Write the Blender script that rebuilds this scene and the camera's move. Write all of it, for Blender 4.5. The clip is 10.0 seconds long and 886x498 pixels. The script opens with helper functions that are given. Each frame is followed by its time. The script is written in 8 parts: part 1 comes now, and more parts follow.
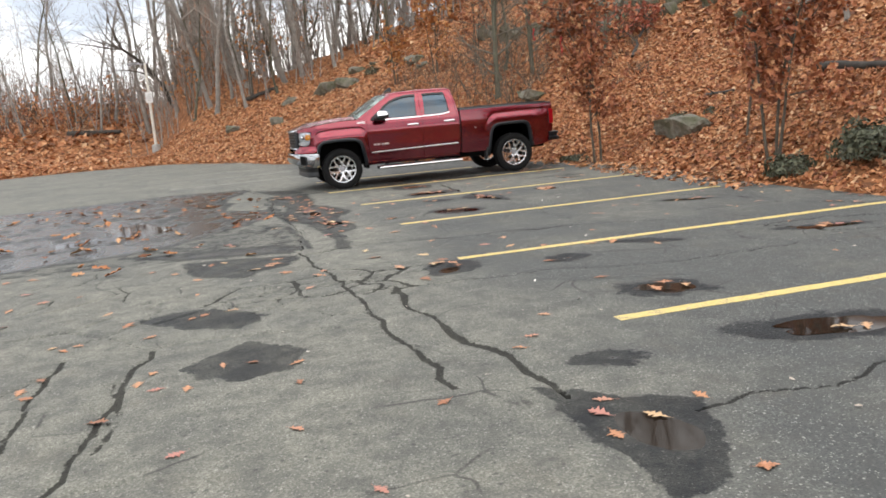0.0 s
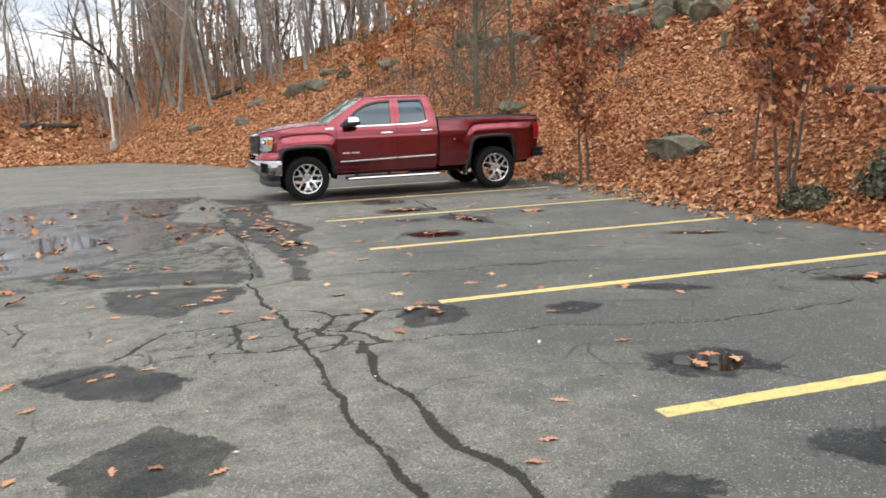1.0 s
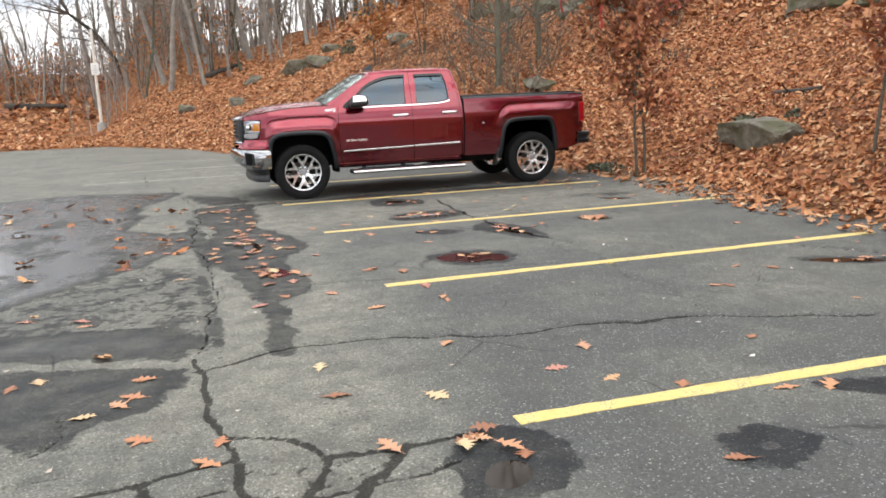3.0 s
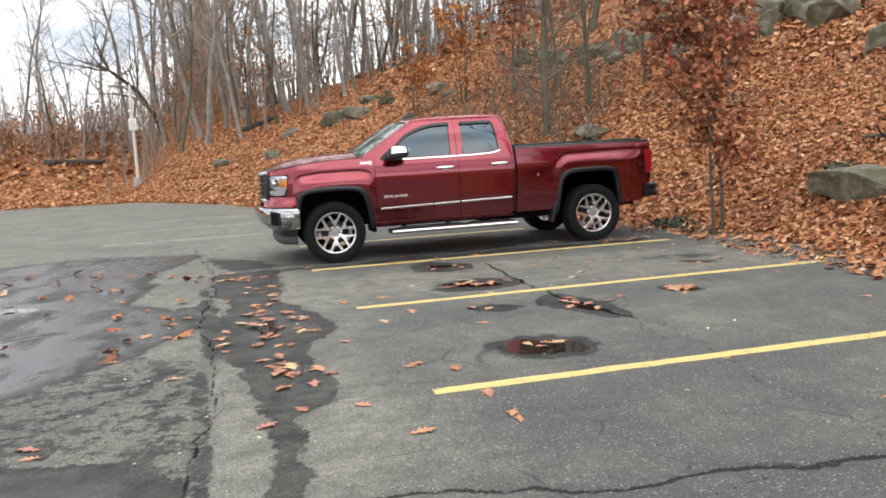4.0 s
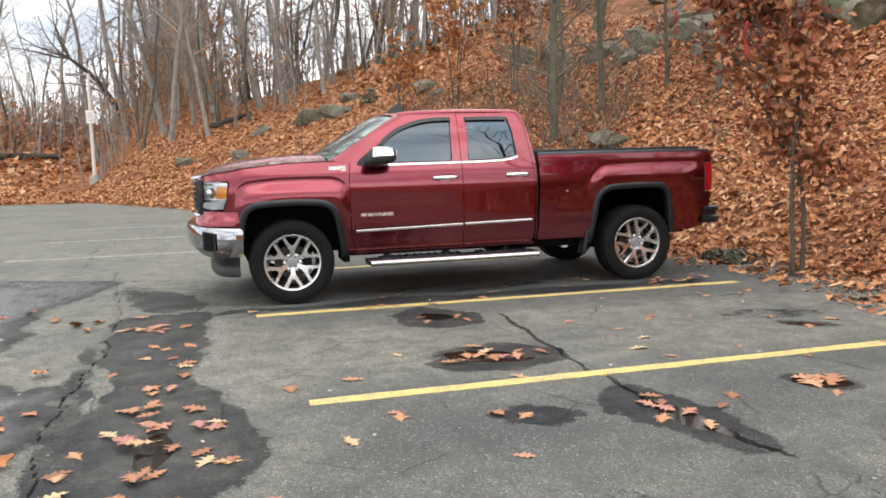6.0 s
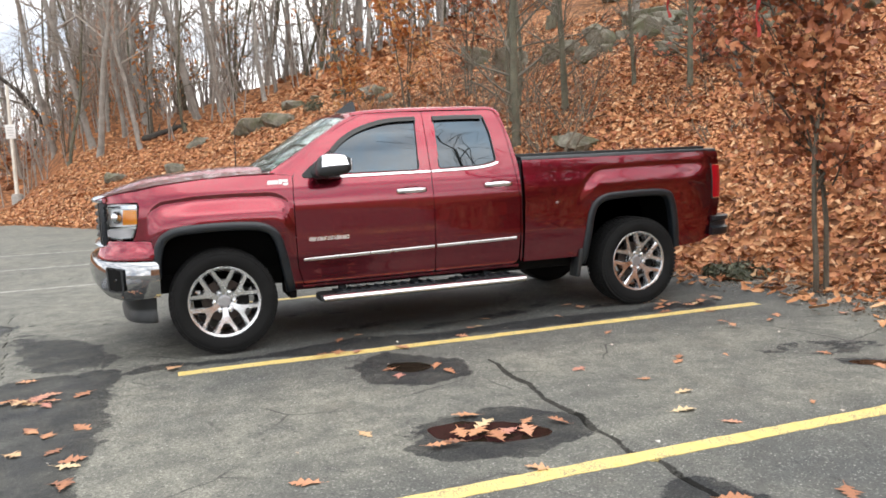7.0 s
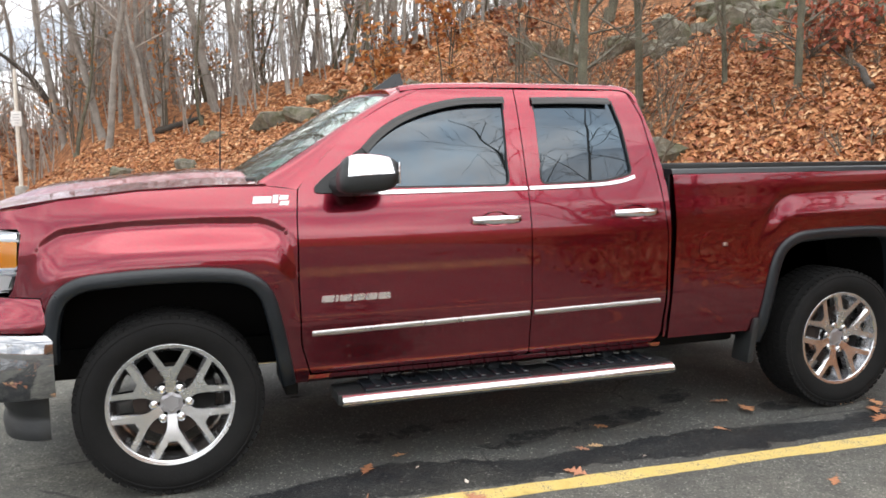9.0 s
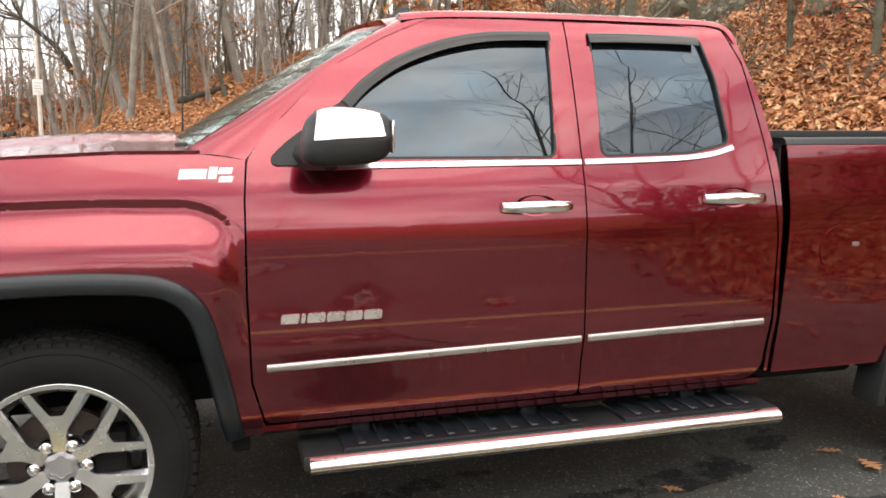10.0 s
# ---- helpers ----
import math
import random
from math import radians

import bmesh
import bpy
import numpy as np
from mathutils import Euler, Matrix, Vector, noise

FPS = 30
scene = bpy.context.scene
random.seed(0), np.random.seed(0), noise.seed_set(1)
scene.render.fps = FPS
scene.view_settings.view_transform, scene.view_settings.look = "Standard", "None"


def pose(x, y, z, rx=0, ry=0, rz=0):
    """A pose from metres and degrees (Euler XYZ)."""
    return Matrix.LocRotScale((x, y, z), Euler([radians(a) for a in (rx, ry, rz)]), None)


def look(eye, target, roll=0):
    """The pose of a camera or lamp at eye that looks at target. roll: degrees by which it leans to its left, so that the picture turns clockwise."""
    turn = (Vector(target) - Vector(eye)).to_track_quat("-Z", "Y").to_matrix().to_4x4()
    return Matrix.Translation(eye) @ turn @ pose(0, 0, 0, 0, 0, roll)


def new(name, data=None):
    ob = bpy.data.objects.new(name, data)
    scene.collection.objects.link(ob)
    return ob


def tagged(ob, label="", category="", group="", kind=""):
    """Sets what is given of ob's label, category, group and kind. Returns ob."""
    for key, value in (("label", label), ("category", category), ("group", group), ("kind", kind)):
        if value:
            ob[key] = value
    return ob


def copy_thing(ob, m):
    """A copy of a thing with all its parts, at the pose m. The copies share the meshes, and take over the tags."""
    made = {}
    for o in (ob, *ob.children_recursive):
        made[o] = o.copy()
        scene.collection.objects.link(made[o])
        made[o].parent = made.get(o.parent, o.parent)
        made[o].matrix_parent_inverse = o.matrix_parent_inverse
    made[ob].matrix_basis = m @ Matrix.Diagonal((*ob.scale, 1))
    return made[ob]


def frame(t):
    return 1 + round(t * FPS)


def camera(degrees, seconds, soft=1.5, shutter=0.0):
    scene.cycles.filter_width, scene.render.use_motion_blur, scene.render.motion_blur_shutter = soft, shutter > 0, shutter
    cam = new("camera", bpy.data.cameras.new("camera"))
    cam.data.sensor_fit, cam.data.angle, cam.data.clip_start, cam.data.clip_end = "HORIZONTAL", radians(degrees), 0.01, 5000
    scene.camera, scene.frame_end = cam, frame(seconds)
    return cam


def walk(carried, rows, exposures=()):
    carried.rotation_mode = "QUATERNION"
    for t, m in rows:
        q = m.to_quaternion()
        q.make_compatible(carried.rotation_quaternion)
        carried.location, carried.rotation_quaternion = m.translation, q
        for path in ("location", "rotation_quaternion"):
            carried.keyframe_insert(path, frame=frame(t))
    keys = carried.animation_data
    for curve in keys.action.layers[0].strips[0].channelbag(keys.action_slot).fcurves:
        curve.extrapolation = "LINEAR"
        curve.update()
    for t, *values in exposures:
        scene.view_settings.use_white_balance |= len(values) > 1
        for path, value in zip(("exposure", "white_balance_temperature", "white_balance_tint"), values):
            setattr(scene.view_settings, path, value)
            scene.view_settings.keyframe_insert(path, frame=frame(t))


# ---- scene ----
cam = camera(58.5, 10.0, soft=1.7)
PATH = [
    (0, (0.712, -0.262, 1.415), (1.22, 1.64, 1.067), -4.8),
    (0.5, (0.856, 0.407, 1.428), (1.367, 2.315, 1.116), -3.1),
    (1, (0.992, 1.094, 1.44), (1.583, 2.976, 1.106), -2.3),
    (1.3, (1.091, 1.516, 1.431), (1.674, 3.404, 1.122), -5.1),
    (1.5, (1.106, 1.772, 1.437), (1.587, 3.671, 1.035), -4.1),
    (2, (1.227, 2.487, 1.438), (1.698, 4.384, 1.017), -1.6),
    (2.5, (1.391, 3.17, 1.395), (1.992, 5.044, 1.039), -3.8),
    (2.7, (1.431, 3.402, 1.427), (2.004, 5.279, 1.042), -2.3),
    (3.8, (1.76, 4.975, 1.426), (2.325, 6.869, 1.122), -3.5),
    (4, (1.797, 5.243, 1.415), (2.29, 7.164, 1.162), -3.1),
    (4.5, (2.011, 5.997, 1.404), (2.6, 7.897, 1.193), -3.1),
    (5, (2.154, 6.679, 1.423), (2.692, 8.597, 1.248), -1.9),
    (5.2, (2.17, 6.893, 1.409), (2.711, 8.812, 1.25), -1.4),
    (6.3, (2.422, 8.41, 1.392), (2.978, 10.313, 1.131), -1.5),
    (6.5, (2.487, 8.709, 1.392), (3.176, 10.57, 1.145), -0.7),
    (6.8, (2.552, 9.078, 1.412), (3.28, 10.918, 1.118), -1.9),
    (7, (2.574, 9.365, 1.387), (3.245, 11.236, 1.164), -2.6),
    (7.5, (2.662, 10.065, 1.4), (3.243, 11.97, 1.216), -0.3),
    (8, (2.782, 10.725, 1.399), (3.43, 12.61, 1.227), -0.8),
    (8.5, (2.924, 11.34, 1.419), (3.507, 13.244, 1.236), -0.6),
    (9, (3.089, 11.93, 1.423), (3.707, 13.821, 1.21), -0.7),
    (9.4, (3.279, 12.384, 1.406), (3.905, 14.27, 1.187), -1.4),
    (9.5, (3.345, 12.462, 1.424), (3.931, 14.356, 1.158), -0.8),
    (10, (3.492, 12.996, 1.377), (4.031, 14.903, 1.104), -0.1),
]
walk(cam, [(t, look(eye, target, roll)) for t, eye, target, roll in PATH], exposures=[(0.0, 0.68, 6500, 10), (1.0, 0.74, 6500, 10), (1.5, 0.75, 6500, 10), (2.0, 0.9, 6500, 10), (2.5, 0.92, 6500, 10), (3.2, 0.82, 6500, 10), (4.0, 0.78, 6500, 10), (4.5, 0.7, 6500, 10), (5.0, 0.7, 6500, 10), (5.7, 0.82, 6500, 10), (6.5, 0.9, 6500, 10), (7.0, 1.0, 6500, 10), (8.0, 1.0, 6500, 10), (9.0, 1.03, 6500, 10), (9.5, 1.08, 6720, 10), (10.0, 1.12, 7000, 10)])

# ---- light: an overcast late autumn sky ----
sky_world = bpy.data.worlds.new("overcast_sky")
scene.world = sky_world
sky_world.use_nodes = True
wn, wl = sky_world.node_tree.nodes, sky_world.node_tree.links
wn.clear()
w_out = wn.new("ShaderNodeOutputWorld")
w_bg = wn.new("ShaderNodeBackground")
w_sky = wn.new("ShaderNodeTexSky")
w_sky.sky_type, w_sky.sun_disc = "NISHITA", False
w_sky.sun_elevation, w_sky.sun_rotation = radians(68), radians(164)
w_co = wn.new("ShaderNodeTexCoord")
w_map = wn.new("ShaderNodeMapping")
w_map.inputs["Scale"].default_value = (1.0, 1.0, 3.2)
w_map.inputs["Location"].default_value = (0.45, 0.2, 0.0)
w_noise = wn.new("ShaderNodeTexNoise")
w_noise.inputs["Scale"].default_value, w_noise.inputs["Detail"].default_value = 2.6, 7.0
w_noise.inputs["Roughness"].default_value = 0.58
w_ramp = wn.new("ShaderNodeValToRGB")
w_ramp.color_ramp.elements[0].position, w_ramp.color_ramp.elements[1].position = 0.4, 0.62
w_ramp.color_ramp.elements[0].color = (5.2, 5.7, 6.5, 1)
w_ramp.color_ramp.elements[1].color = (16.6, 16.4, 16.0, 1)
w_mix = wn.new("ShaderNodeMix")
w_mix.data_type = "RGBA"
w_mix.inputs[0].default_value = 0.93
wl.new(w_co.outputs["Generated"], w_map.inputs[0])
wl.new(w_map.outputs[0], w_noise.inputs["Vector"])
wl.new(w_noise.outputs["Fac"], w_ramp.inputs[0])
wl.new(w_sky.outputs[0], w_mix.inputs[6])
wl.new(w_ramp.outputs[0], w_mix.inputs[7])
wl.new(w_mix.outputs[2], w_bg.inputs[0])
w_bg.inputs[1].default_value = 0.1
wl.new(w_bg.outputs[0], w_out.inputs[0])
sun = new("sun", bpy.data.lights.new("sun", "SUN"))
sun.data.energy, sun.data.angle, sun.data.color = 0.79, radians(75), (1.0, 0.96, 0.9)
sun.matrix_world = look((0, 0, 40), (-5, 17, -4))

# ---- materials ----
def ramp(nt, fac, stops):
    """A colour ramp from (place, colour) stops, joined to fac."""
    n = nt.nodes.new("ShaderNodeValToRGB")
    e = n.color_ramp.elements
    while len(e) < len(stops):
        e.new(0.5)
    for el, (p, c) in zip(e, stops):
        el.position = p
        el.color = (*c, 1) if len(c) == 3 else c
    nt.links.new(fac, n.inputs[0])
    return n.outputs[0]


def noise_tex(nt, scale, detail=4.0, rough=0.55, vec=None, stretch=None):
    n = nt.nodes.new("ShaderNodeTexNoise")
    n.inputs["Scale"].default_value, n.inputs["Detail"].default_value = scale, detail
    n.inputs["Roughness"].default_value = rough
    if vec is None:
        vec = nt.nodes.new("ShaderNodeTexCoord").outputs["Object"]
    if stretch:
        m = nt.nodes.new("ShaderNodeMapping")
        m.inputs["Scale"].default_value = stretch
        nt.links.new(vec, m.inputs[0])
        vec = m.outputs[0]
    nt.links.new(vec, n.inputs["Vector"])
    return n.outputs["Fac"]


def mathn(nt, op, a, b=None, clamp=False):
    n = nt.nodes.new("ShaderNodeMath")
    n.operation, n.use_clamp = op, clamp
    for i, v in enumerate((a, b)):
        if v is None:
            continue
        if isinstance(v, (int, float)):
            n.inputs[i].default_value = v
        else:
            nt.links.new(v, n.inputs[i])
    return n.outputs[0]


def mixc(nt, fac, a, b, mode="MIX"):
    n = nt.nodes.new("ShaderNodeMix")
    n.data_type, n.blend_type = "RGBA", mode
    for i, v in ((0, fac), (6, a), (7, b)):
        if isinstance(v, (int, float)):
            n.inputs[i].default_value = v
        elif isinstance(v, tuple):
            n.inputs[i].default_value = (*v, 1)
        else:
            nt.links.new(v, n.inputs[i])
    return n.outputs[2]


def bumpn(nt, height, strength, dist=0.01):
    n = nt.nodes.new("ShaderNodeBump")
    n.inputs["Strength"].default_value, n.inputs["Distance"].default_value = strength, dist
    nt.links.new(height, n.inputs["Height"])
    return n.outputs[0]


def base_mat(name):
    m = bpy.data.materials.new(name)
    m.use_nodes = True
    return m, m.node_tree, m.node_tree.nodes["Principled BSDF"]


def setin(nt, bsdf, **kw):
    for k, v in kw.items():
        s = bsdf.inputs[k.replace("_", " ")]
        if isinstance(v, (int, float)):
            s.default_value = v
        elif isinstance(v, tuple):
            s.default_value = (*v, 1)
        else:
            nt.links.new(v, s)


def worn(name, c1, c2, rough=0.6, metal=0.0, scale=6.0, bump=0.15, fine=90.0, rspread=0.15, spec=0.5, dist=0.004):
    """A plain surface of two near colours, with grain, wear and relief at two sizes."""
    m, nt, b = base_mat(name)
    big, small = noise_tex(nt, scale), noise_tex(nt, fine, 3.0)
    both = mathn(nt, "ADD", mathn(nt, "MULTIPLY", big, 0.65), mathn(nt, "MULTIPLY", small, 0.35))
    setin(nt, b, Base_Color=ramp(nt, both, [(0.32, c1), (0.68, c2)]), Metallic=metal,
          Roughness=mathn(nt, "ADD", mathn(nt, "MULTIPLY", both, rspread * 2), rough - rspread), Specular_IOR_Level=spec)
    if bump:
        setin(nt, b, Normal=bumpn(nt, small, bump, dist))
    return m


def shiny_metal(name, c, rough=0.06, scuff=0.12):
    m, nt, b = base_mat(name)
    n = noise_tex(nt, 14.0, 5.0)
    setin(nt, b, Base_Color=ramp(nt, n, [(0.3, tuple(v * 0.86 for v in c)), (0.65, c)]), Metallic=1.0,
          Roughness=ramp(nt, n, [(0.35, (rough,) * 3), (0.8, (rough + scuff,) * 3)]))
    return m


def leafy(name, stops, rough=0.6, trans=0.0):
    """Dead leaves: every island has a colour of its own, with mottling."""
    m, nt, b = base_mat(name)
    geo = nt.nodes.new("ShaderNodeNewGeometry")
    col = ramp(nt, geo.outputs["Random Per Island"], stops)
    n = noise_tex(nt, 35.0, 3.0)
    col = mixc(nt, ramp(nt, n, [(0.38, (0, 0, 0)), (0.7, (0.36,) * 3)]), col, (0.1, 0.04, 0.018))
    setin(nt, b, Base_Color=col, Roughness=rough, Specular_IOR_Level=0.35)
    return m


def paint_mat(name="red_car_paint", beads=0.0):
    """Deep red metallic car paint under clear coat, a little dusty; beads: rain drops standing on it."""
    m, nt, b = base_mat(name)
    flake = noise_tex(nt, 900.0, 2.0)
    dust = noise_tex(nt, 9.0, 6.0, 0.65)
    col = ramp(nt, flake, [(0.3, (0.156, 0.0072, 0.0182)), (0.7, (0.26, 0.0135, 0.0325))])
    col = mixc(nt, ramp(nt, dust, [(0.5, (0, 0, 0)), (0.9, (0.06,) * 3)]), col, (0.3, 0.2, 0.17))
    setin(nt, b, Base_Color=col, Metallic=1.0, Roughness=ramp(nt, dust, [(0.3, (0.2,) * 3), (0.75, (0.27,) * 3)]),
          Specular_IOR_Level=0.3, Specular_Tint=(1.0, 0.5, 0.5), Coat_Weight=1.0, Coat_Roughness=ramp(nt, dust, [(0.35, (0.015,) * 3), (0.85, (0.07,) * 3)]), Coat_IOR=1.64)
    if beads:
        v = nt.nodes.new("ShaderNodeTexVoronoi")
        v.inputs["Scale"].default_value = 95.0
        nt.links.new(nt.nodes.new("ShaderNodeTexCoord").outputs["Object"], v.inputs["Vector"])
        drop = ramp(nt, v.outputs["Distance"], [(0.1, (1, 1, 1)), (0.42, (0, 0, 0))])
        nrm = bumpn(nt, drop, beads, 0.004)
        setin(nt, b, Coat_Normal=nrm, Coat_Roughness=0.22, Roughness=0.36, Coat_Weight=1.0, Coat_IOR=1.5, Specular_Tint=(0.95, 0.6, 0.62))
    return m


def glass_mat(name, tint, rough=0.01):
    m, nt, b = base_mat(name)
    n = noise_tex(nt, 3.0, 2.0)
    setin(nt, b, Base_Color=tint, Roughness=ramp(nt, n, [(0.3, (rough,) * 3), (0.8, (rough + 0.02,) * 3)]), Transmission_Weight=1.0, IOR=1.45)
    return m


M_PAINT = paint_mat()
M_PAINTWET = paint_mat("rain_beaded_car_paint", 0.5)
M_CHROME = shiny_metal("chrome", (0.82, 0.83, 0.85))
M_WHEEL = shiny_metal("polished_alloy", (0.8, 0.81, 0.83), 0.2, 0.12)
M_HUB = shiny_metal("brushed_hub", (0.45, 0.45, 0.47), 0.48, 0.1)
M_SATIN = shiny_metal("satin_moulding", (0.62, 0.62, 0.62), 0.26, 0.16)
M_STEP = shiny_metal("road_worn_chrome", (0.7, 0.71, 0.71), 0.05, 0.1)
def tinted_glass():
    """Window film so dark that only the reflections show."""
    m, nt, b = base_mat("dark_tinted_glass")
    n = noise_tex(nt, 3.0, 2.0)
    setin(nt, b, Base_Color=(0.008, 0.010, 0.012), Roughness=ramp(nt, n, [(0.3, (0.005,) * 3), (0.8, (0.02,) * 3)]), IOR=1.78, Specular_Tint=(0.55, 0.78, 1.0), Coat_Weight=0.6, Coat_Roughness=0.008, Coat_IOR=1.5)
    return m


M_TINT = tinted_glass()
M_SCREEN = glass_mat("windscreen_glass", (0.5, 0.8, 0.71))
M_SCREEN.node_tree.nodes["Principled BSDF"].inputs["Specular Tint"].default_value = (0.42, 0.92, 0.8, 1)
M_BLACK = worn("black_plastic", (0.008, 0.009, 0.01), (0.018, 0.02, 0.021), 0.5, bump=0.2)
M_FLARE = worn("satin_dark_plastic", (0.006, 0.008, 0.0105), (0.014, 0.018, 0.023), 0.32, bump=0.08)
M_SMOKE = worn("smoked_acrylic", (0.006, 0.006, 0.007), (0.012, 0.012, 0.013), 0.08, rspread=0.03, bump=0.0)
M_DARK = worn("underbody_black", (0.003, 0.003, 0.003), (0.008, 0.0075, 0.007), 0.85, spec=0.2)
M_RUBBER = worn("tyre_rubber", (0.005, 0.005, 0.0052), (0.012, 0.012, 0.012), 0.85, scale=9.0, bump=0.3, spec=0.22)
M_TRIM = worn("cabin_cloth", (0.02, 0.02, 0.022), (0.04, 0.04, 0.042), 0.85)
M_AMBER = worn("amber_lens", (0.95, 0.33, 0.012), (1.0, 0.46, 0.03), 0.12, bump=0.0, rspread=0.04)
M_REDLENS = worn("red_lens", (0.3, 0.004, 0.009), (0.46, 0.008, 0.016), 0.1, bump=0.0, rspread=0.03)
def thin_lens(name, tint):
    """A thin clear cover: lets light straight through, with a gloss that grows at the rim."""
    m, nt, b = base_mat(name)
    fres = nt.nodes.new("ShaderNodeFresnel")
    fres.inputs["IOR"].default_value = 1.5
    gl, tr, mx = nt.nodes.new("ShaderNodeBsdfGlossy"), nt.nodes.new("ShaderNodeBsdfTransparent"), nt.nodes.new("ShaderNodeMixShader")
    gl.inputs["Roughness"].default_value = 0.02
    tr.inputs["Color"].default_value = (*tint, 1)
    nt.links.new(fres.outputs[0], mx.inputs[0])
    nt.links.new(tr.outputs[0], mx.inputs[1])
    nt.links.new(gl.outputs[0], mx.inputs[2])
    nt.links.new(mx.outputs[0], nt.nodes["Material Output"].inputs[0])
    return m


M_LAMP = thin_lens("lamp_lens", (0.95, 0.96, 0.97))
M_BOWL = shiny_metal("lamp_reflector", (0.9, 0.91, 0.92), 0.3, 0.1)
M_BADGE = shiny_metal("badge_chrome", (0.86, 0.86, 0.87), 0.24, 0.14)
M_BUMPER = shiny_metal("bumper_chrome", (0.4, 0.405, 0.42), 0.03, 0.05)
M_RUST = worn("brake_iron", (0.03, 0.021, 0.017), (0.07, 0.048, 0.038), 0.7, metal=0.3)
M_DECAL = worn("white_decal", (0.75, 0.74, 0.74), (0.85, 0.84, 0.84), 0.4, bump=0.0)
M_PALEGREEN = worn("pale_sticker", (0.45, 0.62, 0.58), (0.55, 0.7, 0.66), 0.4, bump=0.0)
M_WHITEPOLE = worn("weathered_post_paint", (0.62, 0.58, 0.5), (0.8, 0.77, 0.7), 0.6)
M_SIGN = worn("white_sign_face", (0.72, 0.72, 0.7), (0.82, 0.82, 0.8), 0.4)
M_CONC = worn("concrete", (0.24, 0.23, 0.21), (0.4, 0.38, 0.35), 0.85, bump=0.5)
M_STEEL = worn("grey_lamp_metal", (0.24, 0.24, 0.25), (0.36, 0.36, 0.37), 0.45, metal=0.6)


def yellow_paint():
    m, nt, b = base_mat("yellow_road_paint")
    n, f = noise_tex(nt, 7.0, 8.0, 0.7), noise_tex(nt, 160.0, 2.0)
    col = ramp(nt, n, [(0.3, (0.48, 0.35, 0.11)), (0.45, (0.68, 0.51, 0.17)), (0.72, (0.76, 0.6, 0.25))])
    col = mixc(nt, ramp(nt, mathn(nt, "MULTIPLY", n, f), [(0.265, (0, 0, 0)), (0.36, (0.8,) * 3)]), col, (0.1, 0.095, 0.08))
    setin(nt, b, Base_Color=col, Roughness=0.55, Normal=bumpn(nt, f, 0.5, 0.003))
    return m


M_YELLOW = yellow_paint()


def white_line_paint():
    m, nt, b = base_mat("faded_white_paint")
    n = noise_tex(nt, 9.0, 8.0, 0.7)
    setin(nt, b, Base_Color=ramp(nt, n, [(0.35, (0.1, 0.1, 0.09)), (0.65, (0.42, 0.41, 0.37))]), Roughness=0.7)
    return m


M_WHITELINE = white_line_paint()


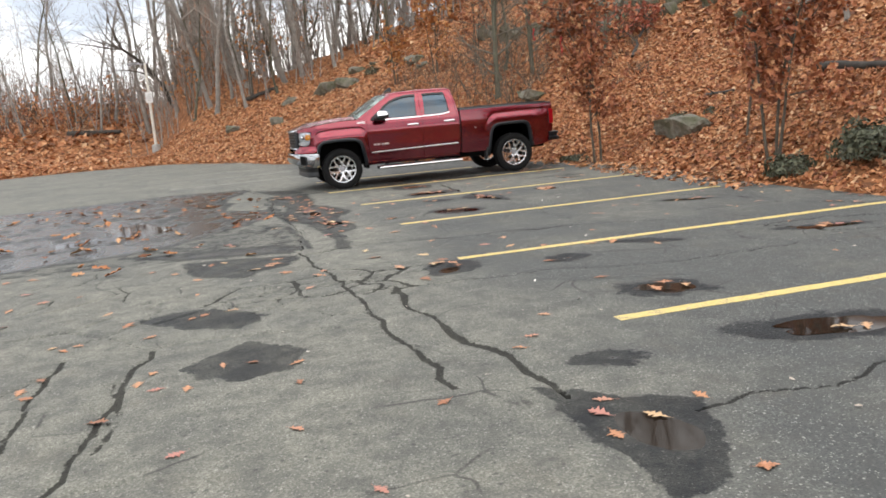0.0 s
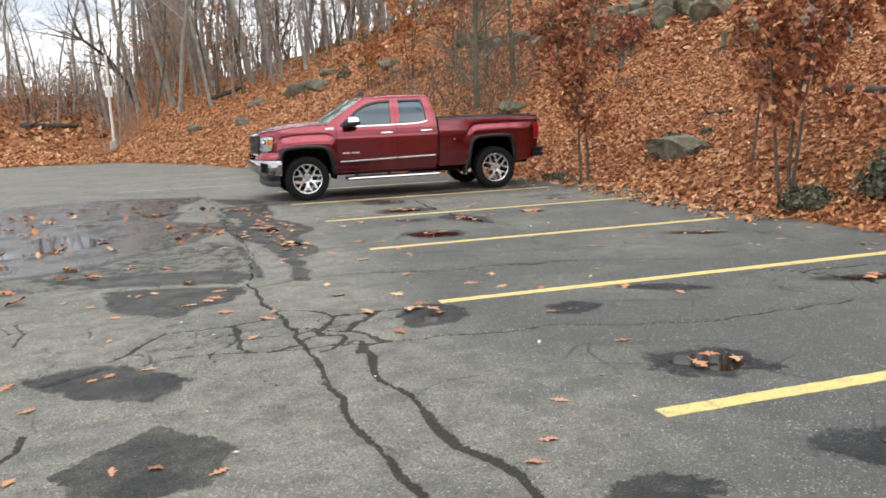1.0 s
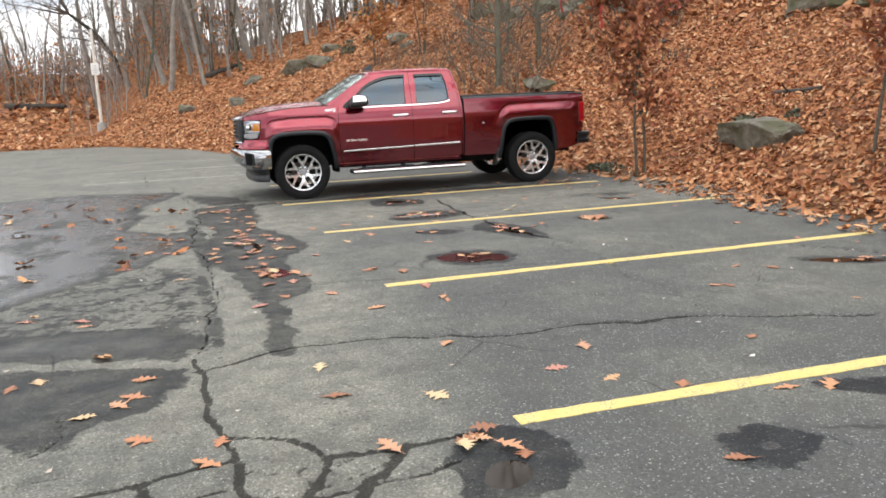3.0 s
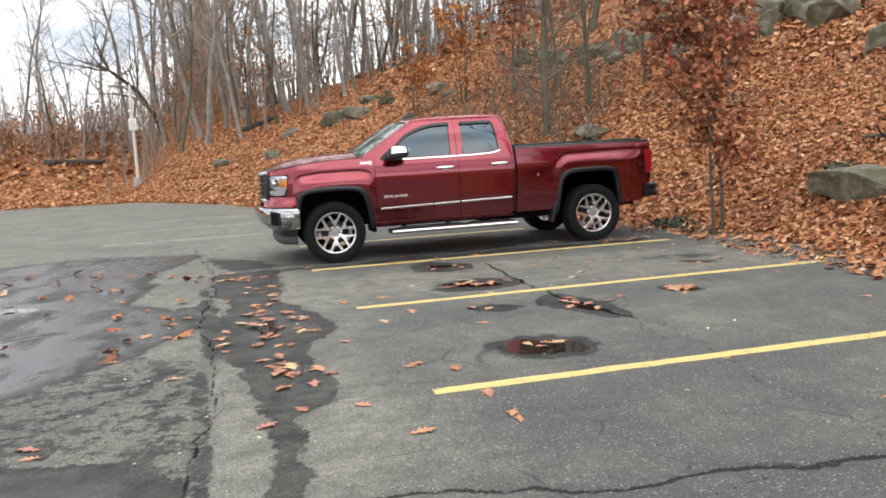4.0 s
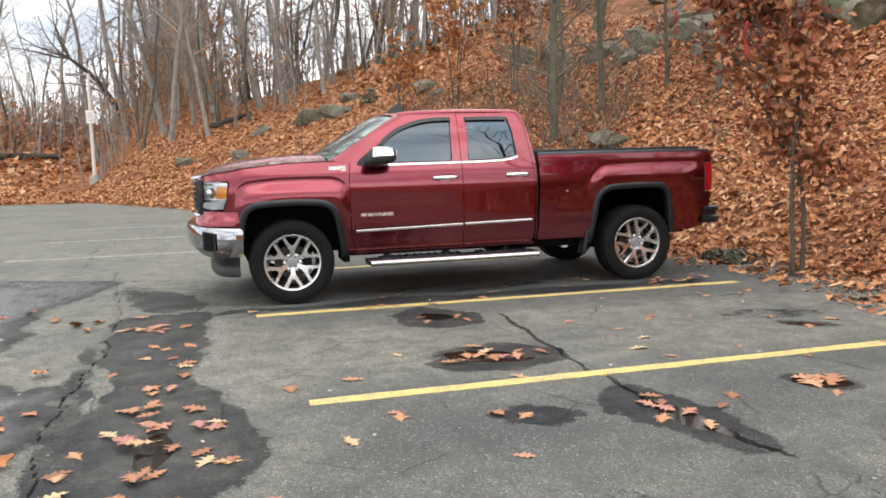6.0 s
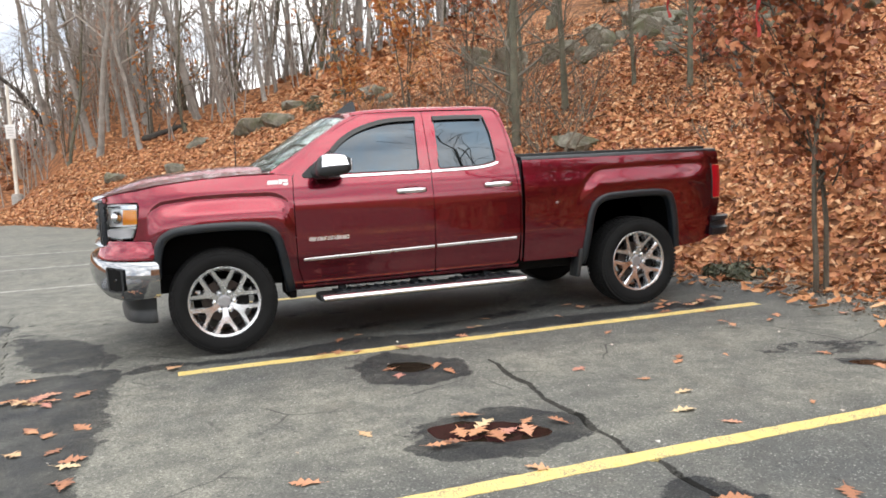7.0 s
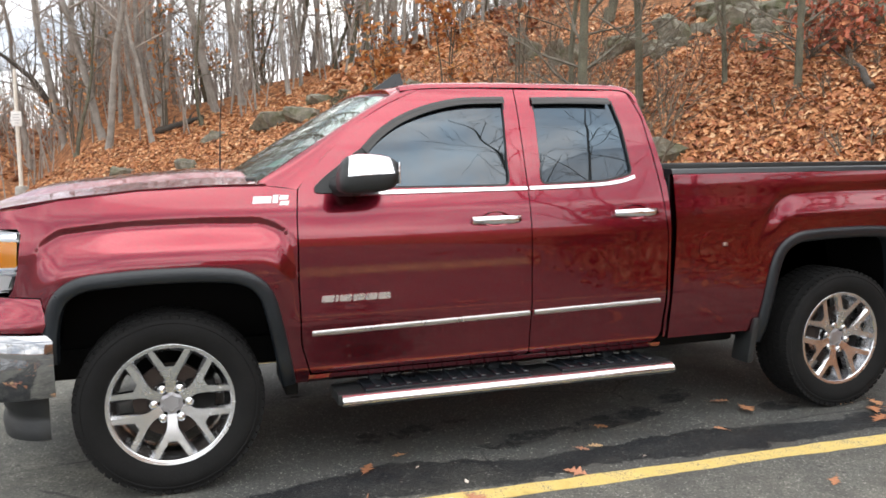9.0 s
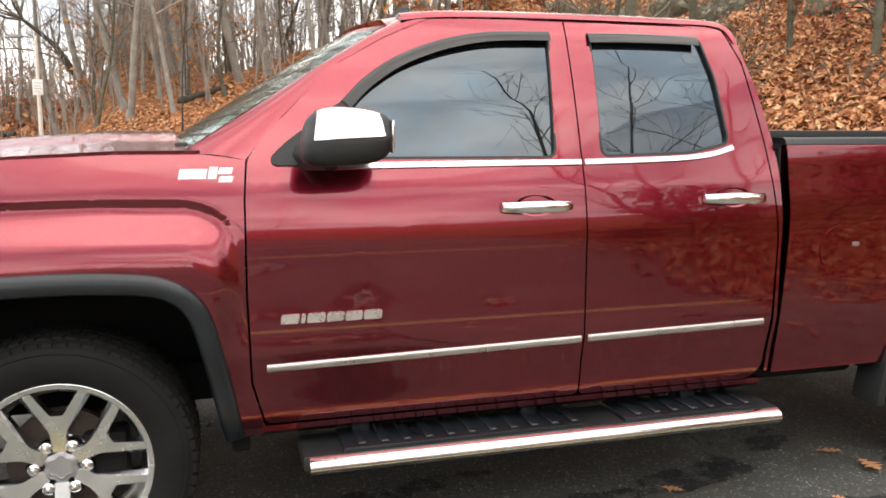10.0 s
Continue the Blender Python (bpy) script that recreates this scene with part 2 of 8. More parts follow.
def asphalt_mat():
    """Old asphalt: pale aggregate, tar-dark patches, wet stains with crisp ragged edges, dark crack beds; tone also
    carries the truck's shade.
    """
    m, nt, b = base_mat("weathered_asphalt")
    co = nt.nodes.new("ShaderNodeTexCoord").outputs["Object"]
    def att(n):
        a = nt.nodes.new("ShaderNodeAttribute")
        a.attribute_name = n
        return a.outputs["Fac"]
    wet, crack, tone, film = att("wet"), att("crack"), att("tone"), att("film")
    vor = nt.nodes.new("ShaderNodeTexVoronoi")
    vor.inputs["Scale"].default_value = 120.0
    nt.links.new(co, vor.inputs["Vector"])
    grit = noise_tex(nt, 210.0, 2.0, 0.7, co)
    mid = noise_tex(nt, 5.0, 7.0, 0.65, co)
    big = noise_tex(nt, 0.8, 5.0, 0.6, co)
    stone = ramp(nt, vor.outputs["Color"], [(0.15, (0.126, 0.124, 0.101)), (0.6, (0.205, 0.2, 0.164)), (0.93, (0.31, 0.298, 0.248)), (0.985, (0.5, 0.49, 0.44))])
    dark = ramp(nt, vor.outputs["Color"], [(0.2, (0.05, 0.0528, 0.0508)), (0.8, (0.094, 0.0976, 0.0918)), (0.985, (0.32, 0.315, 0.3))])
    blend = mathn(nt, "ADD", tone, mathn(nt, "MULTIPLY", mathn(nt, "SUBTRACT", big, 0.5), 2.4), True)
    col = mixc(nt, blend, stone, dark)
    col = mixc(nt, ramp(nt, mid, [(0.36, (0.62,) * 3), (0.6, (0, 0, 0))]), col, (0.05, 0.05, 0.046))
    col = mixc(nt, ramp(nt, grit, [(0.5, (0, 0, 0)), (0.75, (0.35,) * 3)]), col, (0.02, 0.02, 0.02))
    vor2 = nt.nodes.new("ShaderNodeTexVoronoi")
    vor2.inputs["Scale"].default_value = 22.0
    nt.links.new(co, vor2.inputs["Vector"])
    spot = mathn(nt, "MULTIPLY", ramp(nt, vor2.outputs["Distance"], [(0.16, (1, 1, 1)), (0.3, (0, 0, 0))]), ramp(nt, vor2.outputs["Color"], [(0.66, (0, 0, 0)), (0.7, (0.6,) * 3)]))
    col = mixc(nt, spot, col, (0.03, 0.03, 0.028))
    vor3 = nt.nodes.new("ShaderNodeTexVoronoi")
    vor3.inputs["Scale"].default_value = 38.0
    nt.links.new(co, vor3.inputs["Vector"])
    fleck = mathn(nt, "MULTIPLY", ramp(nt, vor3.outputs["Distance"], [(0.16, (1, 1, 1)), (0.26, (0, 0, 0))]), ramp(nt, vor3.outputs["Color"], [(0.8, (0, 0, 0)), (0.84, (0.6,) * 3)]))
    vor4 = nt.nodes.new("ShaderNodeTexVoronoi")
    vor4.inputs["Scale"].default_value = 75.0
    nt.links.new(co, vor4.inputs["Vector"])
    fleck = mathn(nt, "MAXIMUM", fleck, mathn(nt, "MULTIPLY", ramp(nt, vor4.outputs["Distance"], [(0.2, (1, 1, 1)), (0.32, (0, 0, 0))]), ramp(nt, vor4.outputs["Color"], [(0.7, (0, 0, 0)), (0.78, (0.6,) * 3)])))
    col = mixc(nt, fleck, col, (0.46, 0.45, 0.4))
    warm = noise_tex(nt, 1.9, 6.0, 0.7, co)
    col = mixc(nt, ramp(nt, warm, [(0.56, (0, 0, 0)), (0.75, (0.45,) * 3)]), col, (0.1, 0.085, 0.065))
    # hairline cracks in broken patches
    bend = nt.nodes.new("ShaderNodeTexNoise")
    bend.inputs["Scale"].default_value, bend.inputs["Detail"].default_value = 2.4, 5.0
    nt.links.new(co, bend.inputs["Vector"])
    shifted = mixc(nt, 0.16, co, bend.outputs["Color"], "ADD")
    net = nt.nodes.new("ShaderNodeTexVoronoi")
    net.feature = "DISTANCE_TO_EDGE"
    net.inputs["Scale"].default_value = 1.05
    nt.links.new(shifted, net.inputs["Vector"])
    hair = mathn(nt, "MULTIPLY", ramp(nt, net.outputs["Distance"], [(0.003, (1, 1, 1)), (0.01, (0, 0, 0))]), ramp(nt, noise_tex(nt, 0.9, 4.0, 0.6, co), [(0.52, (0, 0, 0)), (0.6, (0.75,) * 3)]))
    col = mixc(nt, hair, col, (0.014, 0.013, 0.012))
    wmask = mathn(nt, "ADD", wet, mathn(nt, "ADD", mathn(nt, "MULTIPLY", mathn(nt, "SUBTRACT", mid, 0.5), 1.1), mathn(nt, "MULTIPLY", mathn(nt, "SUBTRACT", noise_tex(nt, 26.0, 4.0, 0.7, co), 0.5), 0.36)))
    pooled = ramp(nt, mathn(nt, "ADD", wet, mathn(nt, "MULTIPLY", mathn(nt, "SUBTRACT", mid, 0.5), 0.3)), [(0.94, (0, 0, 0)), (1.0, (1, 1, 1))])
    wetm = ramp(nt, wmask, [(0.46, (0, 0, 0)), (0.54, (1, 1, 1))])
    dips = noise_tex(nt, 2.2, 5.0, 0.6, co, (1.0, 0.6, 1.0))
    soak = mathn(nt, "MULTIPLY", wetm, ramp(nt, noise_tex(nt, 3.4, 6.0, 0.7, co), [(0.36, (0.55,) * 3), (0.62, (0.86,) * 3)]))
    col = mixc(nt, soak, col, (0.0105, 0.0125, 0.0165))
    col = mixc(nt, mathn(nt, "MULTIPLY", mathn(nt, "MULTIPLY", fleck, wetm), 0.35), col, (0.3, 0.29, 0.27))
    crk = mathn(nt, "ADD", crack, mathn(nt, "MULTIPLY", mathn(nt, "SUBTRACT", noise_tex(nt, 30.0, 4.0, 0.6, co), 0.5), 0.7))
    crm = ramp(nt, crk, [(0.42, (0, 0, 0)), (0.56, (1, 1, 1))])
    col = mixc(nt, mathn(nt, "MULTIPLY", crm, 0.78), col, (0.014, 0.013, 0.012))
    ro = mathn(nt, "SUBTRACT", mathn(nt, "ADD", 0.66, mathn(nt, "MULTIPLY", mid, 0.22)), mathn(nt, "ADD", mathn(nt, "MULTIPLY", wetm, 0.22), mathn(nt, "MULTIPLY", pooled, 0.34)))
    spec = mathn(nt, "ADD", mathn(nt, "SUBTRACT", 0.5, mathn(nt, "MULTIPLY", wetm, 0.4)), mathn(nt, "MULTIPLY", pooled, 0.3))
    spec = mathn(nt, "SUBTRACT", spec, mathn(nt, "MULTIPLY", crm, 0.4), True)
    # a film of water fills the grain, more in the dips than on the humps
    filled = mathn(nt, "MULTIPLY", mathn(nt, "MULTIPLY", film, wetm), ramp(nt, dips, [(0.38, (0.2,) * 3), (0.52, (1, 1, 1))]), True)
    ro = mathn(nt, "SUBTRACT", ro, mathn(nt, "MULTIPLY", filled, 0.4), True)
    spec = mathn(nt, "ADD", spec, mathn(nt, "MULTIPLY", filled, 0.36), True)
    hgt = mathn(nt, "ADD", mathn(nt, "MULTIPLY", grit, 0.6), mathn(nt, "MULTIPLY", vor.outputs["Distance"], 0.6))
    hgt = mathn(nt, "MULTIPLY", hgt, mathn(nt, "SUBTRACT", 1.0, mathn(nt, "MULTIPLY", filled, 0.85)))
    setin(nt, b, Base_Color=col, Roughness=ro, Normal=bumpn(nt, hgt, 0.55, 0.006), Specular_IOR_Level=spec)
    return m


M_ASPHALT = asphalt_mat()


def water_mat(name="puddle_water", gloss=0.17):
    m, nt, b = base_mat(name)
    n = noise_tex(nt, 3.0, 2.0)
    setin(nt, b, Base_Color=(0.02, 0.014, 0.01), Roughness=0.05, IOR=1.33, Specular_IOR_Level=gloss, Normal=bumpn(nt, n, 0.02, 0.01))
    return m


M_WATER = water_mat()
M_OPENWATER = water_mat("clear_pool_water", 0.95)


def litter_mat():
    """Forest floor under the leaves: brown mould with leaf-sized flecks."""
    m, nt, b = base_mat("leaf_mould")
    co = nt.nodes.new("ShaderNodeTexCoord").outputs["Object"]
    vor = nt.nodes.new("ShaderNodeTexVoronoi")
    vor.inputs["Scale"].default_value = 9.0
    nt.links.new(co, vor.inputs["Vector"])
    big = noise_tex(nt, 0.5, 5.0, 0.6, co)
    flecks = ramp(nt, vor.outputs["Color"], [(0.1, (0.09, 0.04, 0.02)), (0.45, (0.21, 0.086, 0.036)), (0.75, (0.34, 0.14, 0.056)), (0.95, (0.5, 0.26, 0.13))])
    col = mixc(nt, ramp(nt, big, [(0.5, (0, 0, 0)), (0.78, (0.55,) * 3)]), flecks, (0.1, 0.07, 0.036))
    setin(nt, b, Base_Color=col, Roughness=0.85, Normal=bumpn(nt, vor.outputs["Distance"], 0.8, 0.03), Specular_IOR_Level=0.2)
    return m


M_LITTER = litter_mat()
M_LEAF = leafy("oak_leaf_litter", [(0.0, (0.13, 0.054, 0.028)), (0.22, (0.38, 0.145, 0.06)), (0.52, (0.53, 0.222, 0.09)), (0.82, (0.63, 0.32, 0.148)), (1.0, (0.72, 0.48, 0.28))])
M_LEAFDARK = leafy("clinging_russet_leaves", [(0.0, (0.16, 0.05, 0.028)), (0.5, (0.39, 0.13, 0.058)), (0.85, (0.54, 0.22, 0.098)), (1.0, (0.66, 0.36, 0.17))])
M_LEAFRED = leafy("red_autumn_leaves", [(0.0, (0.3, 0.075, 0.045)), (0.6, (0.48, 0.13, 0.075)), (1.0, (0.58, 0.24, 0.11))])
M_LEAFORANGE = leafy("orange_autumn_leaves", [(0.0, (0.36, 0.12, 0.035)), (0.5, (0.52, 0.2, 0.06)), (1.0, (0.64, 0.34, 0.11))])


def fallen_mat():
    m, nt, b = base_mat("fallen_leaf")
    inf = nt.nodes.new("ShaderNodeObjectInfo")
    col = ramp(nt, inf.outputs["Random"], [(0.0, (0.28, 0.12, 0.065)), (0.25, (0.46, 0.2, 0.1)), (0.55, (0.58, 0.29, 0.145)), (0.72, (0.47, 0.2, 0.165)), (0.88, (0.6, 0.35, 0.18)), (1.0, (0.66, 0.5, 0.29))])
    n = noise_tex(nt, 45.0, 4.0)
    col = mixc(nt, ramp(nt, n, [(0.4, (0, 0, 0)), (0.75, (0.5,) * 3)]), col, (0.1, 0.04, 0.016))
    setin(nt, b, Base_Color=col, Roughness=0.55, Specular_IOR_Level=0.4)
    return m


M_FALLEN = fallen_mat()
M_CHIP = leafy("pale_chips", [(0.0, (0.45, 0.36, 0.28)), (0.6, (0.62, 0.56, 0.48)), (1.0, (0.75, 0.73, 0.68))])
M_BARK = worn("grey_bark", (0.15, 0.137, 0.122), (0.38, 0.35, 0.312), 0.9, scale=3.0, fine=40.0, bump=0.7, dist=0.02)
M_BARKDARK = worn("dark_bark", (0.07, 0.06, 0.049), (0.19, 0.162, 0.134), 0.9, scale=3.0, fine=40.0, bump=0.7, dist=0.02)
M_BARKWET = worn("damp_black_bark", (0.02, 0.017, 0.014), (0.075, 0.062, 0.05), 0.85, scale=5.0, fine=50.0, bump=0.6, dist=0.01)
M_TWIG = worn("grey_brown_twigs", (0.2, 0.17, 0.145), (0.36, 0.31, 0.265), 0.9, bump=0.0)
M_TWIGDARK = worn("dark_mossy_twigs", (0.1, 0.09, 0.07), (0.2, 0.178, 0.14), 0.9, bump=0.0)
M_BARKYOUNG = worn("brown_sapling_bark", (0.05, 0.041, 0.03), (0.15, 0.125, 0.092), 0.88, scale=5.0, fine=50.0, bump=0.5, dist=0.008)
M_BARKMOSS = worn("mossy_dark_bark", (0.055, 0.053, 0.036), (0.175, 0.165, 0.115), 0.9, scale=2.5, fine=40.0, bump=0.7, dist=0.02)
M_RIBBON = worn("faded_red_ribbon", (0.3, 0.018, 0.018), (0.45, 0.04, 0.035), 0.75, bump=0.05)
M_BRUSH = worn("damp_brush_twigs", (0.075, 0.058, 0.04), (0.18, 0.145, 0.105), 0.9, bump=0.0)
M_TWIGFAR = worn("pale_grey_stems", (0.2, 0.175, 0.152), (0.36, 0.318, 0.28), 0.9, bump=0.0)


def stone_mat(name, moss, cover, pale=1.0):
    m, nt, b = base_mat(name)
    a, c, f = noise_tex(nt, 5.5, 7.0, 0.65), noise_tex(nt, 2.3, 5.0), noise_tex(nt, 40.0, 4.0)
    col = ramp(nt, a, [(0.28, (0.066 * pale, 0.06 * pale, 0.045 * pale)), (0.5, (0.152 * pale, 0.138 * pale, 0.106 * pale)), (0.72, (0.3 * pale, 0.276 * pale, 0.22 * pale))])
    col = mixc(nt, ramp(nt, c, [(moss, (0, 0, 0)), (moss + 0.16, (cover,) * 3)]), col, (0.075, 0.078, 0.032))
    setin(nt, b, Base_Color=col, Roughness=0.85, Normal=bumpn(nt, f, 0.5, 0.02))
    return m


M_STONE = stone_mat("lichened_stone", 0.46, 0.7)
M_LEDGE = stone_mat("mossy_ledge_stone", 0.43, 0.8, 1.12)
M_GRAVEL = leafy("gravel_stones", [(0.0, (0.09, 0.076, 0.058)), (0.5, (0.21, 0.185, 0.15)), (1.0, (0.36, 0.33, 0.28))], 0.8)
M_EVERGREEN = leafy("yew_needles", [(0.0, (0.035, 0.044, 0.028)), (0.6, (0.078, 0.094, 0.056)), (1.0, (0.15, 0.16, 0.1))])

# ---- mesh helpers ----
def part(name, bm, material, parent=None, label="", smooth=True, angle=38):
    """Links a bmesh as one mesh object, under a thing or a part of it."""
    me = bpy.data.meshes.new(name)
    bm.to_mesh(me)
    bm.free()
    me.materials.append(material)
    if smooth:
        me.shade_smooth()
        me.set_sharp_from_angle(angle=radians(angle))
    ob = new(name, me)
    ob.parent = parent
    if label:
        ob["label"] = label
    return ob


def thing(name, at, label, category, group="", kind=""):
    ob = new(name)
    ob.location = at
    ob.empty_display_size = 0.2
    return tagged(ob, label, category, group, kind)


def mesh_from(name, verts, faces, material, parent=None, smooth=True, angle=40):
    me = bpy.data.meshes.new(name)
    me.from_pydata(verts, [], faces)
    me.materials.append(material)
    if smooth:
        me.shade_smooth()
        me.set_sharp_from_angle(angle=radians(angle))
    ob = new(name, me)
    ob.parent = parent
    return ob


def add_box(bm, x0, x1, y0, y1, z0, z1, bevel=0.0, seg=2):
    r = bmesh.ops.create_cube(bm, size=1.0, matrix=Matrix.LocRotScale(((x0 + x1) / 2, (y0 + y1) / 2, (z0 + z1) / 2), None, (abs(x1 - x0), abs(y1 - y0), abs(z1 - z0))))
    if bevel:
        es = {e for v in r["verts"] for e in v.link_edges}
        bmesh.ops.bevel(bm, geom=list(es), offset=bevel, segments=seg, affect="EDGES", profile=0.6)
    return bm


def add_tube(bm, pts, radii, sides=8, cap=True):
    """A tapered tube along pts."""
    pts = [Vector(p) for p in pts]
    rings = []
    for i, (p, r) in enumerate(zip(pts, radii)):
        d = (pts[min(i + 1, len(pts) - 1)] - pts[max(i - 1, 0)]).normalized()
        a = d.orthogonal().normalized() if abs(d.z) > 0.95 else d.cross(Vector((0, 0, 1))).normalized()
        b = d.cross(a)
        rings.append([bm.verts.new(p + (a * math.cos(t) + b * math.sin(t)) * r) for t in (2 * math.pi * k / sides for k in range(sides))])
    for r0, r1 in zip(rings, rings[1:]):
        for k in range(sides):
            bm.faces.new((r0[k], r0[(k + 1) % sides], r1[(k + 1) % sides], r1[k]))
    if cap:
        bm.faces.new(rings[0][::-1])
        bm.faces.new(rings[-1])
    return bm


def smoothstep(a, b, x):
    t = np.clip((x - a) / (b - a), 0, 1)
    return t * t * (3 - 2 * t)


def wave(x, y, seed=0.0):
    """Cheap smooth noise of numpy arrays, about -1 to 1."""
    return (np.sin(1.7 * x + 2.3 * np.sin(0.9 * y + seed) + seed) + np.sin(2.1 * y + 1.9 * np.sin(1.3 * x - seed) + 2 * seed)
            + 0.6 * np.sin(4.3 * x + 3.1 * y + seed * 3) + 0.5 * np.sin(5.9 * y - 4.1 * x + seed)) / 3.1


# ---- the lay of the land ----
TOE = np.array([(8.0, -40), (7.9, 5), (7.95, 9.5), (8.15, 12.8), (8.5, 15.6), (7.2, 19.4), (2.3, 28), (1.5, 31), (-1.6, 36.6), (-5.0, 37.4), (-12, 37), (-60, 30)], float)


def toe_distance(x, y):
    """How far up the bank from the edge of the asphalt; negative on the lot."""
    x, y = np.asarray(x, float), np.asarray(y, float)
    best, sign = np.full(x.shape, 1e9), np.ones(x.shape)
    for (ax, ay), (bx, by) in zip(TOE, TOE[1:]):
        dx, dy = bx - ax, by - ay
        t = np.clip(((x - ax) * dx + (y - ay) * dy) / (dx * dx + dy * dy), 0, 1)
        ex, ey = x - ax - t * dx, y - ay - t * dy
        d = np.hypot(ex, ey)
        s = np.where(dx * ey - dy * ex < 0, 1.0, -1.0)
        sign = np.where(d < best - 1e-9, s, sign)
        best = np.minimum(best, d)
    return best * sign


def bank(x, y):
    """Height of the wooded bank."""
    x, y = np.asarray(x, float), np.asarray(y, float)
    d = toe_distance(x, y)
    up = np.maximum(d, 0)
    steep = 0.045 + 0.375 * smoothstep(-3.0, 0.6, x)
    z = steep * up * smoothstep(-0.6, 1.6, d) + 0.0
    z = z + 3.0 * np.tanh(0.075 * np.maximum(d - 9.0, 0)) * smoothstep(3.0, -1.5, x)
    z = 26 * np.tanh(z / 26)
    z = z - (0.02 + 0.31 * smoothstep(0, 5, x)) * np.maximum(y - 42.5, 0) * smoothstep(42.5, 49, y)
    z = np.maximum(z, -0.4)
    rough = smoothstep(0.3, 4, d)
    z = z + rough * (0.16 * wave(0.55 * x, 0.6 * y, 1.3) + 0.06 * wave(1.9 * x, 1.8 * y, 4.0))
    return np.where(d < 0, -0.05 - 0.1 * smoothstep(0, 1.0, -d), z + 0.015)


def axis_steps(stops):
    """Coordinates along one axis from (from, to, step) stretches."""
    out = []
    for a, b, s in stops:
        out.append(np.linspace(a, b, max(int(round((b - a) / s)), 1), endpoint=False))
    return np.append(np.concatenate(out), stops[-1][1])


def sheet(name, xs, ys, zfun, material):
    X, Y = np.meshgrid(xs, ys)
    Z = zfun(X, Y)
    co = np.stack([X, Y, Z], -1).reshape(-1, 3)
    nx, ny = len(xs), len(ys)
    i = (np.arange(ny - 1)[:, None] * nx + np.arange(nx - 1)[None]).ravel()
    quads = np.stack([i, i + 1, i + nx + 1, i + nx], -1)
    me = bpy.data.meshes.new(name)
    me.vertices.add(len(co))
    me.vertices.foreach_set("co", co.ravel())
    me.loops.add(quads.size)
    me.loops.foreach_set("vertex_index", quads.ravel())
    me.polygons.add(len(quads))
    me.polygons.foreach_set("loop_start", np.arange(0, quads.size, 4))
    me.update(calc_edges=True)
    me.shade_smooth()
    me.materials.append(material)
    return new(name, me), X, Y


hill, _, _ = sheet("ground", axis_steps([(-400, -60, 34), (-60, -14, 2), (-14, 22, 0.3), (22, 60, 2), (60, 400, 34)]),
                   axis_steps([(-400, -40, 36), (-40, 4, 2.2), (4, 52, 0.3), (52, 90, 2), (90, 500, 41)]), bank, M_LITTER)
tagged(hill, "woodland ground and bank covered with brown oak leaf litter", "ground", kind="structure")

# ---- the parking lot: asphalt with stains, cracks and puddles ----
lot_x = axis_steps([(-60, -8, 4), (-8, -1.2, 0.13), (-1.2, 5.6, 0.026), (5.6, 9.3, 0.05)])
lot_y = axis_steps([(-40, -2, 3), (-2, 1.8, 0.2), (1.8, 15.8, 0.026), (15.8, 24, 0.1), (24, 41, 0.3)])
LX, LY = np.meshgrid(lot_x, lot_y)
wet, crackf, tone = np.full(LX.shape, 0.0), np.zeros(LX.shape), np.zeros(LX.shape)
sink, film = np.zeros(LX.shape), np.zeros(LX.shape)
WARP = 0.10 * wave(LX * 2.2, LY * 2.2, 0.7) + 0.05 * wave(LX * 6, LY * 6, 2.2)
PUDDLES = []


def stain(cx, cy, rx, ry, rot=0.0, pool=0.0, cap=1.0):
    """A damp ragged oval; pool: the share of it under standing water."""
    c, s = math.cos(radians(rot)), math.sin(radians(rot))
    u, v = ((LX - cx) * c + (LY - cy) * s) / rx, ((LY - cy) * c - (LX - cx) * s) / ry
    r = np.sqrt(u * u + v * v) + WARP * 2.2
    soft = min(1.0, 0.22 / min(rx, ry))
    np.maximum(wet, np.clip(0.5 + (1 - r) / (2 * soft), 0, cap), out=wet)
    sink[:] = np.minimum(sink, -0.008 * smoothstep(1.15, 0.2, r))
    if pool:
        PUDDLES.append((cx, cy, rx * 1.05, ry * 1.05, rot, -0.008 * float(smoothstep(1.15, 0.2, np.array(pool)))))


def damp(outline, cap=0.9, sheen=0.0, soft=0.14):
    """A damp area with a ragged shore along an outline; sheen: how much of a water film lies on it."""
    inside, near = np.zeros(LX.shape, bool), np.full(LX.shape, 9.0)
    for (ax, ay), (bx, by) in zip(outline, outline[1:] + outline[:1]):
        dx, dy = bx - ax, by - ay
        t = np.clip(((LX - ax) * dx + (LY - ay) * dy) / (dx * dx + dy * dy), 0, 1)
        near = np.minimum(near, np.hypot(LX - ax - t * dx, LY - ay - t * dy))
        if dy:
            inside ^= ((ay > LY) != (by > LY)) & (LX < dx * (LY - ay) / dy + ax)
    f = np.where(inside, near, -near) + 0.5 * WARP + 0.022 * wave(LX * 11, LY * 9, 5.1)
    np.maximum(wet, np.clip(0.5 + f / (2 * soft), 0, cap), out=wet)
    np.maximum(film, sheen * smoothstep(0.0, 0.3, f), out=film)


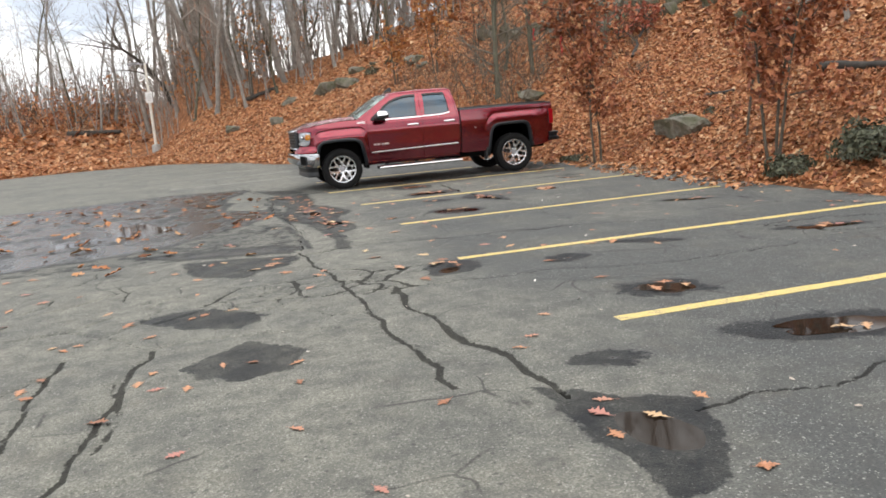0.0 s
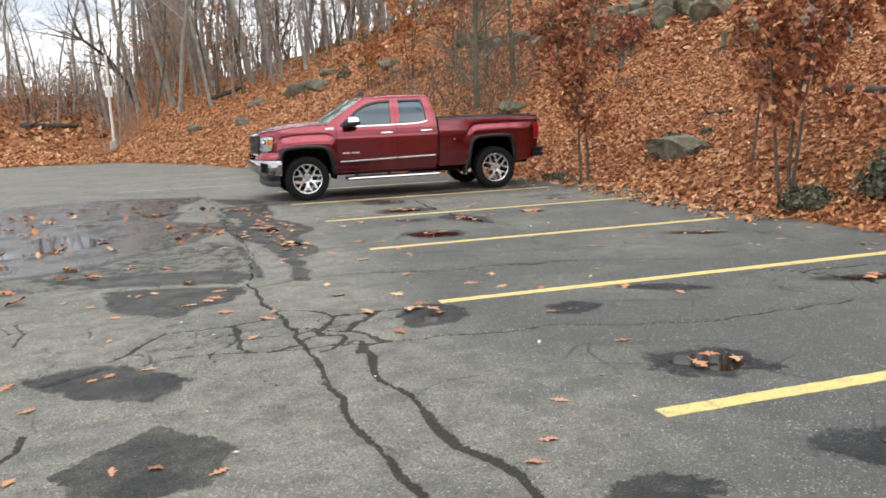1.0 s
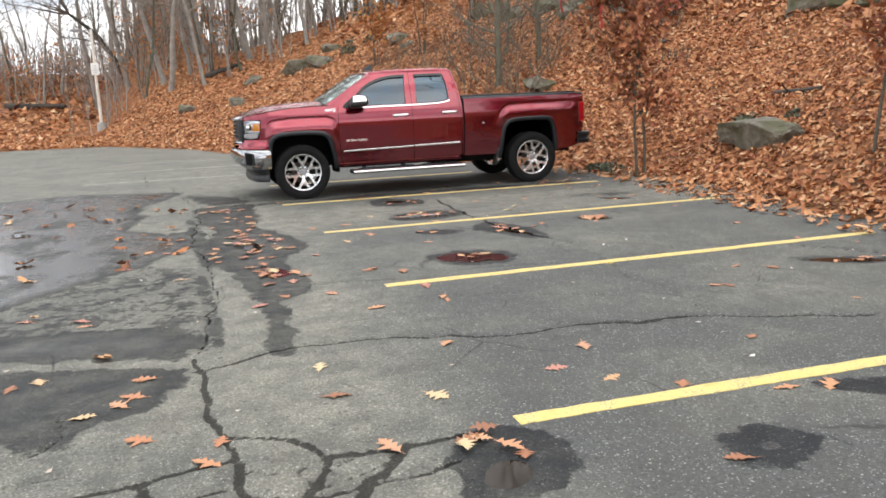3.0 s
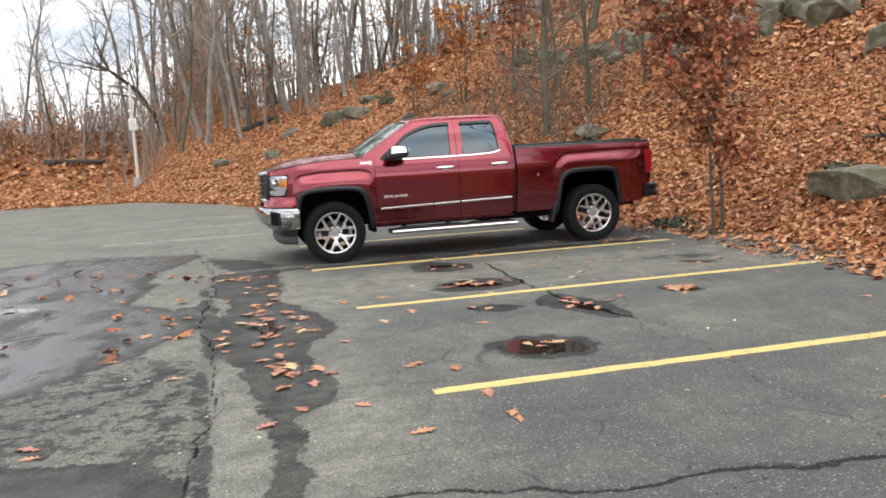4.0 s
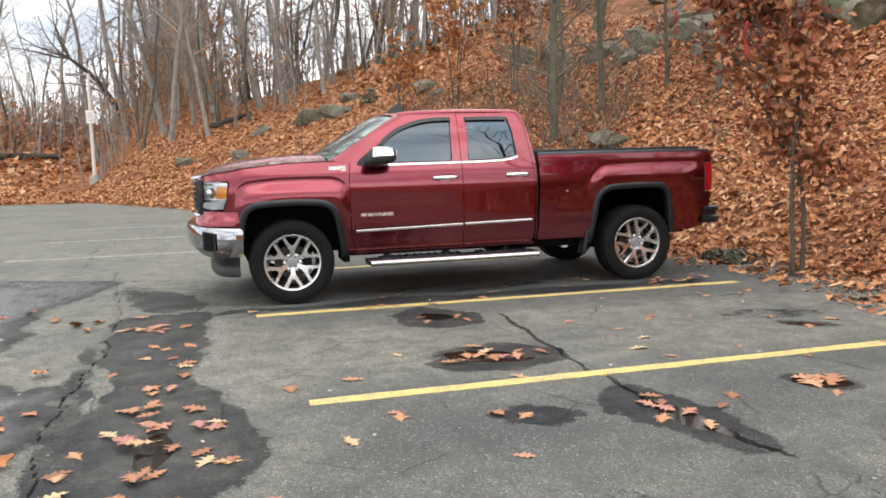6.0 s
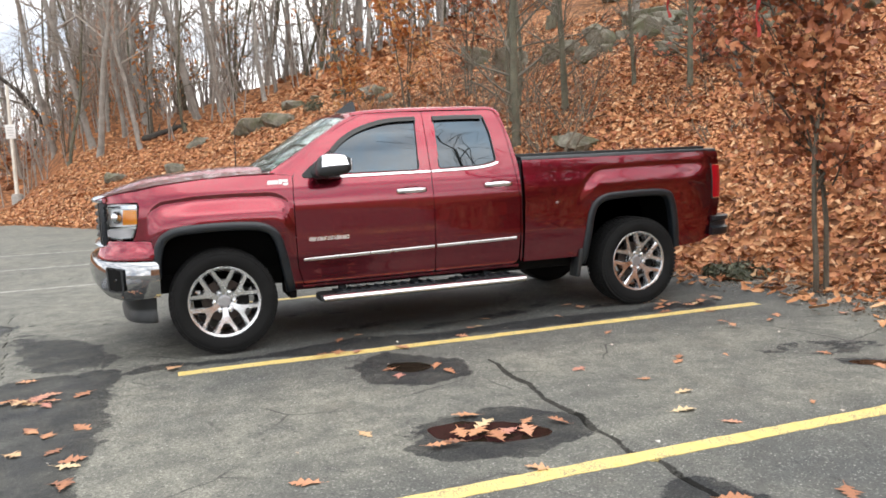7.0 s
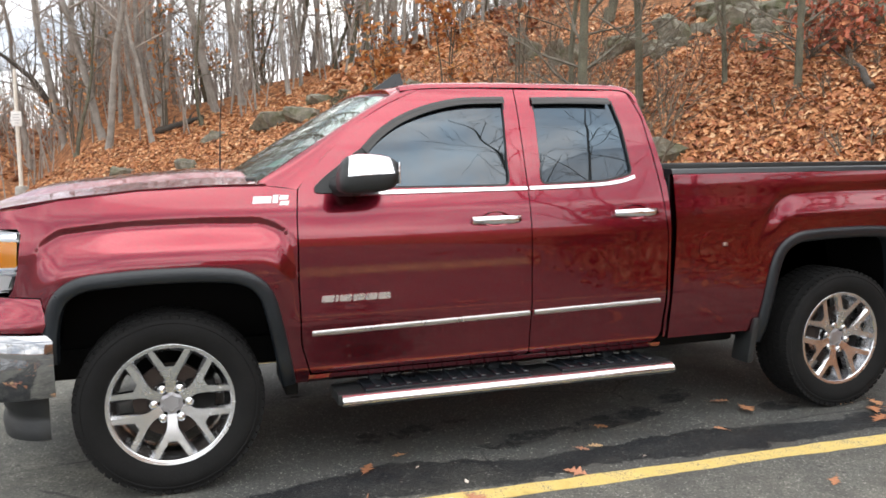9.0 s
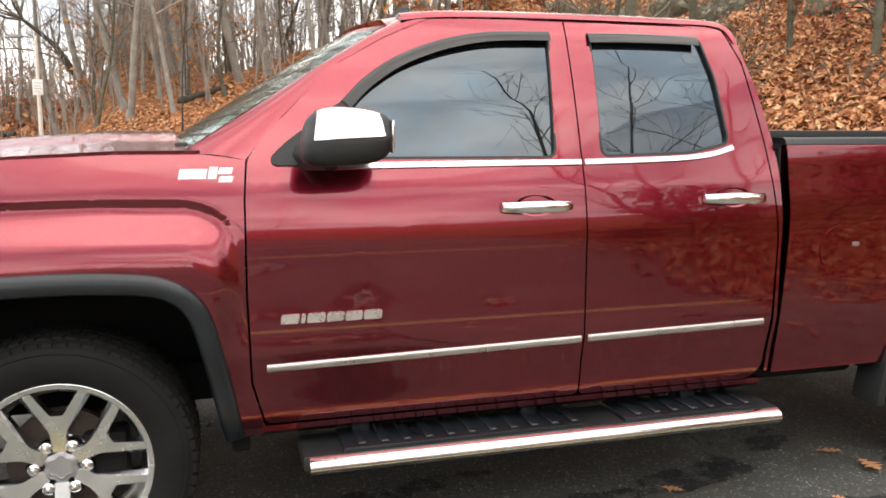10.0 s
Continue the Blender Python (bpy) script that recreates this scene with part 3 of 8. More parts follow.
def crack(pts, width, depth=0.014):
    """A jagged open crack along pts."""
    pts = [Vector(p) for p in pts]
    rnd = random.Random(int(pts[0].x * 977 + pts[0].y * 131))
    line = []
    for a, b in zip(pts, pts[1:]):
        n = max(2, int((b - a).length / 0.16))
        side = Vector((-(b - a).y, (b - a).x)).normalized()
        for k in range(n):
            line.append(a.lerp(b, k / n) + side * rnd.uniform(-0.035, 0.035) * (k > 0))
    line.append(pts[-1])
    for k, (a, b) in enumerate(zip(line, line[1:])):
        w = width * rnd.uniform(0.55, 1.25)
        pad = w + 0.08
        ix = np.nonzero((lot_x > min(a.x, b.x) - pad) & (lot_x < max(a.x, b.x) + pad))[0]
        iy = np.nonzero((lot_y > min(a.y, b.y) - pad) & (lot_y < max(a.y, b.y) + pad))[0]
        if not len(ix) or not len(iy):
            continue
        sl = np.s_[iy[0]:iy[-1] + 1, ix[0]:ix[-1] + 1]
        d = b - a
        t = np.clip(((LX[sl] - a.x) * d.x + (LY[sl] - a.y) * d.y) / max(d.length_squared, 1e-9), 0, 1)
        r = np.hypot(LX[sl] - a.x - t * d.x, LY[sl] - a.y - t * d.y)
        f = np.clip(1 - r / max(w * 1.1, 0.03), 0, 1)
        crackf[sl] = np.maximum(crackf[sl], f * min(max(width / 0.03, 0.58), 1.0))
        sink[sl] = np.minimum(sink[sl], -depth * smoothstep(0.1, 0.7, f))


# damp patches among the stalls
damp([(2.08, 3.3), (2.36, 3.03), (2.72, 2.8), (2.5, 2.3), (2.36, 2.1), (2.08, 2.0), (2.1, 2.4), (2.06, 2.75)], soft=0.1)
stain(2.36, 2.58, 0.2, 0.34, 12, 0.75)
damp([(0.33, 4.6), (0.73, 4.97), (1.14, 4.6), (0.98, 4.2), (0.6, 4.18), (0.4, 4.36)], soft=0.1)
damp([(-0.12, 6.1), (0.38, 6.25), (0.95, 5.72), (0.7, 5.42), (0.3, 5.62)], soft=0.1)
stain(2.64, 3.54, 0.22, 0.15, -20)
stain(3.74, 4.75, 0.36, 0.25, -25)
stain(3.76, 4.74, 0.24, 0.16, -25, 0.7)
stain(3.98, 3.42, 0.62, 0.24, -12)
stain(4.05, 3.42, 0.4, 0.14, -12, 0.7)
stain(4.62, 6.5, 0.4, 0.14, -32, 0)
stain(6.3, 6.05, 0.5, 0.13, -14, 0.6)
damp([(2.25, 6.28), (2.45, 6.82), (2.62, 6.84), (2.8, 6.72), (2.86, 6.44), (2.67, 6.24), (2.38, 6.14)], soft=0.1)
stain(2.55, 6.42, 0.13, 0.15, -30, 0.75)
stain(3.6, 6.24, 0.24, 0.17, -20)
stain(3.78, 10.32, 0.44, 0.30, -38)
stain(3.8, 10.32, 0.34, 0.2, -38, 0.75)
stain(6.4, 8.78, 0.36, 0.13, -28)
stain(6.42, 8.78, 0.26, 0.08, -28, 0.7)
damp([(3.7, 14.6), (4.06, 14.92), (4.5, 14.4), (4.4, 14.0), (4.08, 13.95), (3.8, 14.1)], soft=0.11)
stain(4.1, 14.42, 0.24, 0.2, -45, 0.7)
damp([(3.57, 12.9), (3.84, 13.25), (4.25, 13.37), (4.64, 13.02), (4.5, 12.72), (4.22, 12.6), (3.78, 12.65)], soft=0.11)
stain(4.08, 12.98, 0.4, 0.2, -28, 0.75)
damp([(4.3, 11.9), (4.62, 12.16), (4.74, 11.86), (4.9, 11.4), (4.84, 10.9), (4.62, 10.9), (4.44, 11.35), (4.3, 11.65)], soft=0.11)
stain(4.62, 11.45, 0.12, 0.3, 8, 0.7)
damp([(3.62, 11.84), (3.92, 11.93), (4.15, 11.68), (3.96, 11.56), (3.72, 11.64)], soft=0.1)
stain(5.72, 11.74, 0.22, 0.15, -30, 0.8)
stain(6.75, 13.5, 0.4, 0.17, -20, 0, 0.5)
stain(6.75, 13.05, 0.2, 0.1, -35, 0.6)
# the long wet run beside the stalls, with leaves drifted into it
damp([(1.42, 15.4), (2.21, 15.4), (2.2, 14.2), (2.14, 13.1), (2.28, 12.9), (2.55, 11.6), (2.25, 11.26), (2.18, 10.8), (2.33, 10.07), (2.26, 9.7), (2.05, 9.45),
      (2.0, 8.9), (1.96, 8.2), (1.8, 8.25), (1.87, 9.0), (1.85, 9.5), (1.78, 10.1), (1.72, 10.7), (1.5, 11.2), (1.48, 12.2), (1.64, 12.7), (1.62, 13.4), (1.44, 14.0)], 0.9, 0.2, 0.13)
stain(1.98, 11.9, 0.14, 0.55, -3, 0.55)
stain(2.08, 10.55, 0.15, 0.32, 5, 0.6)
stain(1.47, 12.6, 0.09, 1.6, 3, 0, 0.6)
stain(1.5, 9.7, 0.06, 1.2, 2, 0, 0.58)
stain(1.75, 16.2, 0.3, 0.9, 20, 0, 0.7)
# the wide wet hollow
damp([(-7.0, 17.6), (-1.7, 18.1), (-0.4, 18.5), (1.25, 17.7), (1.1, 16.85), (0.75, 16.1), (0.7, 15.0), (0.7, 13.8), (1.1, 13.2), (1.38, 13.3), (1.42, 12.2), (1.25, 11.95), (0.95, 11.3),
      (0.35, 10.6), (0.1, 10.1), (-0.9, 9.6), (-3.5, 9.2), (-6.6, 10.5)], 0.9, 0.9, 0.2)
damp([(-0.6, 9.5), (0.4, 9.35), (1.2, 9.2), (1.56, 8.75), (1.3, 8.4), (0.8, 8.6), (0.1, 8.8)], 0.8, 0.3, 0.16)
damp([(0.15, 8.6), (0.77, 8.48), (1.34, 8.2), (1.36, 7.9), (1.18, 7.67), (0.92, 7.5), (0.86, 7.32), (0.6, 7.42), (0.3, 7.75)], 0.9, 0.15, 0.14)
damp([(-3.0, 11.0), (0.3, 10.6), (1.0, 11.3), (1.4, 11.0), (1.45, 9.2), (1.5, 8.5), (0.1, 8.8), (-3.0, 9.3)], 0.49, 0.0, 0.2)
damp([(1.08, 10.9), (1.2, 11.1), (1.32, 10.85), (1.22, 10.6)], 0.7, 0.0, 0.1)
stain(-0.6, 12.2, 0.62, 1.25, 10, 0.66)
stain(-1.4, 11.4, 1.0, 0.36, 4, 0.6)
stain(-0.6, 14.1, 0.8, 0.24, -20, 0.6)
stain(0.45, 14.8, 0.4, 0.5, 0, 0.5)
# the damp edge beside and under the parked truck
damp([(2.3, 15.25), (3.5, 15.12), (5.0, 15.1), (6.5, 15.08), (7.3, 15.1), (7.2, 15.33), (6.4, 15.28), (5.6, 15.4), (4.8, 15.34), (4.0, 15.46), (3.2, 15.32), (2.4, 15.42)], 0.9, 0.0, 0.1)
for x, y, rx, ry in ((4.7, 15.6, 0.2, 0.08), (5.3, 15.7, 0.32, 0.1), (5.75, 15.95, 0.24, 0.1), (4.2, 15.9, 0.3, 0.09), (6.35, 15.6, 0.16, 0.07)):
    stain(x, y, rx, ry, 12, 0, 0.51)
# cracks
crack([(1.39, 8.4), (1.5, 7.3), (1.55, 6.7), (1.63, 5.64), (1.62, 4.85), (1.7, 4.23), (1.72, 3.5)], 0.034)
crack([(1.98, 6.1), (1.9, 5.4), (2.0, 4.93), (1.99, 4.46), (2.11, 4.05), (2.14, 3.57), (2.18, 3.1)], 0.05, 0.02)
crack([(2.62, 2.7), (2.96, 2.78), (3.34, 2.67), (3.9, 2.85), (4.6, 3.0)], 0.026)
crack([(1.9, 5.95), (2.13, 5.98), (2.51, 5.97), (2.96, 5.86), (3.21, 5.9), (3.57, 5.74), (4.3, 5.5), (5.5, 5.55)], 0.026)
crack([(1.4, 8.15), (1.98, 8.37), (2.43, 8.33), (3.19, 8.06), (3.67, 8.08), (4.55, 7.89), (5.4, 7.5)], 0.032)
crack([(1.52, 7.19), (1.79, 7.06), (1.91, 6.83), (2.2, 6.8), (2.5, 6.82)], 0.032)
crack([(0.4, 6.3), (0.55, 6.56), (0.72, 6.86), (1.17, 6.87), (1.55, 6.95)], 0.034)
crack([(0.78, 6.77), (1.08, 6.61), (1.27, 6.65), (1.51, 6.70)], 0.024)
crack([(0.78, 6.38), (0.94, 6.46), (1.11, 6.43), (1.29, 6.43), (1.49, 6.44), (1.59, 6.43)], 0.024)
crack([(1.20, 6.84), (1.22, 6.67), (1.20, 6.53), (1.20, 6.33), (1.26, 6.14)], 0.03)
crack([(0.88, 6.38), (0.97, 6.52), (1.10, 6.64)], 0.018)
crack([(1.60, 6.83), (1.78, 6.76), (1.91, 6.79)], 0.02)
crack([(1.59, 6.43), (1.72, 6.49), (1.78, 6.52), (1.91, 6.79)], 0.034)
crack([(1.59, 6.25), (1.69, 6.34), (1.88, 6.28), (1.85, 6.12), (1.84, 6.02)], 0.036)
crack([(1.78, 6.52), (1.89, 6.37), (1.98, 6.33), (2.06, 6.14), (2.14, 5.99)], 0.044)
crack([(1.94, 6.38), (2.01, 6.51), (2.10, 6.61), (2.24, 6.82)], 0.044)
crack([(1.78, 6.52), (1.74, 6.38), (1.76, 6.31)], 0.04)
crack([(1.38, 6.08), (1.49, 6.13), (1.60, 6.15)], 0.036)
crack([(1.68, 5.94), (1.80, 6.04), (1.97, 5.99), (2.14, 5.99)], 0.03)
crack([(1.97, 5.99), (1.90, 5.83)], 0.055)
crack([(1.83, 6.57), (2.05, 6.65), (2.18, 6.81)], 0.018)
crack([(1.17, 6.87), (1.2, 6.5), (1.0, 6.2)], 0.024)
crack([(1.58, 6.6), (1.86, 6.5), (2.1, 6.55), (2.4, 6.6)], 0.026)
crack([(0.6, 6.15), (1.0, 6.2), (1.6, 6.05), (1.98, 6.1)], 0.026)
crack([(0.55, 6.56), (0.9, 6.5), (1.2, 6.5), (1.57, 6.55)], 0.018)
crack([(1.0, 6.2), (1.05, 5.8), (1.35, 5.4), (1.63, 5.3)], 0.02)
crack([(4.66, 14.35), (4.59, 13.35), (4.59, 12.61), (4.59, 12.09), (4.64, 11.45), (4.79, 10.85)], 0.036)
crack([(4.79, 10.85), (4.84, 10.5), (4.79, 10.05), (4.73, 9.55), (4.6, 9.05)], 0.016)
crack([(4.6, 9.05), (4.66, 8.6), (4.55, 7.89)], 0.012)
crack([(0.45, 21.6), (0.63, 19.2), (1.09, 18.5), (1.43, 15.5), (1.5, 14.0), (1.41, 13.5), (1.41, 12.2), (1.54, 11.2), (1.57, 9.9), (1.42, 8.5)], 0.022)
crack([(0.11, 5.17), (0.0, 4.4), (-0.05, 3.96), (-0.11, 3.23), (-0.3, 2.5)], 0.032)
crack([(-0.45, 5.2), (-0.49, 4.56), (-0.46, 3.72), (-0.7, 3.0)], 0.03)
crack([(-1.0, 5.99), (-0.64, 6.09), (-0.19, 5.65), (0.11, 5.17)], 0.02)
crack([(0.11, 5.17), (0.5, 5.25), (1.1, 5.1), (1.62, 4.95)], 0.012)
crack([(5.6, 6.9), (5.9, 6.5), (6.6, 6.5), (7.1, 6.2), (7.3, 5.6)], 0.03)
crack([(5.9, 6.5), (6.1, 5.9), (6.9, 5.4), (7.3, 5.6)], 0.03)
crack([(6.5, 9.5), (7.0, 8.7), (7.1, 7.6), (7.6, 6.9)], 0.024)
crack([(1.2, 17.8), (2.4, 17.2), (3.4, 16.9), (4.5, 16.6)], 0.02)
crack([(2.0, 15.3), (1.4, 16.0), (0.4, 17.2)], 0.018)
ca = random.Random(61)
for _ in range(11):
    x, y, a = ca.uniform(-0.1, 2.5), ca.uniform(5.7, 7.3), ca.uniform(0, 3.14)
    l = ca.uniform(0.2, 0.5)
    crack([(x, y), (x + l * 0.5 * math.cos(a) + 0.04, y + l * 0.5 * math.sin(a)), (x + l * math.cos(a + 0.3), y + l * math.sin(a + 0.3))], ca.uniform(0.012, 0.022))
for _ in range(22):
    x, y, a = ca.uniform(-2.4, 0.2), ca.uniform(2.6, 8.2), ca.uniform(0.6, 1.9)
    l = ca.uniform(0.3, 1.1)
    crack([(x, y), (x + l * 0.5 * math.cos(a) + 0.07, y + l * 0.5 * math.sin(a)), (x + l * math.cos(a), y + l * math.sin(a))], ca.uniform(0.014, 0.026))
for _ in range(12):
    x, y, a = ca.uniform(-1.0, 6.5), ca.uniform(2.6, 14.5), ca.uniform(-0.5, 0.5)
    l = ca.uniform(0.4, 1.2)
    crack([(x, y), (x + l * 0.5 * math.cos(a), y + l * 0.5 * math.sin(a) + 0.05), (x + l * math.cos(a), y + l * math.sin(a))], ca.uniform(0.01, 0.016))
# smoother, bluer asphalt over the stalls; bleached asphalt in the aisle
# the truck's shade is painted in too: darker tone from y 14.8 on
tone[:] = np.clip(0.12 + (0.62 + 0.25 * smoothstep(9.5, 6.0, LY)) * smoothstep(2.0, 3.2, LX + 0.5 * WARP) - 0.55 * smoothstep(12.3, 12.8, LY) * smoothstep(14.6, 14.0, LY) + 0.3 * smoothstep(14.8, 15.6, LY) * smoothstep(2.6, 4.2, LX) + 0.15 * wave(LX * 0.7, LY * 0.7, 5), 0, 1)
edge_fall = -0.12 * smoothstep(0.05, 0.9, toe_distance(LX, LY) + 0.08 * wave(LX * 3, LY * 3, 9))
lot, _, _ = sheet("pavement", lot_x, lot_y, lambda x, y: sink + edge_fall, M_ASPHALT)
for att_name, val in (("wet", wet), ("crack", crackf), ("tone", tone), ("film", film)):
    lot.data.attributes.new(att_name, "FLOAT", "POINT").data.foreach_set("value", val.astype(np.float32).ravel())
tagged(lot, "old grey asphalt parking lot, cracked and damp in patches", "parking lot", kind="structure")


def puddle(cx, cy, rx, ry, rot, level):
    """A thin sheet of standing water with a ragged shore."""
    rnd = random.Random(int(cx * 991 + cy * 77))
    bm = bmesh.new()
    ph = [rnd.uniform(0, 6.28) for _ in range(4)]
    ring = []
    for k in range(44):
        t = 2 * math.pi * k / 44
        r = 1 + 0.13 * math.sin(2 * t + ph[0]) + 0.1 * math.sin(3 * t + ph[1]) + 0.07 * math.sin(5 * t + ph[2]) + 0.05 * math.sin(9 * t + ph[3])
        ring.append(bm.verts.new((rx * r * math.cos(t), ry * r * math.sin(t), 0)))
    f = bm.faces.new(ring)
    low = bmesh.ops.extrude_face_region(bm, geom=[f])["geom"]
    bmesh.ops.translate(bm, vec=(0, 0, -0.004), verts=[g for g in low if isinstance(g, bmesh.types.BMVert)])
    bmesh.ops.recalc_face_normals(bm, faces=bm.faces)
    ob = part("puddle", bm, M_OPENWATER if cx < 0.6 else M_WATER, smooth=False)
    ob.location, ob.rotation_euler = (cx, cy, level), (0, 0, radians(rot))
    return tagged(ob, "shallow rain puddle lying in a hollow of the asphalt", "puddle", "puddles on the lot", "structure")


for row in PUDDLES:
    puddle(*row)


def painted_line(name, x0, x1, y, width, material, label, tilt=0.0):
    """A worn stripe of road paint with chipped edges."""
    rnd = random.Random(int(y * 313))
    n = int((x1 - x0) / 0.05)
    up, lo = [], []
    off_a = off_b = 0.0
    for k in range(n + 1):
        off_a = 0.75 * off_a + rnd.uniform(-0.0045, 0.0045)
        off_b = 0.75 * off_b + rnd.uniform(-0.0045, 0.0045)
        x = x0 + (x1 - x0) * k / n
        yc = y + tilt * (x - x0)
        up.append((x, yc + width / 2 + off_a, 0.003))
        lo.append((x, yc - width / 2 + off_b, 0.003))
    verts = lo + up + [(x, yy, -0.02) for x, yy, _ in lo] + [(x, yy, -0.02) for x, yy, _ in up]
    m = n + 1
    faces = []
    for k in range(n):
        faces += [(k, k + 1, m + k + 1, m + k), (2 * m + k, 2 * m + k + 1, k + 1, k), (m + k, m + k + 1, 3 * m + k + 1, 3 * m + k)]
    faces += [(0, m, 3 * m, 2 * m), (n, 2 * m + n, 3 * m + n, m + n)]
    ob = mesh_from(name, verts, faces, material, smooth=False)
    return tagged(ob, label, "line marking", "stall lines", "structure")


for x0, x1, y, tilt in ((3.02, 7.75, 4.2, -0.008), (2.76, 7.8, 6.86, -0.012), (2.82, 7.5, 9.62, -0.008), (2.78, 7.85, 12.36, -0.006), (2.62, 7.5, 15.03, -0.02), (2.7, 6.4, 17.75, -0.01)):
    painted_line("parking_line", x0, x1, y, 0.105, M_YELLOW, "worn yellow stall line painted on asphalt", tilt)
for y in (20.4, 23.0, 25.6):
    painted_line("parking_line", -0.6, 3.2 - (y - 20) * 0.2, y, 0.1, M_WHITELINE, "faded pale stall line painted on asphalt")

# ---- the pickup truck ----
TRUCK_X, TRUCK_Y = 4.85, 16.45
truck = thing("pickup_truck", (TRUCK_X, TRUCK_Y, 0), "dark red pickup truck with chrome trim parked on asphalt", "pickup truck")


def table(pairs, blur):
    """A smooth function through (place, value) pairs."""
    a = np.array(pairs, float)
    g = np.linspace(a[0, 0], a[-1, 0], 800)
    v = np.interp(g, a[:, 0], a[:, 1])
    h = (g[1] - g[0])
    k = np.exp(-0.5 * (np.arange(-60, 61) * h / blur) ** 2)
    v = np.convolve(np.pad(v, 60, mode="reflect", reflect_type="odd"), k / k.sum(), mode="valid")
    return lambda x: float(np.interp(x, g, v))


CAB = table([(0.40, 0.905), (0.46, 0.945), (0.50, 0.962), (0.60, 0.976), (0.66, 0.989), (0.70, 0.9985), (0.735, 1.0005), (0.785, 1.001), (0.86, 1.0012), (0.95, 1.002), (1.04, 1.0036), (1.08, 1.0036), (1.13, 0.9965),
             (1.22, 0.978), (1.29, 0.956), (1.33, 0.943), (1.50, 0.888), (1.62, 0.845), (1.74, 0.797), (1.80, 0.765), (1.84, 0.72)], 0.012)
BED = table([(0.40, 0.92), (0.48, 0.955), (0.60, 0.970), (0.68, 0.980), (0.74, 0.9865), (0.85, 0.993), (0.95, 0.9975), (1.06, 1.003), (1.12, 1.003), (1.17, 0.998), (1.24, 0.988), (1.30, 0.982), (1.36, 0.972), (1.40, 0.95)], 0.012)
TAPER = table([(2.10, 0.52), (2.16, 0.40), (2.20, 0.28), (2.25, 0.19), (2.32, 0.115), (2.42, 0.055), (2.55, 0.02), (2.75, 0.0), (7.1, 0.0), (7.35, 0.012), (7.6, 0.05)], 0.025)
CREASE_F = table([(2.3, 0.9), (2.46, 1.0), (2.52, 1.12), (2.6, 1.17), (2.85, 1.195), (3.15, 1.2), (3.41, 1.192), (3.48, 1.165), (3.53, 1.12), (3.57, 1.06), (3.75, 0.8)], 0.015)
CREASE_R = table([(5.7, 1.24), (6.16, 1.252), (6.6, 1.268), (7.1, 1.272), (7.6, 1.265)], 0.05)


def side(x, z):
    """Half width of the body at a place along it and a height."""
    w = BED(z) if x > 5.48 else CAB(z)
    w -= TAPER(min(max(x, 2.1), 7.6))
    if 2.3 < x < 3.5655:
        q = CREASE_F(x) - z
        w += (0.04 * float(smoothstep(0.012, 0.2, q)) - 0.011 * float(smoothstep(-0.006, 0.014, q))) * float(smoothstep(0.66, 0.95, z)) * float(smoothstep(3.57, 3.46, x)) * float(smoothstep(2.46, 2.6, x))
    if x > 5.7:
        # rounded shoulder over the rear wheel
        r = 0.2
        dx, dz = x - 5.985 - 0.10 * float(smoothstep(0.9, 1.2, z)) - r, CREASE_R(x) - z - r
        q = r - math.hypot(dx, dz) if dx < 0 and dz < 0 else min(dx, dz) + r
        w += (0.024 * float(smoothstep(0.0, 0.15, q)) - 0.0075 * float(smoothstep(-0.016, 0.016, q))) * float(smoothstep(0.85, 1.12, z)) * float(smoothstep(7.42, 7.15, x))
    return w


def at(x, v, z, s):
    return Vector((x - TRUCK_X, -s * v, z))


def panel(name, outline, material, s, holes=(), step=0.045, inset=0.0, flange=0.03, parent=None, label="", vfun=side, dense_x=()):
    """A pressed sheet over the body side, cut to an outline in (x, z), with its edges turned in."""
    bm = bmesh.new()
    edges = []
    for loop in (outline, *holes):
        vs = [bm.verts.new((x, 0, z)) for x, z in loop]
        edges += [bm.edges.new((a, b)) for a, b in zip(vs, vs[1:] + vs[:1])]
    bmesh.ops.triangle_fill(bm, edges=edges, use_beauty=True)
    xs, zs = [p[0] for p in outline], [p[1] for p in outline]
    cuts = [((c, 0, 0), (1, 0, 0)) for c in np.arange(math.ceil(min(xs) / step) * step, max(xs), step)]
    cuts += [((c, 0, 0), (1, 0, 0)) for c in dense_x]
    zstep = min(step, 0.022) if step >= 0.04 else 0.0125
    cuts += [((0, 0, c), (0, 0, 1)) for c in np.arange(math.ceil(min(zs) / zstep) * zstep, max(zs), zstep)]
    for co, no in cuts:
        bmesh.ops.bisect_plane(bm, geom=bm.verts[:] + bm.edges[:] + bm.faces[:], dist=1e-5, plane_co=co, plane_no=no)
    bmesh.ops.dissolve_limit(bm, angle_limit=0.0001, verts=[], edges=[e for e in bm.edges if len(e.link_faces) == 2 and abs(e.verts[0].co.x - e.verts[1].co.x) > 1e-4 and abs(e.verts[0].co.z - e.verts[1].co.z) > 1e-4])
    rim = [e for e in bm.edges if e.is_boundary]
    for v in bm.verts:
        x, z = v.co.x, v.co.z
        v.co = at(x, vfun(x, z) - inset, z, s)
    bm.normal_update()
    flip = [f for f in bm.faces if f.normal.y * s > 0]
    bmesh.ops.reverse_faces(bm, faces=flip)
    if flange:
        new_geom = bmesh.ops.extrude_edge_only(bm, edges=rim)["geom"]
        bmesh.ops.translate(bm, vec=(0, s * flange, 0), verts=[g for g in new_geom if isinstance(g, bmesh.types.BMVert)])
    return part(name, bm, material, parent or truck, label, angle=42)


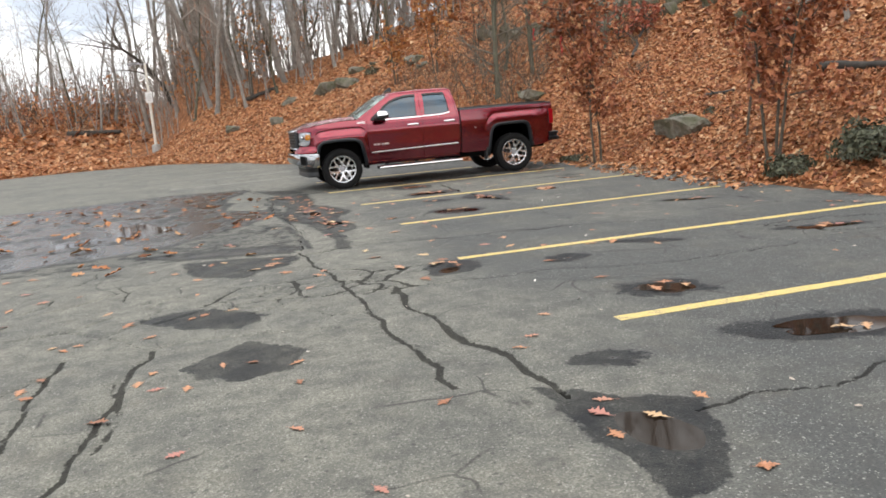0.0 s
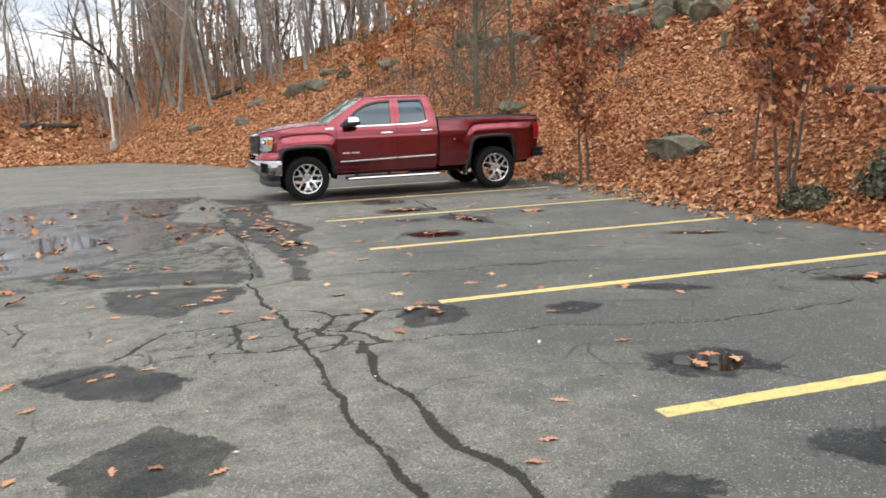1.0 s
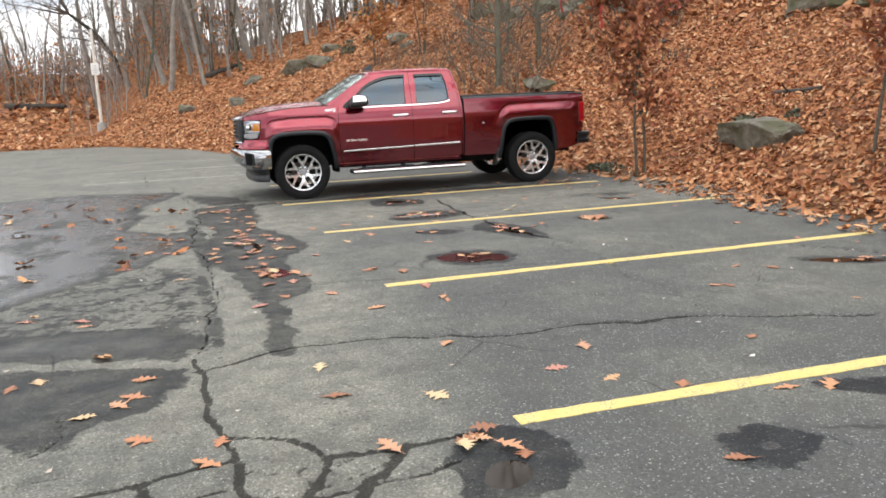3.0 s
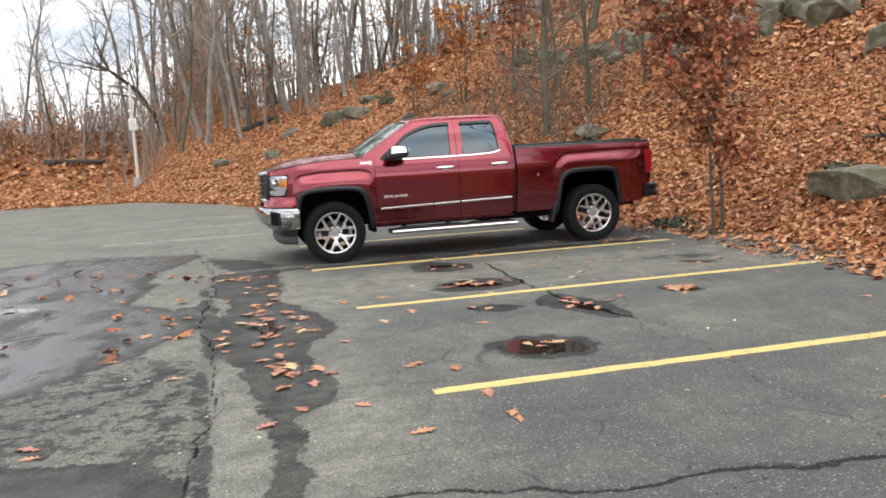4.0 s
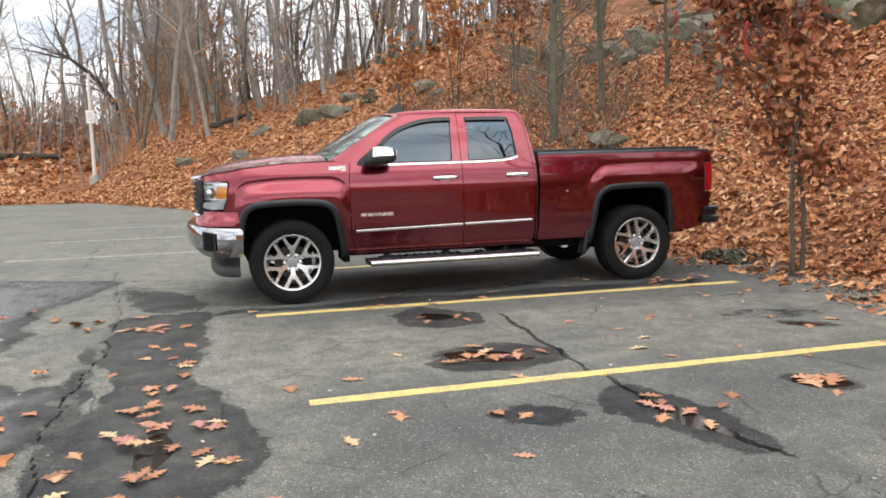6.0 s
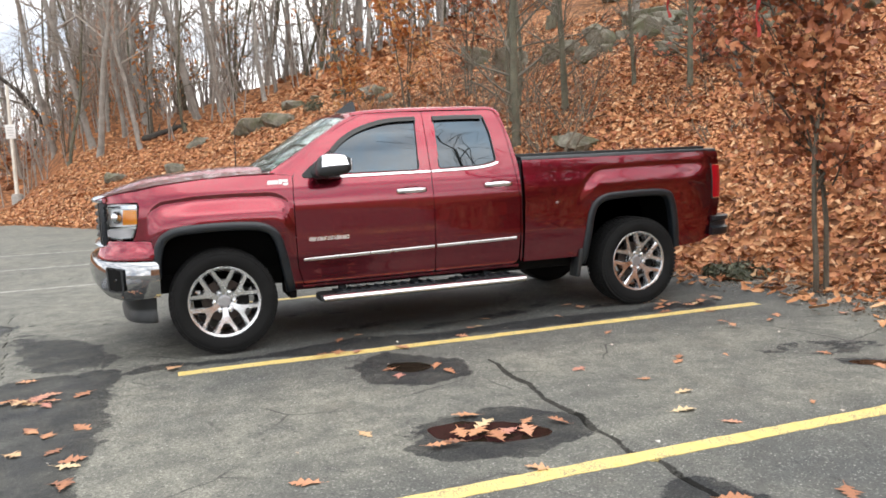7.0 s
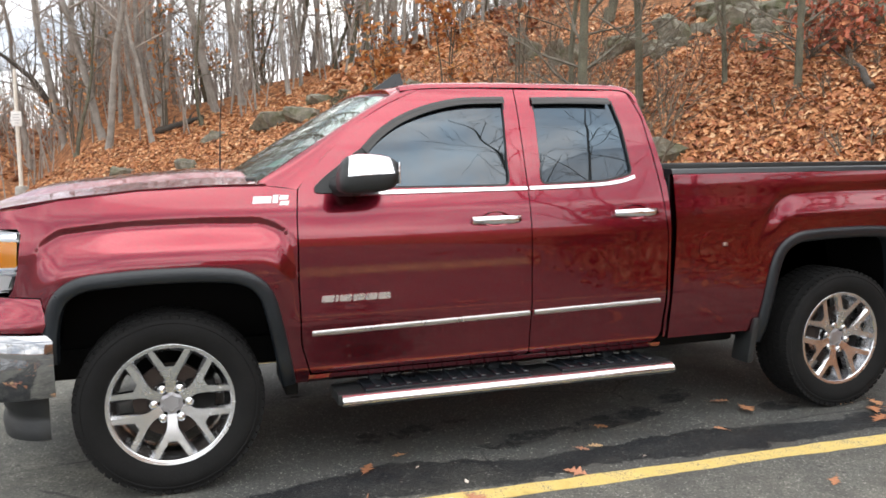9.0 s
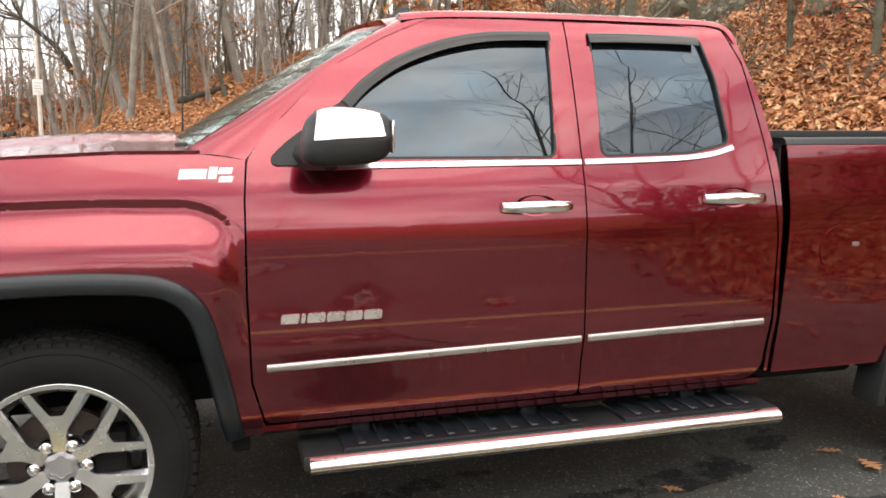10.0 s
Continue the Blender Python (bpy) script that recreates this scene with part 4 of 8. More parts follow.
def rounded(pts, r=0.03, n=4):
    """An outline with its corners rounded."""
    out = []
    m = len(pts)
    for i, p in enumerate(pts):
        p, a, b = Vector(p), Vector(pts[i - 1]), Vector(pts[(i + 1) % m])
        da, db = (a - p), (b - p)
        ra, rb = min(r, da.length * 0.45), min(r, db.length * 0.45)
        pa, pb = p + da.normalized() * ra, p + db.normalized() * rb
        for k in range(n + 1):
            t = k / n
            out.append(tuple((1 - t) ** 2 * pa + 2 * t * (1 - t) * p + t * t * pb))
    return out


def sweep(name, path, section, material, s, vfun, parent=None, label="", closed=False, angle=40):
    """A moulding swept along a path in (x, z) on the body side; section: (across, out) pairs."""
    bm = bmesh.new()
    pts = [Vector(p) for p in path]
    rings = []
    for i, p in enumerate(pts):
        d = (pts[min(i + 1, len(pts) - 1)] - pts[max(i - 1, 0)]).normalized()
        n = Vector((-d.y, d.x))
        ring = []
        for a, o in section:
            q = p + n * a
            ring.append(bm.verts.new(at(q.x, vfun(q.x, q.y) + o, q.y, s)))
        rings.append(ring)
    m = len(section)
    for r0, r1 in zip(rings, rings[1:]):
        for k in range(m):
            bm.faces.new((r0[k], r0[(k + 1) % m], r1[(k + 1) % m], r1[k]))
    bm.faces.new(rings[0][::-1])
    bm.faces.new(rings[-1])
    bmesh.ops.recalc_face_normals(bm, faces=bm.faces)
    return part(name, bm, material, parent or truck, label, angle=angle)


def strip_loft(name, plan, section, material, parent=None, label="", angle=40):
    """A band that follows plan points (x, y) round the truck's nose or tail; section: (out, z) pairs, closed."""
    bm = bmesh.new()
    pts = [Vector((x - TRUCK_X, y)) for x, y in plan]
    rings = []
    for i, p in enumerate(pts):
        d = (pts[min(i + 1, len(pts) - 1)] - pts[max(i - 1, 0)]).normalized()
        n = Vector((-d.y, d.x))
        sec = section(plan[i]) if callable(section) else section
        rings.append([bm.verts.new((p.x + n.x * o, p.y + n.y * o, z)) for o, z in sec])
    m = len(rings[0])
    for r0, r1 in zip(rings, rings[1:]):
        for k in range(m):
            bm.faces.new((r0[k], r0[(k + 1) % m], r1[(k + 1) % m], r1[k]))
    bm.faces.new(rings[0][::-1])
    bm.faces.new(rings[-1])
    bmesh.ops.recalc_face_normals(bm, faces=bm.faces)
    return part(name, bm, material, parent or truck, label, angle=angle)


def arc(pts, n=6):
    """A smooth line through control points (Catmull-Rom)."""
    p = [Vector(q) for q in pts]
    p = [2 * p[0] - p[1]] + p + [2 * p[-1] - p[-2]]
    out = []
    for i in range(1, len(p) - 2):
        for k in range(n):
            t = k / n
            out.append(0.5 * ((2 * p[i]) + (p[i + 1] - p[i - 1]) * t + (2 * p[i - 1] - 5 * p[i] + 4 * p[i + 1] - p[i + 2]) * t * t + (3 * p[i] - p[i - 1] - 3 * p[i + 1] + p[i + 2]) * t ** 3))
    return [tuple(v) for v in out] + [tuple(p[-2])]


FRONT_ARCH = arc([(2.515, 0.62), (2.53, 0.78), (2.575, 0.905), (2.67, 0.968), (2.83, 0.985), (3.0, 0.99), (3.18, 0.985), (3.33, 0.962), (3.425, 0.885), (3.475, 0.72), (3.53, 0.43)], 5)
REAR_ARCH = arc([(6.07, 0.42), (6.105, 0.62), (6.14, 0.84), (6.19, 0.955), (6.29, 1.015), (6.45, 1.03), (6.62, 1.035), (6.8, 1.034), (6.93, 1.018), (7.0, 0.955), (7.045, 0.80), (7.085, 0.50)], 5)
FLARE_SEC = [(0.012, -0.02), (0.014, 0.006), (0.008, 0.014), (-0.008, 0.02), (-0.03, 0.022), (-0.046, 0.016), (-0.052, 0.0), (-0.05, -0.06)]

NOSE = [(2.552, -0.985), (2.48, -0.99), (2.4, -0.975), (2.32, -0.945), (2.25, -0.9), (2.19, -0.83), (2.145, -0.73), (2.11, -0.6), (2.08, -0.42), (2.06, -0.2), (2.055, 0.0)]
bum_v = table(sorted((x, -y) for x, y in NOSE), 0.008)


def filler_side(x, z):
    """The painted strip over the bumper swells out to meet it."""
    k = float(smoothstep(0.9, 0.785, z))
    return side(x, z) * (1 - k) + (bum_v(x) + 0.012) * k


for s in (1, -1):
    # front wing, cut round the arch and the lamp
    wing = [(2.535, 0.76)] + [p for p in FRONT_ARCH if p[1] > 0.76 or p[0] > 3] + [(3.6, 0.43), (3.605, 0.47), (3.565, 0.62), (3.558, 0.9), (3.562, 1.2), (3.572, 1.318), (3.45, 1.335), (3.2, 1.335), (2.9, 1.322), (2.6, 1.29), (2.45, 1.262), (2.33, 1.246), (2.25, 1.23), (2.19, 1.212), (2.185, 1.176), (2.25, 1.18), (2.44, 1.182), (2.455, 1.16), (2.435, 1.02), (2.41, 0.93), (2.39, 0.905), (2.52, 0.9)]
    wing_part = panel("front_wing", wing, M_PAINT, s, step=0.0125)
    # filler between bumper and lamp
    filler = [(2.115, 0.775), (2.16, 0.772), (2.3, 0.765), (2.52, 0.76), (2.535, 0.8), (2.515, 0.895), (2.385, 0.9), (2.3, 0.905), (2.2, 0.9), (2.16, 0.86)]
    panel("bumper_filler", filler, M_PAINT, s, vfun=filler_side, dense_x=(2.13, 2.145, 2.16, 2.18, 2.2, 2.22, 2.24))
    # doors, with window openings
    fd = rounded([(3.61, 0.475), (4.6945, 0.475), (4.6945, 1.812), (4.45, 1.806), (4.215, 1.792), (4.04, 1.715), (3.86, 1.615), (3.64, 1.4), (3.578, 1.32), (3.568, 1.2), (3.565, 0.9), (3.572, 0.62)], 0.02, 3)
    fwin = rounded([(3.735, 1.322), (4.6, 1.32), (4.628, 1.752), (4.42, 1.742), (4.25, 1.71), (4.05, 1.625), (3.88, 1.5)], 0.03, 4)
    door = panel("front_door", fd, M_PAINT, s, holes=[fwin], label="dark red door with tinted window and chrome handle")
    rd = rounded([(4.7, 0.475), (5.41, 0.475), (5.455, 0.52), (5.468, 1.0), (5.44, 1.36), (5.40, 1.66), (5.335, 1.806), (4.7, 1.812)], 0.025, 3)
    rwin = rounded([(4.775, 1.323), (5.13, 1.332), (5.29, 1.364), (5.272, 1.6), (5.235, 1.752), (4.79, 1.752)], 0.03, 4)
    rdoor = panel("rear_door", rd, M_PAINT, s, holes=[rwin], label="dark red rear access door with tinted window")
    panel("window_glass", rounded([(3.72, 1.308), (4.615, 1.306), (4.64, 1.765), (4.42, 1.755), (4.24, 1.722), (4.03, 1.637), (3.85, 1.5)], 0.03), M_TINT, s, inset=0.014, flange=0.004, step=0.2, parent=door)
    panel("window_glass", rounded([(4.76, 1.308), (5.14, 1.317), (5.305, 1.352), (5.285, 1.6), (5.245, 1.765), (4.777, 1.765)], 0.03), M_TINT, s, inset=0.014, flange=0.004, step=0.2, parent=rdoor)
    # black surround of each window
    for win, own in ((fwin, door), (rwin, rdoor)):
        sweep("window_seal", win + win[:2], [(0.003, -0.012), (0.003, 0.0015), (-0.005, 0.0015), (-0.005, -0.016)], M_BLACK, s, side, own)
    panel("mirror_base", rounded([(3.655, 1.3), (3.8, 1.3), (3.9, 1.33), (3.905, 1.515), (3.86, 1.49), (3.7, 1.375), (3.645, 1.325)], 0.02), M_BLACK, s, inset=-0.008, flange=0.02, parent=door)
    # rain guards over the windows
    sweep("rain_guard", arc([(3.885, 1.5), (3.96, 1.573), (4.06, 1.64), (4.16, 1.684), (4.27, 1.718), (4.42, 1.744), (4.63, 1.752)], 4), [(0.006, -0.002), (0.004, 0.012), (-0.012, 0.015), (-0.03, 0.016), (-0.03, 0.012), (-0.012, 0.008)], M_SMOKE, s, side, door, "smoked acrylic rain guard", angle=60)
    sweep("rain_guard", [(4.78, 1.75), (4.9, 1.754), (5.0, 1.755), (5.12, 1.755), (5.225, 1.752)], [(0.006, -0.002), (0.004, 0.012), (-0.012, 0.015), (-0.03, 0.016), (-0.03, 0.012), (-0.012, 0.008)], M_SMOKE, s, side, rdoor, "smoked acrylic rain guard", angle=60)
    # chrome belt line
    belt = [(0.010, -0.002), (0.008, 0.009), (-0.008, 0.011), (-0.011, -0.002)]
    sweep("belt_moulding", arc([(3.8, 1.297), (4.0, 1.299), (4.3, 1.301), (4.69, 1.303)], 3), belt, M_CHROME, s, side, door, "chrome belt moulding")
    sweep("belt_moulding", arc([(4.704, 1.303), (4.9, 1.307), (5.1, 1.314), (5.22, 1.328), (5.3, 1.35)], 4), belt, M_CHROME, s, side, rdoor, "chrome belt moulding")
    # chrome side moulding
    mould = [(0.0125, -0.004), (0.012, 0.004), (0.006, 0.0085), (-0.008, 0.0095), (-0.0125, 0.006), (-0.0125, -0.004)]
    sweep("side_moulding", [(3.615, 0.668), (4.0, 0.676), (4.4, 0.684), (4.685, 0.69)], mould, M_SATIN, s, side, door, "chrome side moulding")
    sweep("side_moulding", [(4.71, 0.691), (5.0, 0.697), (5.2, 0.7), (5.425, 0.705)], mould, M_SATIN, s, side, rdoor, "chrome side moulding")

    def handle(x0, z0, own):
        """A chrome pull over a dark scooped recess."""
        bm = bmesh.new()
        v0 = side(x0, z0)
        path = [at(x0 - 0.125 + 0.25 * k / 10, v0 + 0.012 + 0.03 * math.sin(math.pi * k / 10) ** 0.5 * 0.9, z0 + 0.004, s) for k in range(11)]
        rings = []
        for k, p in enumerate(path):
            h = 0.019 * (0.75 + 0.25 * math.sin(math.pi * k / 10))
            rings.append([bm.verts.new(p + Vector((0, -s * o, zz))) for o, zz in ((-0.008, -h * 0.8), (0.006, -h), (0.013, -h * 0.3), (0.011, h * 0.5), (0.003, h), (-0.008, h * 0.8))])
        for r0, r1 in zip(rings, rings[1:]):
            for k in range(6):
                bm.faces.new((r0[k], r0[(k + 1) % 6], r1[(k + 1) % 6], r1[k]))
        bm.faces.new(rings[0][::-1])
        bm.faces.new(rings[-1])
        bmesh.ops.recalc_face_normals(bm, faces=bm.faces)
        part("door_handle", bm, M_CHROME, own, "chrome door handle", angle=60)
        cup = [(x0 + 0.075 * math.cos(t), z0 + 0.006 + 0.036 * math.sin(t)) for t in (2 * math.pi * k / 18 for k in range(18))]
        panel("handle_recess", cup, M_PAINT, s, inset=-0.0015, flange=0.0, step=0.05, parent=own, vfun=lambda x, z: side(x, z) - 0.018 * max(0.0, 1 - ((x - x0) / 0.075) ** 2 - ((z - z0 - 0.006) / 0.036) ** 2) + 0.003)

    handle(4.512, 1.153, door)
    handle(5.277, 1.165, rdoor)
    # sill under the doors
    sweep("rocker_panel", [(3.6, 0.448), (4.2, 0.449), (4.8, 0.45), (5.46, 0.452)], [(0.022, -0.02), (0.02, 0.004), (0.0, 0.01), (-0.02, -0.006), (-0.03, -0.06), (0.01, -0.09)], M_PAINT, s, side, label="dark red sill panel under the doors")
    # roof side and rear pillar
    panel("rear_pillar", rounded([(5.47, 0.5), (5.485, 0.5), (5.486, 1.3), (5.478, 1.38), (5.446, 1.56), (5.398, 1.74), (5.362, 1.812), (5.34, 1.81), (5.406, 1.662), (5.446, 1.362), (5.474, 1.0)], 0.006, 2), M_PAINT, s, flange=0.12, vfun=lambda x, z: side(min(x, 5.479), z))
    # load bed side
    bed = [(5.507, 0.49), (6.03, 0.49)] + [p for p in REAR_ARCH if p[1] > 0.47] + [(7.12, 0.5), (7.33, 0.52), (7.47, 0.565), (7.54, 0.78), (7.555, 0.92), (7.468, 0.925), (7.463, 1.235), (7.555, 1.235), (7.555, 1.355), (7.53, 1.368), (5.51, 1.368), (5.52, 1.0)]
    bed_part = panel("bed_side", bed, M_PAINT, s, flange=0.05, step=0.032, dense_x=[5.95 + 0.0127 * k for k in range(26)])
    sweep("bed_rail_cap", [(5.505, 1.372), (6.0, 1.373), (6.6, 1.374), (7.2, 1.374), (7.54, 1.372)], [(-0.014, 0.005), (0.004, 0.006), (0.012, -0.004), (0.013, -0.085), (-0.03, -0.09), (-0.014, -0.02)], M_FLARE, s, side, label="black plastic bed rail cap")
    bm = bmesh.new()
    add_box(bm, 5.51 - TRUCK_X, 7.46 - TRUCK_X, *sorted((-s * 0.862, -s * 0.80)), 1.365, 1.412, 0.008)
    part("cover_rail", bm, M_BLACK, truck, "black rail of the bed cover")
    cap = [(5.74 + 0.078 * math.cos(t), 0.965 + 0.088 * math.sin(t)) for t in (2 * math.pi * k / 28 for k in range(28))]
    if s == 1:
        panel("fuel_door", cap, M_PAINT, s, inset=-0.003, flange=0.012, step=0.05, label="round fuel filler door")
        bm = bmesh.new()
        add_box(bm, 5.805 - TRUCK_X, 5.835 - TRUCK_X, -side(5.82, 0.98) - 0.01, -side(5.82, 0.98) + 0.004, 0.973, 0.99, 0.004)
        part("fuel_door_tab", bm, M_SATIN, truck)
    # flares
    sweep("wheel_arch_flare", FRONT_ARCH, FLARE_SEC, M_FLARE, s, side, label="dark satin plastic arch flare", angle=50)
    sweep("wheel_arch_flare", REAR_ARCH, FLARE_SEC, M_FLARE, s, side, label="dark satin plastic arch flare", angle=50)
    # arch liners
    for cx, path in ((3.0, FRONT_ARCH), (6.645, REAR_ARCH)):
        bm = bmesh.new()
        rings = []
        for x, z in path:
            q = Vector((cx, 0.5)).lerp(Vector((x, z)), 0.985)
            rings.append([bm.verts.new(at(q.x, v, q.y, s)) for v in (0.955, 0.7, 0.45)])
        for r0, r1 in zip(rings, rings[1:]):
            for k in range(2):
                bm.faces.new((r0[k], r0[k + 1], r1[k + 1], r1[k]))
        bm.faces.new([r[2] for r in rings])
        bmesh.ops.solidify(bm, geom=bm.faces[:], thickness=0.01)
        part("arch_liner", bm, M_DARK, truck)
    bm = bmesh.new()
    add_box(bm, 6.045 - TRUCK_X, 6.085 - TRUCK_X, *sorted((-s * 0.98, -s * 0.84)), 0.31, 0.56, 0.012)
    for v in bm.verts:
        v.co.x -= 0.05 * (0.56 - v.co.z) / 0.29
    part("mud_flap", bm, M_BLACK, truck)
    # lamp unit: bowl, lens, amber block and reflector
    lamp = [(2.195, 0.925), (2.3, 0.915), (2.395, 0.925), (2.415, 0.965), (2.432, 1.06), (2.442, 1.165), (2.36, 1.178), (2.25, 1.172), (2.2, 1.165)]
    lens = panel("headlamp", lamp, M_LAMP, s, inset=0.002, flange=0.02, dense_x=(2.21, 2.23), label="clear headlamp with amber indicator")
    panel("lamp_bowl", [(x, 1.045 + (z - 1.045) * 0.98) for x, z in lamp], M_BOWL, s, inset=0.055, flange=0.0, parent=lens)
    panel("amber_indicator", rounded([(2.33, 1.02), (2.43, 1.025), (2.436, 1.128), (2.34, 1.13)], 0.01), M_AMBER, s, inset=0.012, flange=0.03, parent=lens, label="amber indicator block")
    panel("lamp_divider", rounded([(2.2, 0.993), (2.42, 1.0), (2.425, 1.014), (2.2, 1.008)], 0.004), M_CHROME, s, inset=0.018, flange=0.03, parent=lens)
    panel("day_lamp", rounded([(2.21, 0.934), (2.385, 0.932), (2.41, 0.988), (2.21, 0.985)], 0.01), M_DECAL, s, inset=0.022, flange=0.02, parent=lens)
    panel("lamp_brow", rounded([(2.205, 1.14), (2.435, 1.14), (2.438, 1.162), (2.21, 1.16)], 0.006), M_CHROME, s, inset=0.012, flange=0.03, parent=lens)
    bm = bmesh.new()
    bmesh.ops.create_uvsphere(bm, u_segments=20, v_segments=12, radius=0.05, matrix=Matrix.Translation(at(2.3, side(2.3, 1.07) - 0.06, 1.075, s)))
    part("projector_lens", bm, M_CHROME, lens)
    # tail lamp
    tl = panel("tail_lamp", rounded([(7.473, 0.928), (7.578, 0.928), (7.578, 1.232), (7.468, 1.232)], 0.015), M_REDLENS, s, inset=-0.006, flange=0.05, label="tall red tail lamp", vfun=lambda x, z: side(min(x, 7.6), z) - 0.6 * max(0.0, x - 7.545))
    panel("lamp_bezel", rounded([(7.458, 0.915), (7.48, 0.915), (7.476, 1.245), (7.453, 1.245)], 0.006), M_BLACK, s, inset=-0.003, flange=0.03, parent=tl)
    # step bar with ribbed pads on brackets
    step = strip_loft("step_bar", [(3.73, -s * 1.055), (4.2, -s * 1.058), (4.8, -s * 1.06), (5.465, -s * 1.06)], [(-s * o, z) for o, z in ((0.0, 0.312), (0.013, 0.318), (0.021, 0.329), (0.022, 0.341), (0.015, 0.354), (0.0, 0.364), (-0.03, 0.367), (-0.03, 0.314))], M_STEP, label="chrome running board tube", angle=55)
    bm = bmesh.new()
    y_in, y_out = -s * 0.84, -s * 1.045
    add_box(bm, 3.71 - TRUCK_X, 5.475 - TRUCK_X, min(y_in, y_out), max(y_in, y_out), 0.318, 0.37, 0.012)
    part("step_board", bm, M_BLACK, step)
    for a, b in ((3.84, 4.68), (4.84, 5.38)):
        bm = bmesh.new()
        add_box(bm, a - TRUCK_X, b - TRUCK_X, min(y_in, y_out) + 0.006, max(y_in, y_out) - 0.006, 0.366, 0.382, 0.006)
        part("step_pad", bm, M_FLARE, step, "ribbed black step pad")
        for k in range(int((b - a) / 0.075)):
            xr = a + 0.05 + 0.075 * k - TRUCK_X
            bm = bmesh.new()
            add_box(bm, xr, xr + 0.028, min(y_in, y_out) + 0.018, max(y_in, y_out) - 0.018, 0.38, 0.392, 0.004, 1)
            part("step_rib", bm, M_FLARE, step)
    for bx in (3.92, 4.53, 5.18):
        bm = bmesh.new()
        add_box(bm, bx - 0.03 - TRUCK_X, bx + 0.03 - TRUCK_X, *sorted((-s * 0.9, -s * 0.86)), 0.36, 0.47, 0.006)
        part("step_bracket", bm, M_FLARE, step)
    step.location = (0.004, 0, 0.018)
    # splash panel behind the front wheel
    bm = bmesh.new()
    add_box(bm, 3.5 - TRUCK_X, 3.56 - TRUCK_X, *sorted((-s * 0.5, -s * 0.88)), 0.36, 0.62, 0.012)
    part("splash_panel", bm, M_DARK, truck)

    # wing mirror
    bm = bmesh.new()
    bmesh.ops.create_cube(bm, size=1.0)
    bmesh.ops.subdivide_edges(bm, edges=bm.edges[:], cuts=7, use_grid_fill=True)
    for v in bm.verts:
        c = v.co * 2
        n = Vector((c.x, c.y, c.z))
        p = 2.9 if c.z > 0 else 4.0
        l = (abs(n.x) ** p + abs(n.y) ** p + abs(n.z) ** p) ** (1 / p)
        n = n / l
        lean = 0.05 * n.z
        v.co = at(3.857 + 0.135 * n.x + lean * 0.3, 1.13 + 0.1 * n.y * (1 - 0.35 * max(n.z, 0) * (n.y > 0)), 1.386 + 0.086 * n.z * (1 - 0.1 * n.x), s)
    bmesh.ops.recalc_face_normals(bm, faces=bm.faces)
    low = bm.copy()
    for co, no in (((3.86 - TRUCK_X, 0, 1.383), (0.06, 0, -1)), ((3.958 - TRUCK_X, 0, 1.38), (1, 0, 0.15)), ((3.752 - TRUCK_X, 0, 1.38), (-1, 0, 0.2))):
        bmesh.ops.bisect_plane(bm, geom=bm.verts[:] + bm.edges[:] + bm.faces[:], plane_co=co, plane_no=no, clear_outer=True)
    for v in low.verts:
        v.co = Vector((3.865 - TRUCK_X, -s * 1.13, 1.386)) + (v.co - Vector((3.865 - TRUCK_X, -s * 1.13, 1.386))) * 0.975
    mirror = part("wing_mirror", low, M_BLACK, truck, "door mirror with chrome cap on a black housing", angle=60)
    part("mirror_cap", bm, M_CHROME, mirror, "chrome mirror cap", angle=60)
    bm = bmesh.new()
    add_tube(bm, [at(3.76, 0.93, 1.33, s), at(3.785, 0.99, 1.325, s), at(3.815, 1.06, 1.33, s)], [0.05, 0.042, 0.045], 10)
    part("mirror_arm", bm, M_BLACK, mirror, angle=60)
    bm = bmesh.new()
    add_box(bm, 3.98 - TRUCK_X, 3.988 - TRUCK_X, *sorted((-s * 1.07, -s * 1.19)), 1.34, 1.435, 0.003)
    part("mirror_glass", bm, M_CHROME, mirror)
    # decal on the flank of the wing
    for x0, x1, z0, z1 in ((3.375, 3.455, 1.262, 1.292), (3.46, 3.485, 1.262, 1.298), (3.49, 3.53, 1.252, 1.27), (3.49, 3.53, 1.276, 1.296)):
        panel("wing_decal", [(x0, z0), (x1, z0), (x1 + 0.006, z1), (x0 + 0.006, z1)], M_DECAL, s, inset=-0.002, flange=0.0, step=0.05, parent=wing_part)

# badge: a row of plain chrome blocks on each front door
for s, own in ((1, [o for o in truck.children if o.name.startswith("front_door")][0]),):
    for k, w in enumerate((0.056, 0.014, 0.056, 0.054, 0.054, 0.058)):
        x0 = 3.66 + (0, 0.061, 0.081, 0.142, 0.201, 0.26)[k]
        panel("door_badge", rounded([(x0, 0.81), (x0 + w, 0.811), (x0 + w + 0.004, 0.84), (x0 + 0.004, 0.839)], 0.004, 1), M_BADGE, s, inset=-0.007, flange=0.008, step=0.1, parent=own)


def grid_loft(name, rows, material, label="", thick=0.012, parent=None, angle=40):
    """A skin through rows of points."""
    bm = bmesh.new()
    vs = [[bm.verts.new(p) for p in row] for row in rows]
    for a, b in zip(vs, vs[1:]):
        for k in range(len(a) - 1):
            bm.faces.new((a[k], a[k + 1], b[k + 1], b[k]))
    bmesh.ops.recalc_face_normals(bm, faces=bm.faces)
    if sum(f.normal.z for f in bm.faces) < 0:
        bmesh.ops.reverse_faces(bm, faces=bm.faces)
    bmesh.ops.solidify(bm, geom=bm.faces[:], thickness=thick)
    bmesh.ops.recalc_face_normals(bm, faces=bm.faces)
    return part(name, bm, material, parent or truck, label, angle=angle)


